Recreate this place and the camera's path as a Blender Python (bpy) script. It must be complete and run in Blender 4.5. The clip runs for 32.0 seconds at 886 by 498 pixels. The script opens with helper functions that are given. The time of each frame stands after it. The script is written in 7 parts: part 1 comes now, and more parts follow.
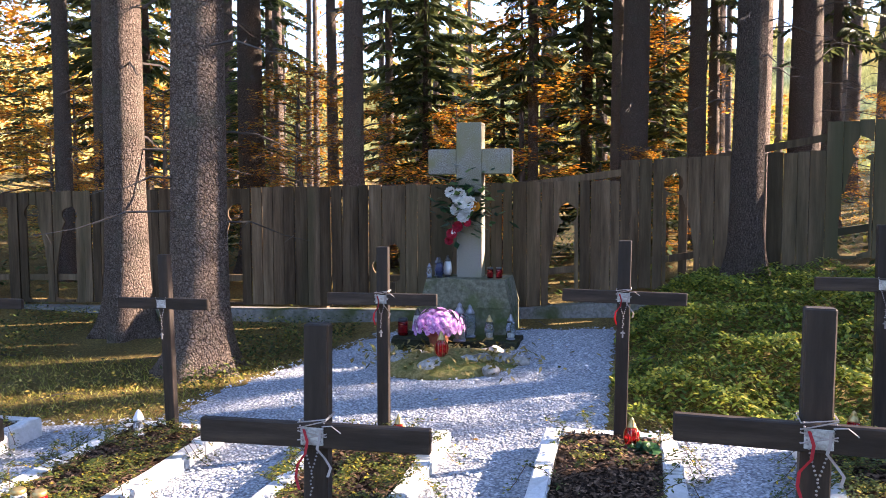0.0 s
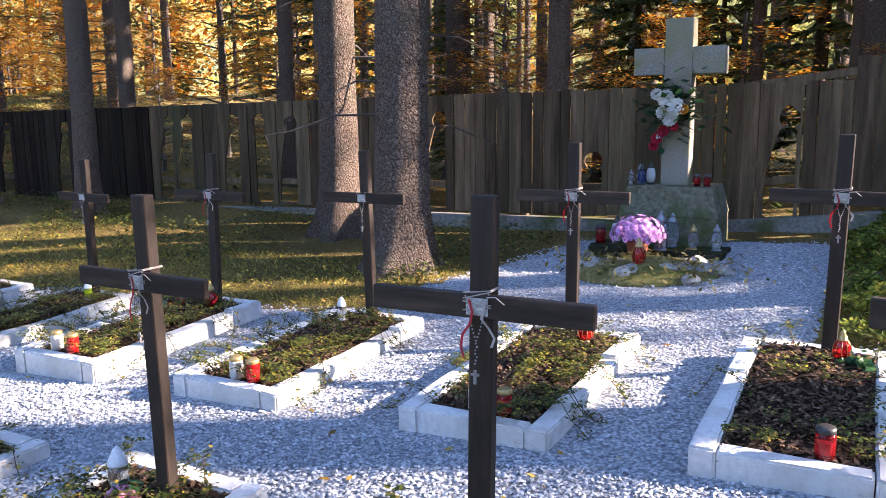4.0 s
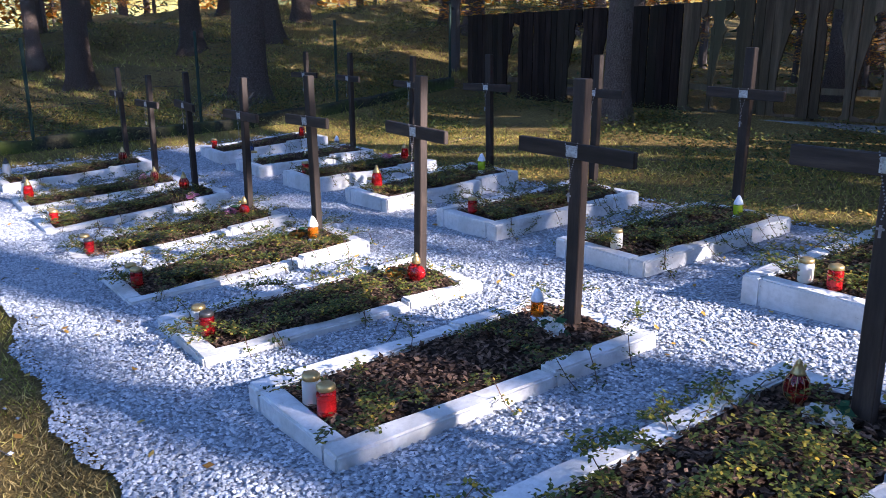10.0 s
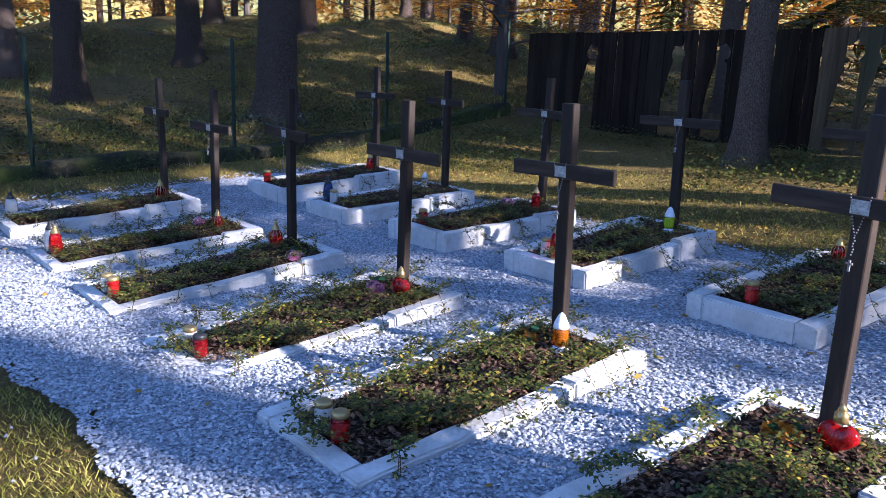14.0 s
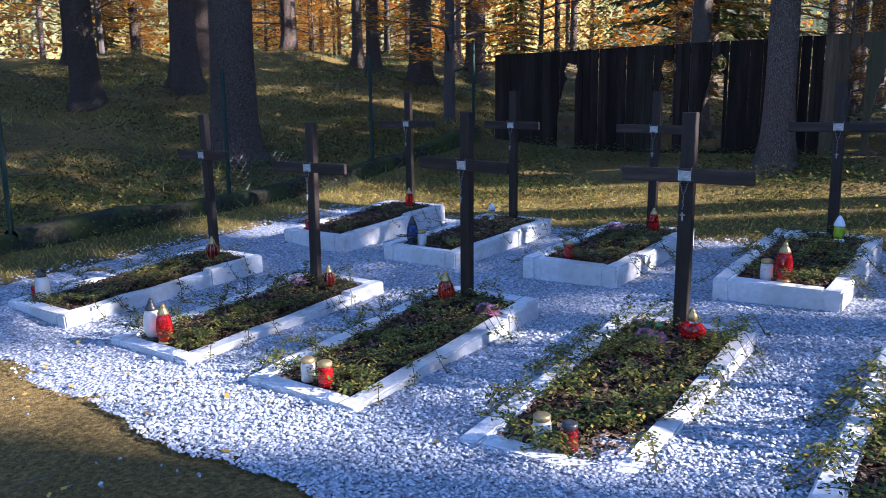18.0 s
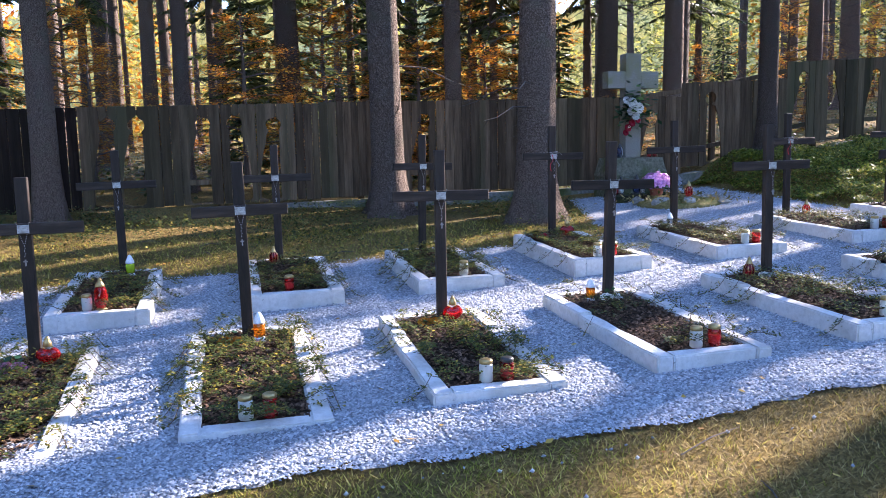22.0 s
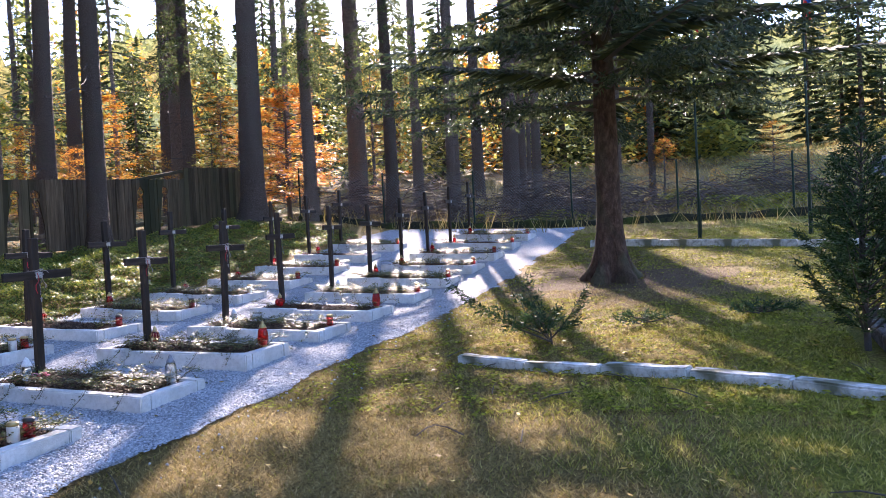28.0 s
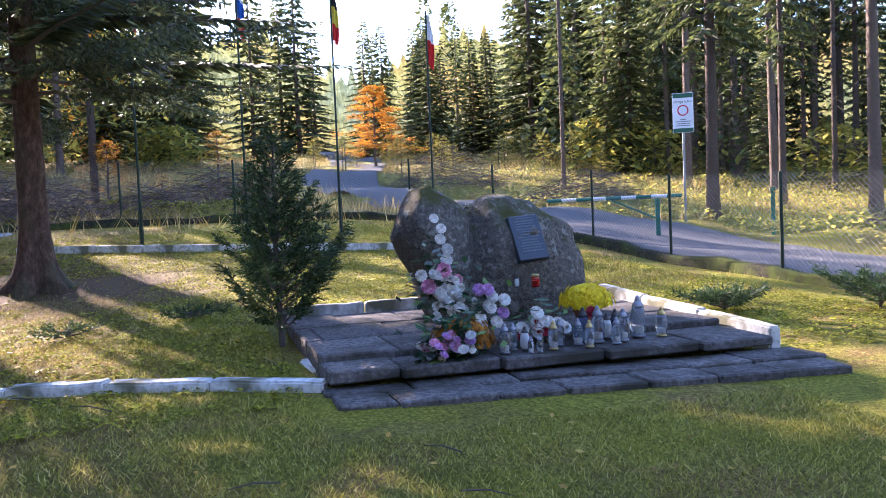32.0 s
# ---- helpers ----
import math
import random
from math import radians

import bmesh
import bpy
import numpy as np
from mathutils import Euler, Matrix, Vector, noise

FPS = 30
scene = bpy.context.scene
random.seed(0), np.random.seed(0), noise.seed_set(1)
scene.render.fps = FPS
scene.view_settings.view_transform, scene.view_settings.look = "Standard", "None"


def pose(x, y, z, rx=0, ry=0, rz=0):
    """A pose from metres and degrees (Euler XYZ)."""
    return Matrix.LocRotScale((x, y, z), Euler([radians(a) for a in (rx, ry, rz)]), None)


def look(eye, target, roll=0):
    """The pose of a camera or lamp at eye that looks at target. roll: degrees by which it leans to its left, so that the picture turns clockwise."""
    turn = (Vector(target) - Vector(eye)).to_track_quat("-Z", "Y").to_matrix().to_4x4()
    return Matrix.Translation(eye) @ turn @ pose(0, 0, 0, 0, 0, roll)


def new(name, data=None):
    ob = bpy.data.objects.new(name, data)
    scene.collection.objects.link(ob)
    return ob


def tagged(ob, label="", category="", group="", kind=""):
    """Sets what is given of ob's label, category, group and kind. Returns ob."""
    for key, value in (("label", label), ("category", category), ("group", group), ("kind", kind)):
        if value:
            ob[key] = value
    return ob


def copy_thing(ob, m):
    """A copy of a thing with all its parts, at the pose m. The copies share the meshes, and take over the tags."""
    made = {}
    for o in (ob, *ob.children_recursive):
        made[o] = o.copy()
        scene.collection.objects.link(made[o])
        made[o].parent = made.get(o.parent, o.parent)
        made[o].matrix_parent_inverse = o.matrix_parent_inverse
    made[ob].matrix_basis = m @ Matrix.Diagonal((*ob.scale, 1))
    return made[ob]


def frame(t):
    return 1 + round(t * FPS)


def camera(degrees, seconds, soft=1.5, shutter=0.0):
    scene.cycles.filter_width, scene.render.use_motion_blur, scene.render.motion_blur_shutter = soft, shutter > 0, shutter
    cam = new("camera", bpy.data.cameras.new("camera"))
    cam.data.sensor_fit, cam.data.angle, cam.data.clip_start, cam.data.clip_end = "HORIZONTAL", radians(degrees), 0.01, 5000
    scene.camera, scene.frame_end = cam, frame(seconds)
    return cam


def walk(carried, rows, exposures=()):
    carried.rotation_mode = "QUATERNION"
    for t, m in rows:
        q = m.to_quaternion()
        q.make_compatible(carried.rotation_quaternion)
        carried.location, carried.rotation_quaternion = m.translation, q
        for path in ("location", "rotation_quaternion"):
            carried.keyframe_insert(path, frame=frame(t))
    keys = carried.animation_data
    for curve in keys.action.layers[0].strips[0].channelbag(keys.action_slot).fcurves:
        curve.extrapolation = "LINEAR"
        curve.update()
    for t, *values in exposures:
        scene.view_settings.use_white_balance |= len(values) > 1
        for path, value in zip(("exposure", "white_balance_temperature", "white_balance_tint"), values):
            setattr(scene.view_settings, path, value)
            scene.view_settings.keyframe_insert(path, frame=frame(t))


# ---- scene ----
cam = camera(58.1, 32.0, 0.9)
PATH = [
    (0, (1.417, 0.665, 1.66), (0.955, 2.606, 1.526), -0.2),
    (0.5, (1.478, 0.691, 1.651), (1.002, 2.631, 1.539), -0.4),
    (1, (1.516, 0.712, 1.648), (1.042, 2.651, 1.537), -0.5),
    (1.5, (1.538, 0.723, 1.651), (1.079, 2.666, 1.534), -0.6),
    (2, (1.572, 0.73, 1.64), (1.135, 2.677, 1.516), -0.4),
    (2.5, (1.603, 0.743, 1.616), (1.165, 2.689, 1.475), -0.4),
    (3, (1.611, 0.759, 1.592), (1.148, 2.696, 1.409), -0.3),
    (3.5, (1.579, 0.777, 1.564), (0.946, 2.659, 1.321), -0.9),
    (4, (1.511, 0.747, 1.523), (0.57, 2.48, 1.191), -0.6),
    (4.5, (1.458, 0.7, 1.494), (0.235, 2.213, 1.03), 0.2),
    (6.5, (1.15, 0.466, 1.467), (-0.552, 1.395, 0.979), 1.5),
    (7, (0.994, 0.448, 1.44), (-0.713, 1.366, 0.947), 1.6),
    (7.5, (0.741, 0.479, 1.421), (-0.966, 1.392, 0.919), 1.8),
    (8, (0.421, 0.441, 1.389), (-1.253, 1.415, 0.889), 1.6),
    (8.5, (0.074, 0.36, 1.355), (-1.563, 1.397, 0.86), 0.3),
    (9, (-0.296, 0.287, 1.316), (-1.889, 1.381, 0.801), 0.6),
    (9.5, (-0.577, 0.291, 1.299), (-2.16, 1.399, 0.782), 0.7),
    (10, (-0.959, 0.204, 1.257), (-2.529, 1.331, 0.744), -0.1),
    (10.5, (-1.282, 0.118, 1.178), (-2.846, 1.257, 0.672), 0.7),
    (11, (-1.653, 0.15, 1.204), (-3.215, 1.283, 0.68), 0.5),
    (11.5, (-1.998, 0.092, 1.207), (-3.532, 1.262, 0.678), 0.5),
    (12, (-2.374, 0.032, 1.188), (-3.893, 1.221, 0.659), 0.7),
    (12.5, (-2.753, -0.036, 1.202), (-4.254, 1.196, 0.721), 1.5),
    (13, (-3.104, -0.122, 1.206), (-4.586, 1.134, 0.729), 1.9),
    (14, (-3.606, -0.094, 1.175), (-5.092, 1.163, 0.715), 2.1),
    (15, (-4.168, -0.17, 1.145), (-5.653, 1.084, 0.673), 1.7),
    (15.5, (-4.492, -0.206, 1.088), (-5.983, 1.054, 0.655), 1.5),
    (17.5, (-5.742, -0.847, 1.048), (-6.967, 0.686, 0.664), 0.9),
    (18, (-5.942, -1.18, 1.035), (-7.116, 0.395, 0.659), -0.7),
    (19, (-6.032, -1.799, 1.072), (-6.879, -0.026, 0.698), 0.0),
    (20, (-6.063, -2.306, 1.105), (-6.281, -0.354, 0.73), 1.3),
    (20.5, (-6.077, -2.527, 1.084), (-5.957, -0.561, 0.738), 1.7),
    (21, (-6.094, -2.565, 1.086), (-5.839, -0.603, 0.797), -1.8),
    (21.5, (-6.122, -2.568, 1.082), (-5.743, -0.624, 0.803), -1.9),
    (22, (-6.127, -2.551, 1.082), (-5.619, -0.634, 0.824), -1.2),
    (22.5, (-6.119, -2.552, 1.089), (-5.424, -0.692, 0.852), -0.5),
    (23, (-6.064, -2.574, 1.097), (-5.24, -0.765, 0.873), -0.1),
    (23.5, (-6.084, -2.603, 1.1), (-5.091, -0.88, 0.887), 0.5),
    (24, (-6.059, -2.644, 1.107), (-4.861, -1.056, 0.906), 1.0),
    (24.5, (-6.027, -2.664, 1.108), (-4.664, -1.212, 0.924), 1.1),
    (25, (-5.991, -2.669, 1.108), (-4.503, -1.342, 0.94), 1.2),
    (25.5, (-5.971, -2.675, 1.106), (-4.382, -1.47, 0.953), 1.3),
    (27.5, (-5.933, -2.72, 1.139), (-4.171, -1.775, 1.114), -3.1),
    (28, (-5.898, -2.752, 1.134), (-4.018, -2.071, 1.092), -2.8),
    (28.5, (-5.836, -2.735, 1.154), (-3.886, -2.292, 1.103), -3.0),
    (29, (-5.814, -2.853, 1.144), (-3.829, -2.613, 1.078), -3.0),
    (29.5, (-5.78, -2.88, 1.121), (-3.782, -2.828, 1.051), -3.1),
    (30, (-5.785, -2.962, 1.109), (-3.789, -3.055, 1.03), -3.1),
    (30.5, (-5.785, -3.029, 1.099), (-3.812, -3.341, 1.003), -2.9),
    (31, (-5.782, -3.025, 1.11), (-3.858, -3.56, 1.002), -2.6),
    (31.5, (-5.756, -2.974, 1.111), (-3.85, -3.571, 1.008), -2.3),
    (32, (-5.771, -2.999, 1.117), (-3.867, -3.607, 1.027), -2.5),
]
EXPOSURE = [(t, e, k, g) for t, e, k, g in ((0.0, 2.8, 6700.0, 24.0), (3.0, 2.85, 6700.0, 24.0), (4.5, 2.5, 6200.0, 24.0), (8.0, 1.98, 5600.0, 24.0), (11.0, 1.95, 5500.0, 24.0), (15.5, 1.88, 5300.0, 24.0), (18.0, 2.05, 5300.0, 24.0), (22.0, 2.6, 5850.0, 24.0), (24.0, 2.72, 6350.0, 24.0), (25.5, 2.62, 6300.0, 25.0), (28.0, 2.6, 6200.0, 27.0), (30.0, 2.82, 6150.0, 31.0), (32.0, 2.88, 6150.0, 31.0))]
walk(cam, [(t, look(eye, target, roll)) for t, eye, target, roll in PATH], EXPOSURE)

# ---- world and sun ----
SUN_AZ, SUN_EL = 22.0, 23.0
world = bpy.data.worlds.new("sky")
scene.world = world
world.use_nodes = True
wn = world.node_tree
sky = wn.nodes.new("ShaderNodeTexSky")
sky.sky_type, sky.sun_disc = "NISHITA", False
sky.sun_elevation, sky.sun_rotation = radians(SUN_EL), radians(90 - SUN_AZ)
sky.air_density, sky.dust_density, sky.ozone_density = 1.0, 0.3, 3.0
wn.links.new(sky.outputs[0], wn.nodes["Background"].inputs[0])
wn.nodes["Background"].inputs[1].default_value = 0.14
sun = new("sun", bpy.data.lights.new("sun", "SUN"))
sun.data.energy, sun.data.angle, sun.data.color = 5.0, radians(0.5), (1.0, 0.87, 0.70)
sd = Vector((math.cos(radians(SUN_AZ)) * math.cos(radians(SUN_EL)), math.sin(radians(SUN_AZ)) * math.cos(radians(SUN_EL)), math.sin(radians(SUN_EL))))
sun.matrix_world = look(sd * 60, (0, 0, 0))

# ---- materials ----
def ramp(nt, fac, stops):
    r = nt.nodes.new("ShaderNodeValToRGB")
    els = r.color_ramp.elements
    while len(els) < len(stops):
        els.new(0.5)
    for e, (p, c) in zip(els, stops):
        e.position, e.color = p, (*c, 1)
    nt.links.new(fac, r.inputs[0])
    return r.outputs[0]


def tex(nt, co, scale, detail=4.0, rough=0.6, distort=0.0):
    n = nt.nodes.new("ShaderNodeTexNoise")
    n.inputs["Scale"].default_value, n.inputs["Detail"].default_value = scale, detail
    n.inputs["Roughness"].default_value, n.inputs["Distortion"].default_value = rough, distort
    nt.links.new(co, n.inputs["Vector"])
    return n.outputs[0]


def mixc(nt, fac, a, b, kind="MIX"):
    m = nt.nodes.new("ShaderNodeMix")
    m.data_type, m.blend_type = "RGBA", kind
    for sock, v in ((m.inputs[0], fac), (m.inputs[6], a), (m.inputs[7], b)):
        if isinstance(v, (int, float)):
            sock.default_value = v
        elif isinstance(v, tuple):
            sock.default_value = (*v, 1)
        else:
            nt.links.new(v, sock)
    return m.outputs[2]


def start(name, rough=0.8, metal=0.0, coord="Object", stretch=None):
    """A material with a coordinate output; returns material, tree, shader, coordinate."""
    m = bpy.data.materials.new(name)
    m.use_nodes = True
    nt = m.node_tree
    bs = nt.nodes["Principled BSDF"]
    bs.inputs["Roughness"].default_value, bs.inputs["Metallic"].default_value = rough, metal
    bs.inputs["Specular IOR Level"].default_value = 0.12 if rough > 0.78 else 0.25 if rough > 0.4 else 0.5
    if coord == "World":
        co = nt.nodes.new("ShaderNodeNewGeometry").outputs["Position"]
    else:
        co = nt.nodes.new("ShaderNodeTexCoord").outputs[coord]
    if stretch:
        mp = nt.nodes.new("ShaderNodeMapping")
        mp.inputs["Scale"].default_value = stretch
        nt.links.new(co, mp.inputs["Vector"])
        co = mp.outputs[0]
    return m, nt, bs, co


def bump(nt, bs, height, strength, dist):
    b = nt.nodes.new("ShaderNodeBump")
    b.inputs["Strength"].default_value, b.inputs["Distance"].default_value = strength, dist
    nt.links.new(height, b.inputs["Height"])
    nt.links.new(b.outputs[0], bs.inputs["Normal"])


def rnd(nt, kind):
    if kind == "object":
        return nt.nodes.new("ShaderNodeObjectInfo").outputs["Random"]
    return nt.nodes.new("ShaderNodeNewGeometry").outputs["Random Per Island"]


def surface(name, dark, mid, light, scale, rough=0.8, bmp=0.4, dist=0.01, big=0.4, stain=None, coord="Object", stretch=None, metal=0.0, vary=None, spread=0.35):
    """Grain at one scale, stains at a coarser one, relief, and an even change from piece to piece."""
    m, nt, bs, co = start(name, rough, metal, coord, stretch)
    fine = tex(nt, co, scale, 6, 0.7)
    col = ramp(nt, fine, [(0.28, dark), (0.5, mid), (0.74, light)])
    coarse = tex(nt, co, scale * big * 0.2, 3, 0.6, 0.5)
    if stain:
        f = ramp(nt, coarse, [(0.46, (0, 0, 0)), (0.66, (1, 1, 1))])
        col = mixc(nt, f, col, stain)
    if vary:
        v = ramp(nt, rnd(nt, vary), [(0.0, (1 - spread,) * 3), (1.0, (1 + spread * 0.6,) * 3)])
        col = mixc(nt, 1.0, col, v, "MULTIPLY")
    nt.links.new(col, bs.inputs["Base Color"])
    bump(nt, bs, fine, bmp, dist)
    return m


def leafmat(name, stops, rough=0.55, glow=0.35):
    """Leaves, coloured leaf by leaf, that let light through."""
    m, nt, bs, co = start(name, rough)
    col = ramp(nt, rnd(nt, "island"), stops)
    v = ramp(nt, rnd(nt, "object"), [(0.0, (0.75, 0.75, 0.75)), (1.0, (1.15, 1.15, 1.15))])
    col = mixc(nt, 1.0, col, v, "MULTIPLY")
    nt.links.new(col, bs.inputs["Base Color"])
    tr = nt.nodes.new("ShaderNodeBsdfTranslucent")
    nt.links.new(col, tr.inputs["Color"])
    mx = nt.nodes.new("ShaderNodeMixShader")
    mx.inputs[0].default_value = glow
    nt.links.new(bs.outputs[0], mx.inputs[1])
    nt.links.new(tr.outputs[0], mx.inputs[2])
    nt.links.new(mx.outputs[0], nt.nodes["Material Output"].inputs["Surface"])
    return m


def plain(name, col, rough=0.5, metal=0.0, scale=60, bmp=0.1, amount=0.18):
    d = tuple(c * (1 - amount) for c in col)
    l = tuple(min(1, c * (1 + amount)) for c in col)
    return surface(name, d, col, l, scale, rough, bmp, 0.002, metal=metal)


def glassmat(name, col, rough=0.08, trans=0.75):
    m, nt, bs, co = start(name, rough)
    bs.inputs["Base Color"].default_value = (*col, 1)
    bs.inputs["Transmission Weight"].default_value = trans
    bs.inputs["IOR"].default_value = 1.45
    return m


M = {}
M["cross"] = surface("dark stained wood", (0.014, 0.010, 0.008), (0.034, 0.024, 0.018), (0.075, 0.052, 0.038), 22, 0.6, 0.35, 0.004, stain=(0.045, 0.036, 0.03), stretch=(1, 1, 0.12), vary="object", spread=0.3)
M["beam"] = surface("dark stained beam", (0.014, 0.010, 0.008), (0.034, 0.024, 0.018), (0.075, 0.052, 0.038), 22, 0.6, 0.35, 0.004, stain=(0.045, 0.036, 0.03), stretch=(0.12, 1, 1), vary="object", spread=0.3)
m, nt, bs, co = start("white painted concrete", 0.85)
k1 = tex(nt, co, 30, 6, 0.7)
col = ramp(nt, k1, [(0.28, (0.50, 0.50, 0.49)), (0.5, (0.62, 0.62, 0.61)), (0.74, (0.70, 0.70, 0.69))])
col = mixc(nt, ramp(nt, tex(nt, co, 3.0, 4, 0.65, 0.5), [(0.48, (0, 0, 0)), (0.68, (0.75, 0.75, 0.75))]), col, (0.43, 0.42, 0.38))
col = mixc(nt, ramp(nt, tex(nt, co, 14, 6, 0.8, 0.3), [(0.655, (0, 0, 0)), (0.69, (1, 1, 1))]), col, (0.17, 0.165, 0.13))
nt.links.new(col, bs.inputs["Base Color"])
bump(nt, bs, k1, 0.6, 0.006)
M["kerb"] = m
M["plank"] = surface("weathered fence board", (0.044, 0.029, 0.017), (0.110, 0.074, 0.044), (0.20, 0.142, 0.088), 14, 0.8, 0.5, 0.004, stain=(0.06, 0.055, 0.028), stretch=(1, 1, 0.08), vary="object", spread=0.45)
# darker boards, used west of x = -8.2
M["plankdark"] = surface("dark brown fence board", (0.010, 0.006, 0.005), (0.024, 0.015, 0.011), (0.052, 0.035, 0.026), 14, 0.8, 0.5, 0.004, stain=(0.022, 0.020, 0.012), stretch=(1, 1, 0.08), vary="object", spread=0.4)
M["bark"] = surface("spruce bark", (0.045, 0.034, 0.027), (0.115, 0.088, 0.072), (0.24, 0.195, 0.165), 16, 0.9, 1.0, 0.03, stain=(0.09, 0.095, 0.06), stretch=(1, 1, 0.45), vary="object", spread=0.35)
M["brownbark"] = surface("red-brown spruce bark", (0.030, 0.019, 0.014), (0.078, 0.048, 0.035), (0.16, 0.105, 0.078), 16, 0.9, 1.0, 0.03, stain=(0.07, 0.07, 0.04), stretch=(1, 1, 0.45))
M["granite"] = surface("grey granite", (0.09, 0.082, 0.068), (0.23, 0.215, 0.18), (0.42, 0.395, 0.345), 90, 0.85, 0.4, 0.004, big=0.1, stain=(0.20, 0.19, 0.10))
m, nt, bs, co = start("lichened boulder", 0.92)
b1 = tex(nt, co, 30, 8, 0.85)
col = ramp(nt, b1, [(0.36, (0.028, 0.024, 0.018)), (0.5, (0.15, 0.132, 0.108)), (0.64, (0.40, 0.365, 0.31))])
b2 = tex(nt, co, 2.6, 4, 0.65, 0.6)
col = mixc(nt, ramp(nt, b2, [(0.42, (0, 0, 0)), (0.62, (1, 1, 1))]), col, mixc(nt, 0.6, col, (0.17, 0.155, 0.13)))
b3 = tex(nt, co, 11, 3, 0.6)
col = mixc(nt, ramp(nt, b3, [(0.58, (0, 0, 0)), (0.64, (1, 1, 1))]), col, (0.33, 0.32, 0.27))
ge = nt.nodes.new("ShaderNodeNewGeometry")
sp = nt.nodes.new("ShaderNodeSeparateXYZ")
nt.links.new(ge.outputs["Normal"], sp.inputs[0])
mo = nt.nodes.new("ShaderNodeMath")
mo.operation = "MULTIPLY"
nt.links.new(ramp(nt, sp.outputs[2], [(0.45, (0, 0, 0)), (0.85, (1, 1, 1))]), mo.inputs[0])
nt.links.new(ramp(nt, b2, [(0.40, (0, 0, 0)), (0.55, (1, 1, 1))]), mo.inputs[1])
col = mixc(nt, mo.outputs[0], col, (0.085, 0.085, 0.022))
nt.links.new(col, bs.inputs["Base Color"])
bump(nt, bs, b1, 1.0, 0.045)
M["boulder"] = m
M["slab"] = surface("dark paving slab", (0.030, 0.026, 0.024), (0.115, 0.105, 0.10), (0.23, 0.21, 0.20), 26, 0.9, 0.9, 0.012, big=0.5, stain=(0.050, 0.046, 0.036), vary="object", spread=0.3)
M["soil"] = surface("dark bark mulch", (0.012, 0.008, 0.006), (0.035, 0.022, 0.015), (0.09, 0.055, 0.038), 45, 0.95, 1.0, 0.03)
M["asphalt"] = surface("road asphalt", (0.06, 0.06, 0.065), (0.085, 0.085, 0.09), (0.13, 0.13, 0.135), 60, 0.8, 0.4, 0.004, coord="World")
M["steel"] = plain("dark green steel post", (0.02, 0.04, 0.03), 0.5, 0.2)
M["needle"] = leafmat("spruce needles", [(0.0, (0.030, 0.044, 0.018)), (0.5, (0.075, 0.098, 0.036)), (1.0, (0.18, 0.20, 0.064))], 0.5, 0.45)
M["darkneedle"] = leafmat("dark spruce needles", [(0.0, (0.022, 0.034, 0.018)), (0.5, (0.048, 0.066, 0.032)), (1.0, (0.10, 0.12, 0.05))], 0.5, 0.35)
M["beech"] = leafmat("autumn beech leaves", [(0.0, (0.42, 0.12, 0.015)), (0.4, (0.62, 0.25, 0.02)), (0.8, (0.75, 0.43, 0.05)), (1.0, (0.66, 0.52, 0.10))], 0.5, 0.5)
M["yellowgreen"] = leafmat("yellowing leaves", [(0.0, (0.16, 0.18, 0.04)), (0.5, (0.34, 0.33, 0.07)), (1.0, (0.56, 0.45, 0.09))], 0.5, 0.5)

# ---- helpers for meshes ----
def obj(name, verts, faces, material, parent=None, label="", smooth=False):
    me = bpy.data.meshes.new(name)
    me.from_pydata([tuple(v) for v in verts], [], faces)
    me.materials.append(material)
    if smooth:
        me.polygons.foreach_set("use_smooth", [True] * len(me.polygons))
    ob = new(name, me)
    ob.parent = parent
    if label:
        ob["label"] = label
    return ob


def part(name, bm, material, parent=None, label="", smooth=False):
    """Links a bmesh as one mesh object under a thing or a part."""
    me = bpy.data.meshes.new(name)
    bm.to_mesh(me)
    bm.free()
    me.materials.append(material)
    if smooth:
        me.polygons.foreach_set("use_smooth", [True] * len(me.polygons))
    ob = new(name, me)
    ob.parent = parent
    if label:
        ob["label"] = label
    return ob


def empty(name, m, label, category, group=""):
    e = new(name)
    e.matrix_basis = m
    return tagged(e, label, category, group)


def raw(name, v, f, material, parent=None):
    """A large mesh from numpy arrays: v (n,3), f (m,3 or 4)."""
    me = bpy.data.meshes.new(name)
    k = f.shape[1]
    me.vertices.add(len(v))
    me.vertices.foreach_set("co", np.ascontiguousarray(v, dtype=np.float32).ravel())
    me.loops.add(f.size)
    me.loops.foreach_set("vertex_index", np.ascontiguousarray(f, dtype=np.int32).ravel())
    me.polygons.add(len(f))
    me.polygons.foreach_set("loop_start", np.arange(0, f.size, k, dtype=np.int32))
    me.update(calc_edges=True)
    me.materials.append(material)
    ob = new(name, me)
    ob.parent = parent
    return ob


def box(bm, x0, x1, y0, y1, z0, z1, bev=0.0, jit=0.0):
    r = bmesh.ops.create_cube(bm, size=1)
    vs = r["verts"]
    for v in vs:
        v.co = Vector((x0 + (v.co.x + 0.5) * (x1 - x0), y0 + (v.co.y + 0.5) * (y1 - y0), z0 + (v.co.z + 0.5) * (z1 - z0)))
        if jit:
            v.co += Vector((random.uniform(-jit, jit), random.uniform(-jit, jit), random.uniform(-jit, jit)))
    if bev:
        es = list({e for v in vs for e in v.link_edges})
        bmesh.ops.bevel(bm, geom=es, offset=bev, segments=1, affect="EDGES")
    return vs


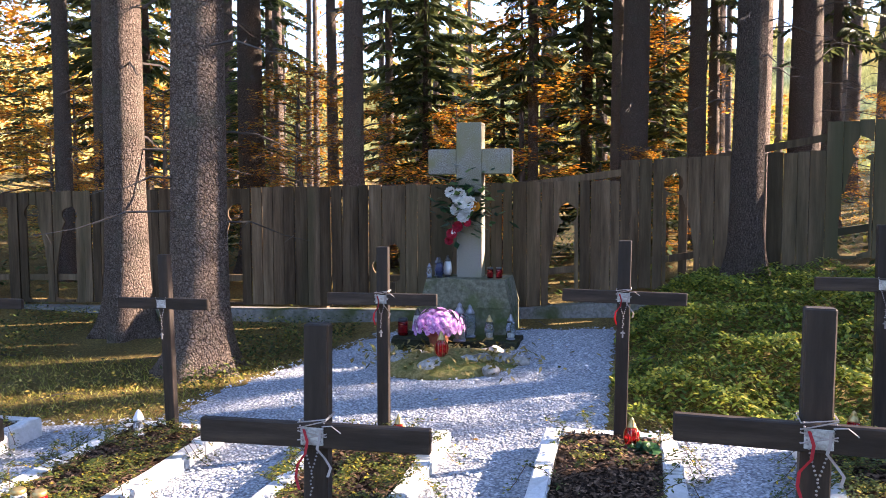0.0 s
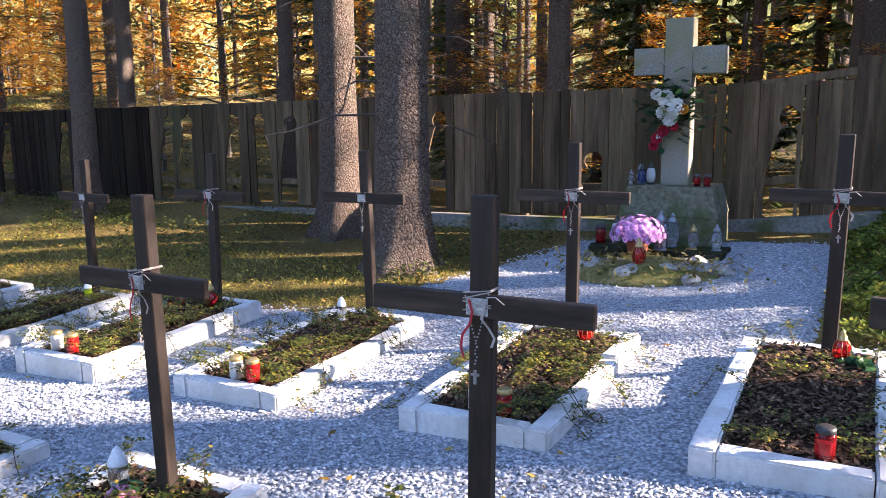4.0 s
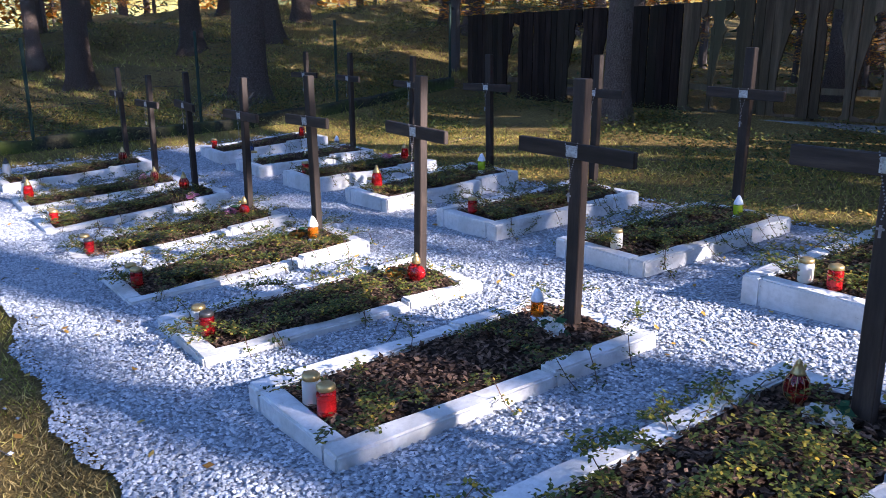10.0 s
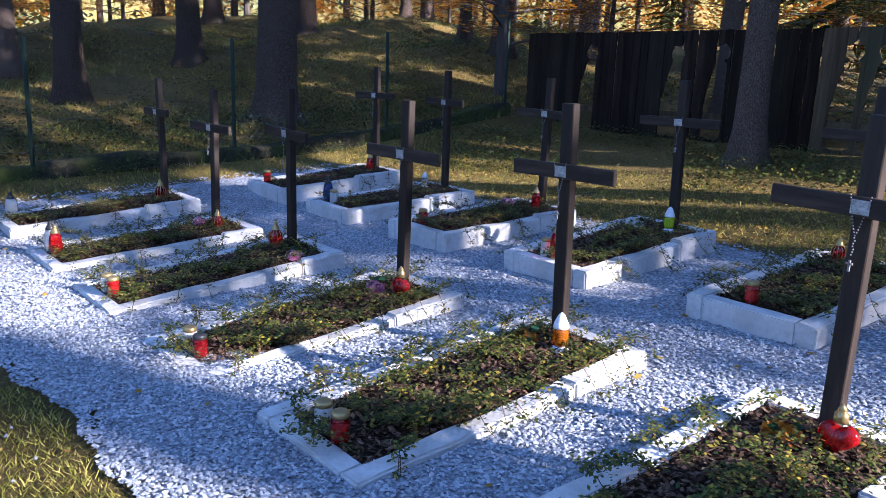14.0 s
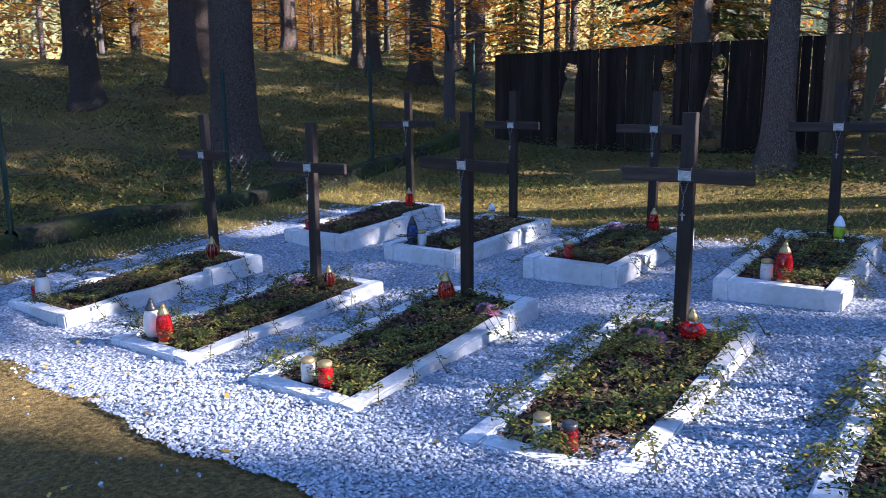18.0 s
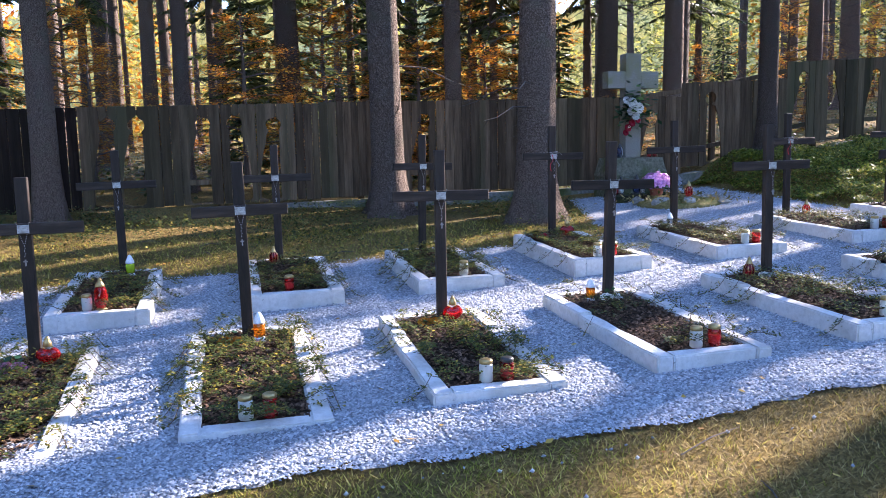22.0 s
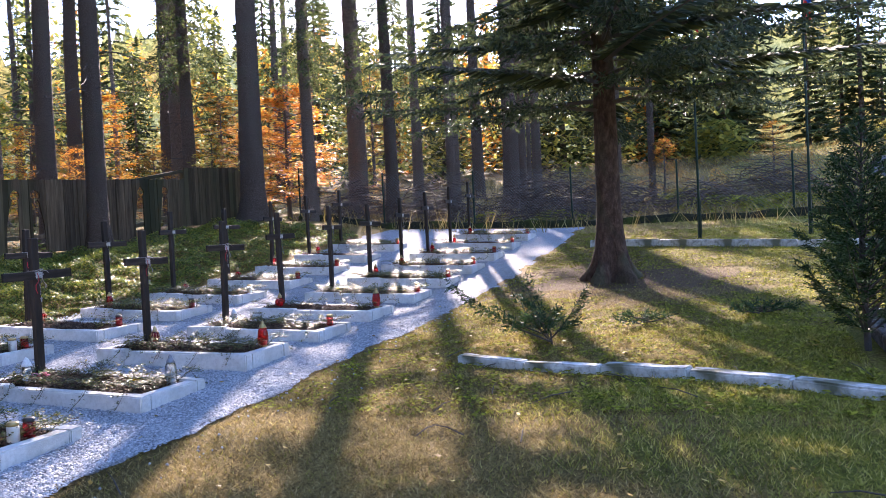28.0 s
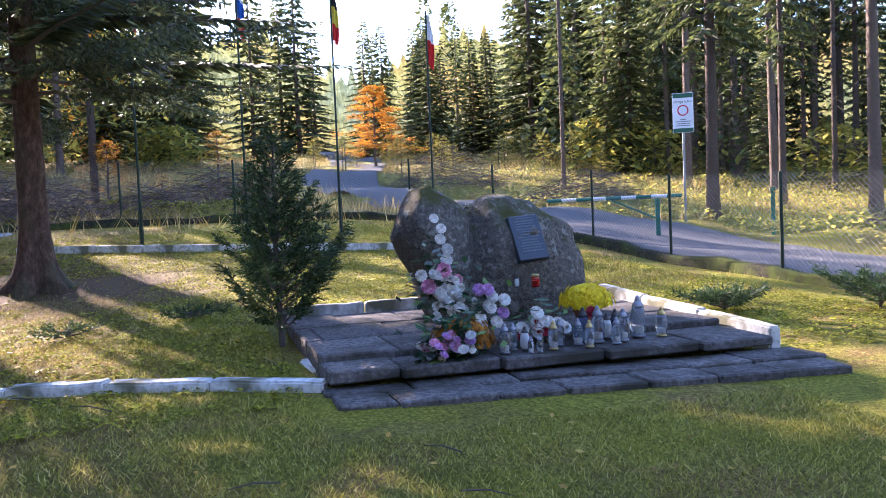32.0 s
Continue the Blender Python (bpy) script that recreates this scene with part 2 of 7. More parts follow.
def lathe(bm, prof, n=16, cx=0.0, cy=0.0):
    """A turned shape from (radius, height) pairs."""
    rings = []
    for r, z in prof:
        rings.append([bm.verts.new((cx + r * math.cos(2 * math.pi * i / n), cy + r * math.sin(2 * math.pi * i / n), z)) for i in range(n)])
    for a, b in zip(rings, rings[1:]):
        for i in range(n):
            bm.faces.new((a[i], a[(i + 1) % n], b[(i + 1) % n], b[i]))
    bm.faces.new(list(reversed(rings[0])))
    bm.faces.new(rings[-1])
    return rings


def tube(bm, pts, rads, n=6):
    """A tapering tube along points."""
    rings = []
    for i, p in enumerate(pts):
        d = (Vector(pts[min(i + 1, len(pts) - 1)]) - Vector(pts[max(i - 1, 0)])).normalized()
        a = d.cross(Vector((0.31, 0.17, 0.93)) if abs(d.z) < 0.9 else Vector((1, 0.1, 0))).normalized()
        b = d.cross(a)
        rings.append([bm.verts.new(Vector(p) + rads[i] * (math.cos(2 * math.pi * k / n) * a + math.sin(2 * math.pi * k / n) * b)) for k in range(n)])
    for r, s in zip(rings, rings[1:]):
        for k in range(n):
            bm.faces.new((r[k], r[(k + 1) % n], s[(k + 1) % n], s[k]))
    bm.faces.new(list(reversed(rings[0])))
    bm.faces.new(rings[-1])


# ---- lie of the land ----
HX = (-400, -60, -34, -22, -15, -11, -8.7, -6, -3.5, -0.8, 1.85, 4.5, 6, 8, 12, 16, 24, 33, 45, 58, 90, 400)
HZ = (4.0, 0.9, 1.2, 1.1, -0.02, -0.42, -0.40, -0.31, -0.21, -0.07, 0.05, 0.20, 0.33, 0.54, 1.0, 1.3, 1.9, 3.1, 4.4, 5.8, 9, 24)
GATE = 5.7


def smooth01(t):
    t = np.clip(t, 0, 1)
    return t * t * (3 - 2 * t)


def land(x, y):
    """Height of the ground; takes numbers or arrays."""
    x, y = np.asarray(x, dtype=float), np.asarray(y, dtype=float)
    z = (np.interp(x - 0.5, HX, HZ) + np.interp(x, HX, HZ) * 2 + np.interp(x + 0.5, HX, HZ)) / 4
    z = z + 0.04 * np.clip(y - 1.3, 0, 8)
    z = z + np.clip(y - GATE, 0, 6) * 0.10 * smooth01((-1.5 - x) / 7)
    # bank beside the stone cross
    z = z + smooth01((x - 1.35) / 0.6) * smooth01((17 - x) / 6) * (0.30 * smooth01((y - 5.6) / 2.4) + 0.08 * smooth01((y - 5.6) / 0.7))
    # the lawn by the memorial lies a little higher than the path
    z = z + 0.07 * smooth01((-0.8 - y) / 2.0) * smooth01((x + 6) / 3) * smooth01((6 - x) / 3)
    # hummocks of moss and roots on the rise in the west
    w = smooth01((-13.3 - x) / 1.5)
    z = z + w * (0.07 * np.sin(x * 2.3 + 0.8 * np.sin(y * 1.1)) * np.sin(y * 2.0 + 1.1 * np.sin(x * 0.7)) + 0.045 * np.sin(x * 4.9 + y * 1.7) * np.sin(y * 5.3 - x * 1.3) + 0.06)
    # rise of the wood to the north, fall of the field to the south
    z = z + np.clip(y - 16, 0, 400) * 0.02
    # dip of the road towards the south
    z = z - 0.035 * np.clip(-y - 6.5, 0, 14) * smooth01((x + 2) / 4) * smooth01((40 - x) / 30)
    far = smooth01((np.hypot(x + 1, y - 2) - 14) / 10)
    z = z + far * 0.22 * (np.sin(x * 0.55 + 1.3) * np.sin(y * 0.47) + 0.6 * np.sin(x * 1.3 + y * 0.9))
    return z


def gz(x, y):
    return float(land(x, y))


def axis(lo, hi, step, reach):
    inner = list(np.arange(lo, hi + 1e-6, step))
    a, b, d = [], [], step
    p, q = lo, hi
    while q < reach:
        d *= 1.22
        p, q = p - d, q + d
        a.insert(0, p)
        b.append(q)
    return np.array(a + inner + b)


def sheet(xs, ys, lift=0.0):
    X, Y = np.meshgrid(xs, ys)
    v = np.stack([X, Y, land(X, Y) + lift], -1).reshape(-1, 3)
    n, m = len(xs), len(ys)
    i = (np.arange(m - 1)[:, None] * n + np.arange(n - 1)[None, :]).ravel()
    return v, np.stack([i, i + 1, i + 1 + n, i + n], 1)


# ground of the clearing and the wood: moss, grass, fallen needles and bare earth
m, nt, bs, co = start("mossy forest floor", 0.95, coord="World")
n1, n2, n3 = tex(nt, co, 1.1, 5, 0.65, 0.4), tex(nt, co, 38, 5, 0.75), tex(nt, co, 0.35, 3, 0.6)
moss = ramp(nt, n2, [(0.30, (0.055, 0.062, 0.007)), (0.5, (0.20, 0.20, 0.024)), (0.72, (0.46, 0.43, 0.065))])
litter = ramp(nt, n2, [(0.30, (0.060, 0.037, 0.012)), (0.5, (0.21, 0.145, 0.048)), (0.72, (0.46, 0.33, 0.115))])
sx = nt.nodes.new("ShaderNodeSeparateXYZ")
nt.links.new(co, sx.inputs[0])
# the trodden lawn by the path is dry and straw-coloured, the south and east side mossy
dry = nt.nodes.new("ShaderNodeMapRange")
for k, v in enumerate((-3.4, -0.6, -0.05, 0.22)):
    dry.inputs[k + 1].default_value = v
nt.links.new(sx.outputs[1], dry.inputs[0])
sm = nt.nodes.new("ShaderNodeMath")
nt.links.new(n1, sm.inputs[0])
nt.links.new(dry.outputs[0], sm.inputs[1])
f1 = ramp(nt, sm.outputs[0], [(0.42, (0, 0, 0)), (0.60, (1, 1, 1))])
col = mixc(nt, f1, moss, litter)
f3 = ramp(nt, n3, [(0.42, (0, 0, 0)), (0.62, (1, 1, 1))])
col = mixc(nt, f3, col, mixc(nt, 0.6, col, (0.055, 0.050, 0.018)))
n4 = ramp(nt, tex(nt, co, 170, 4, 0.8), [(0.34, (0.45, 0.45, 0.45)), (0.52, (1, 1, 1)), (0.70, (1.5, 1.45, 1.35))])
col = mixc(nt, 1.0, col, n4, "MULTIPLY")
# brown needles under the broad spruce
vd = nt.nodes.new("ShaderNodeVectorMath")
vd.operation, vd.inputs[1].default_value = "DISTANCE", (5.5, -1.3, 0.3)
nt.links.new(co, vd.inputs[0])
dm = nt.nodes.new("ShaderNodeMath")
dm.operation, dm.inputs[1].default_value = "MULTIPLY_ADD", 2.6
nt.links.new(n1, dm.inputs[0])
nt.links.new(vd.outputs["Value"], dm.inputs[2])
mr = nt.nodes.new("ShaderNodeMapRange")
for k, v in enumerate((2.6, 3.9, 1.0, 0.0)):
    mr.inputs[k + 1].default_value = v
nt.links.new(dm.outputs[0], mr.inputs[0])
col = mixc(nt, mr.outputs[0], col, ramp(nt, n2, [(0.30, (0.035, 0.022, 0.012)), (0.5, (0.105, 0.068, 0.038)), (0.72, (0.22, 0.15, 0.085))]))
nt.links.new(col, bs.inputs["Base Color"])
bump(nt, bs, n2, 1.0, 0.035)
M["floor"] = m
v, f = sheet(axis(-24, 15, 0.22, 420), axis(-12, 14, 0.22, 420))
ground = raw("ground", v, f, M["floor"])
ground.data.polygons.foreach_set("use_smooth", [True] * len(ground.data.polygons))
tagged(ground, "mossy forest floor with grass, needles and fallen leaves", "ground", kind="structure")

# white gravel of the grave field
m, nt, bs, co = start("white crushed gravel", 0.9, coord="World")
vo = nt.nodes.new("ShaderNodeTexVoronoi")
vo.inputs["Scale"].default_value = 55
nt.links.new(co, vo.inputs["Vector"])
g1 = ramp(nt, vo.outputs["Color"], [(0.0, (0.27, 0.29, 0.32)), (0.5, (0.44, 0.465, 0.495)), (1.0, (0.57, 0.59, 0.62))])
g2 = ramp(nt, vo.outputs["Distance"], [(0.3, (1, 1, 1)), (0.75, (0.45, 0.45, 0.47))])
col = mixc(nt, 1.0, g1, g2, "MULTIPLY")
g3 = ramp(nt, tex(nt, co, 0.9, 4, 0.6), [(0.35, (0.86, 0.85, 0.84)), (0.65, (1, 1, 1))])
col = mixc(nt, 1.0, col, g3, "MULTIPLY")
nt.links.new(col, bs.inputs["Base Color"])
bump(nt, bs, vo.outputs["Distance"], 0.8, 0.012)
M["gravel"] = m


def gravel_edge(x):
    return 0.67 + 0.04 * math.sin(x * 1.7) + 0.03 * math.sin(x * 5.3 + 1) + 0.012 * math.sin(x * 17) - 0.018 * min(12.0, max(0, x + 3))


def in_gravel(x, y):
    if y < gravel_edge(x) + 0.25 * max(0, -10.6 - x) ** 1.6 or x < -12.15 or x > 13.2:
        return False
    top = 5.62 + 0.05 * math.sin(x * 2.3) - 0.25 * max(0, -10.9 - x) ** 1.5
    if -1.95 - 0.05 * math.sin(y * 4) < x < 1.28 and y < 8.75:
        top = 9.0
        if x < -0.6:
            top = min(top, 5.62 + 2.4 * (x + 1.95) / 0.75 + 0.5)
    return y < min(top, 8.75)


gv, gf, seen_v = [], [], {}
st = 0.11
for i in range(int(-12.3 / st), int(13.4 / st)):
    for j in range(2, int(8.9 / st)):
        if in_gravel((i + 0.5) * st, (j + 0.5) * st):
            q = []
            for a, b in ((i, j), (i + 1, j), (i + 1, j + 1), (i, j + 1)):
                if (a, b) not in seen_v:
                    seen_v[a, b] = len(gv)
                    x, y = a * st + 0.03 * math.sin(a * 7.1 + b * 3.3), b * st + 0.03 * math.sin(a * 4.7 + b * 9.1)
                    gv.append((x, y, gz(x, y) + 0.014))
                q.append(seen_v[a, b])
            gf.append(q)
cells = {}
for q in gf:
    for k in q:
        cells[k] = cells.get(k, 0) + 1
gv = [(x, y, z if cells[k] == 4 else z - 0.03) for k, (x, y, z) in enumerate(gv)]
gravel = raw("ground_gravel", np.array(gv), np.array(gf), M["gravel"])
tagged(gravel, "bed of white crushed gravel between the graves", "gravel", kind="structure")

# ---- graves and wooden crosses ----
R1X = {i: -3.475 + 1.325 * i for i in range(-6, 12)}
R1X.update({-6: -11.14, -5: -10.01, -4: -8.69, -3: -7.34, -2: -6.06, -1: -4.74, 0: -3.47, 1: -2.11, 2: -0.78, 3: 0.54, 4: 1.85, 5: 3.09, 6: 4.47})
R2X = {i: -7.1 + 1.39 * i for i in range(-3, 13)}
R2X.update({-3: -11.1, -2: -9.86, -1: -8.5, 0: -7.1, 1: -5.7, 2: -4.29, 3: -2.89, 4: -1.46, 5: -0.03, 6: 1.36, 7: 2.69, 8: 4.02})
GW, GL, KT = 0.75, 1.66, 0.105      # kerb frame: width, length, thickness
GY = {1: 2.15, 2: 4.54}             # middle of each row
GS = {1: 1.0, 2: 0.92}              # the second row's frames are shorter
# foot and head of the kerb tops, where they stand unevenly
FOOT_Z = {(1, -6): -0.31, (1, -5): -0.36, (1, -4): -0.35, (1, -3): -0.335, (1, -2): -0.265, (1, -1): -0.19, (1, 0): -0.11, (1, 1): -0.025, (1, 2): 0.045, (1, 3): 0.14,
          (2, -3): -0.15, (2, -2): -0.165, (2, -1): -0.125, (2, 0): -0.105, (2, 1): -0.05, (2, 2): -0.015, (2, 3): 0.075, (2, 4): 0.115, (2, 5): 0.185}
HEAD_Z = {(1, -6): -0.19, (1, -5): -0.24, (1, -4): -0.18, (1, -3): -0.17, (1, -2): -0.125, (1, -1): -0.115, (1, 0): -0.04, (1, 1): 0.035, (1, 2): 0.11, (1, 3): 0.185,
          (2, -3): -0.04, (2, -2): -0.09, (2, -1): -0.065, (2, 0): 0.0, (2, 1): 0.025, (2, 2): 0.055, (2, 3): 0.14, (2, 4): 0.175, (2, 5): 0.24}
GX = {(1, -6): -11.2, (1, -5): -9.93, (1, -4): -8.68, (1, -3): -7.37, (1, -2): -6.06, (1, -1): -4.785, (1, 0): -3.515, (1, 1): -2.175, (1, 2): -0.86, (1, 3): 0.46,
      (2, -3): -11.1, (2, -2): -9.88, (2, -1): -8.535, (2, 0): -7.145, (2, 1): -5.65, (2, 2): -4.29, (2, 3): -2.905, (2, 4): -1.485, (2, 5): -0.01}


def leaf_quads(pts, size, up=0.4):
    """Small pointed leaves at points; returns arrays of vertices and faces."""
    n = len(pts)
    p = np.asarray(pts)
    a = np.random.rand(n) * 2 * np.pi
    d = np.stack([np.cos(a), np.sin(a), (np.random.rand(n) - 0.3) * up], 1)
    s = np.stack([-np.sin(a), np.cos(a), (np.random.rand(n) - 0.5) * 0.9], 1)
    ln = size * (0.6 + 0.8 * np.random.rand(n))[:, None]
    v = np.stack([p - d * ln * 0.5, p + s * ln * 0.28, p + d * ln * 0.5, p - s * ln * 0.28], 1).reshape(-1, 3)
    return v, np.arange(n * 4).reshape(-1, 4)


M["chips"] = surface("bark chips", (0.035, 0.021, 0.014), (0.115, 0.070, 0.045), (0.26, 0.17, 0.115), 30, 0.9, 0.4, 0.004, vary="island", spread=0.75)
M["cover"] = leafmat("ground cover leaves", [(0.0, (0.022, 0.040, 0.010)), (0.4, (0.070, 0.095, 0.020)), (0.84, (0.15, 0.15, 0.028)), (1.0, (0.46, 0.32, 0.04))], 0.45, 0.25)
M["stem"] = plain("brown stems", (0.10, 0.06, 0.04), 0.8)


def make_grave(name, green, seed, step=True):
    rng = random.Random(seed)
    np.random.seed(seed)
    random.seed(seed)
    e = new(name)
    w, l = GW / 2, GL / 2
    lo, hi = 0.17, 0.188
    cut = rng.uniform(0.15, 0.5)
    for sx in (-1, 1):
        for y0, y1, top in ((-l, cut, lo), (cut + 0.004, l, hi)):
            bm = bmesh.new()
            x0, x1 = (sx * w, sx * (w - KT)) if sx < 0 else (w - KT, w)
            j = 0.004 if y0 > 0 else 0
            n = 5
            for k in range(n):
                box(bm, x0 + j, x1 - j, y0 + (y1 - y0) * k / n, y0 + (y1 - y0) * (k + 1) / n, -0.15, top)
            bmesh.ops.remove_doubles(bm, verts=bm.verts, dist=0.001)
            inner = [f for f in bm.faces if all(len(ed.link_faces) > 2 for ed in f.edges)]
            bmesh.ops.delete(bm, geom=inner, context="FACES_ONLY")
            for v in bm.verts:
                v.co.x += rng.uniform(-0.005, 0.005)
                v.co.z += rng.uniform(-0.006, 0.004) if v.co.z > 0 else 0
            es = [ed for ed in bm.edges if len(ed.link_faces) == 2 and ed.calc_face_angle(0) > 0.8]
            bmesh.ops.bevel(bm, geom=es, offset=0.010, segments=2, affect="EDGES")
            part("kerb_side", bm, M["kerb"], e)
    for sy, top in ((-1, lo), (1, hi)):
        bm = bmesh.new()
        y0, y1 = (-l, -l + KT) if sy < 0 else (l - KT, l)
        n = 3
        for k in range(n):
            box(bm, -w + KT + 0.002 + (2 * w - 2 * KT - 0.004) * k / n, -w + KT + 0.002 + (2 * w - 2 * KT - 0.004) * (k + 1) / n, y0 + 0.002, y1 - 0.002, -0.15, top - 0.003)
        bmesh.ops.remove_doubles(bm, verts=bm.verts, dist=0.001)
        inner = [f for f in bm.faces if all(len(ed.link_faces) > 2 for ed in f.edges)]
        bmesh.ops.delete(bm, geom=inner, context="FACES_ONLY")
        for v in bm.verts:
            v.co.y += rng.uniform(-0.004, 0.004)
        es = [ed for ed in bm.edges if len(ed.link_faces) == 2 and ed.calc_face_angle(0) > 0.8]
        bmesh.ops.bevel(bm, geom=es, offset=0.009, segments=2, affect="EDGES")
        part("kerb_end", bm, M["kerb"], e)
    # soil, a little heaped
    nx, ny = 12, 26
    xs, ys = np.linspace(-w + KT, w - KT, nx), np.linspace(-l + KT, l - KT, ny)
    X, Y = np.meshgrid(xs, ys)
    Z = 0.138 + 0.030 * (Y / l) * 0.6 + 0.035 * np.cos(X / w * 1.6) + 0.018 * (np.random.rand(*X.shape) - 0.5)
    i = (np.arange(ny - 1)[:, None] * nx + np.arange(nx - 1)[None, :]).ravel()
    soil = raw("soil", np.stack([X, Y, Z], -1).reshape(-1, 3), np.stack([i, i + 1, i + 1 + nx, i + nx], 1), M["soil"], e)

    def top_z(x, y):
        return 0.138 + 0.018 * (y / l) + 0.035 * np.cos(x / w * 1.6)

    # bark chips
    n = 2600
    px, py = np.random.uniform(-w + KT, w - KT, n), np.random.uniform(-l + KT, l - KT, n)
    pts = np.stack([px, py, top_z(px, py) + np.random.uniform(0.004, 0.022, n)], 1)
    v, f = leaf_quads(pts, 0.028, 1.0)
    raw("mulch", v, f, M["chips"], e)["kind"] = "stuff"
    # ground cover: runners with small leaves that spill over the kerb
    pts, stems = [], bmesh.new()
    for k in range(int(36 * green)):
        side = rng.random()
        x, y = rng.uniform(-w + 0.16, w - 0.16), rng.uniform(-l + 0.12, l - 0.15)
        if side < 0.5:
            x = rng.choice((-1, 1)) * rng.uniform(0.18, 0.30)
        a, z = rng.uniform(0, 6.28), float(top_z(x, y))
        path = [(x, y, z)]
        for s in range(7):
            a += rng.uniform(-0.6, 0.6)
            x, y = x + 0.045 * math.cos(a), y + 0.045 * math.sin(a)
            over = abs(x) > w - KT - 0.02 or abs(y) > l - KT - 0.02
            base = (0.215 if over and abs(x) < w + 0.02 else 0.02 if over else float(top_z(x, y)) + 0.02)
            z = z * 0.6 + (base + 0.035 * rng.random() + 0.03 * math.sin(s * 0.5)) * 0.4
            path.append((x, y, z))
            for q in range(15):
                pts.append((x + rng.gauss(0, 0.019), y + rng.gauss(0, 0.019), z + abs(rng.gauss(0, 0.014))))
        tube(stems, path, [0.0022] * len(path), 3)
    v, f = leaf_quads(np.array(pts), 0.020, 0.8)
    raw("ground_cover", v, f, M["cover"], e)["kind"] = "stuff"
    part("creeper_stem", stems, M["stem"], e)["kind"] = "stuff"
    return e


protos = [make_grave("grave", g, s) for g, s in ((2.3, 11), (1.5, 12), (2.8, 13), (0.6, 14), (1.8, 15))]
graves = {}
KIND = {(1, 0): 3, (1, 1): 1, (1, -1): 1, (1, -2): 0, (1, -3): 0, (1, -4): 4, (1, -5): 4, (1, -6): 1, (1, 2): 4, (2, 0): 1, (2, 1): 4, (2, 2): 0, (2, -1): 1, (2, -2): 3, (2, -3): 3, (2, 3): 4, (2, 4): 4, (2, 5): 1, (2, 6): 3}
LOOK = {0: "covered with green creepers", 1: "with bark mulch and a few creepers", 2: "overgrown by a green creeper", 3: "with bare dark bark mulch", 4: "with mulch and yellowing creepers"}
used = set()
for row, xs in ((1, R1X), (2, R2X)):
    for i, x in xs.items():
        k = KIND.get((row, i), (i * 7 + row * 3) % 5)
        gx, yc, half = GX.get((row, i), x - 0.05), GY[row], GL * GS[row] / 2
        fz = FOOT_Z.get((row, i), gz(gx, yc - half) + 0.12)
        hz = HEAD_Z.get((row, i), fz + 0.06)
        m = pose(gx, yc, (fz + hz) / 2 - 0.179, math.degrees(math.atan2(hz - fz - 0.018, 2 * half)), 0, 0.6 * math.sin(i * 2.1 + row)) @ Matrix.Diagonal((1, GS[row], 1, 1))
        if k not in used:
            used.add(k)
            g = protos[k]
            g.matrix_basis = m
        else:
            g = copy_thing(protos[k], m)
        tagged(g, "white painted concrete grave border " + LOOK[k], "grave", "graves")
        graves[row, i] = g

# crosses
M["plaque"] = surface("worn white name plate", (0.25, 0.24, 0.22), (0.55, 0.54, 0.50), (0.72, 0.71, 0.68), 60, 0.5, 0.2, 0.002, stain=(0.16, 0.12, 0.09))
M["bead"] = plain("dull rosary beads", (0.27, 0.25, 0.24), 0.4)
M["ribred"] = plain("red ribbon", (0.45, 0.03, 0.04), 0.6)
M["ribwhite"] = plain("grubby white ribbon", (0.40, 0.35, 0.33), 0.7)


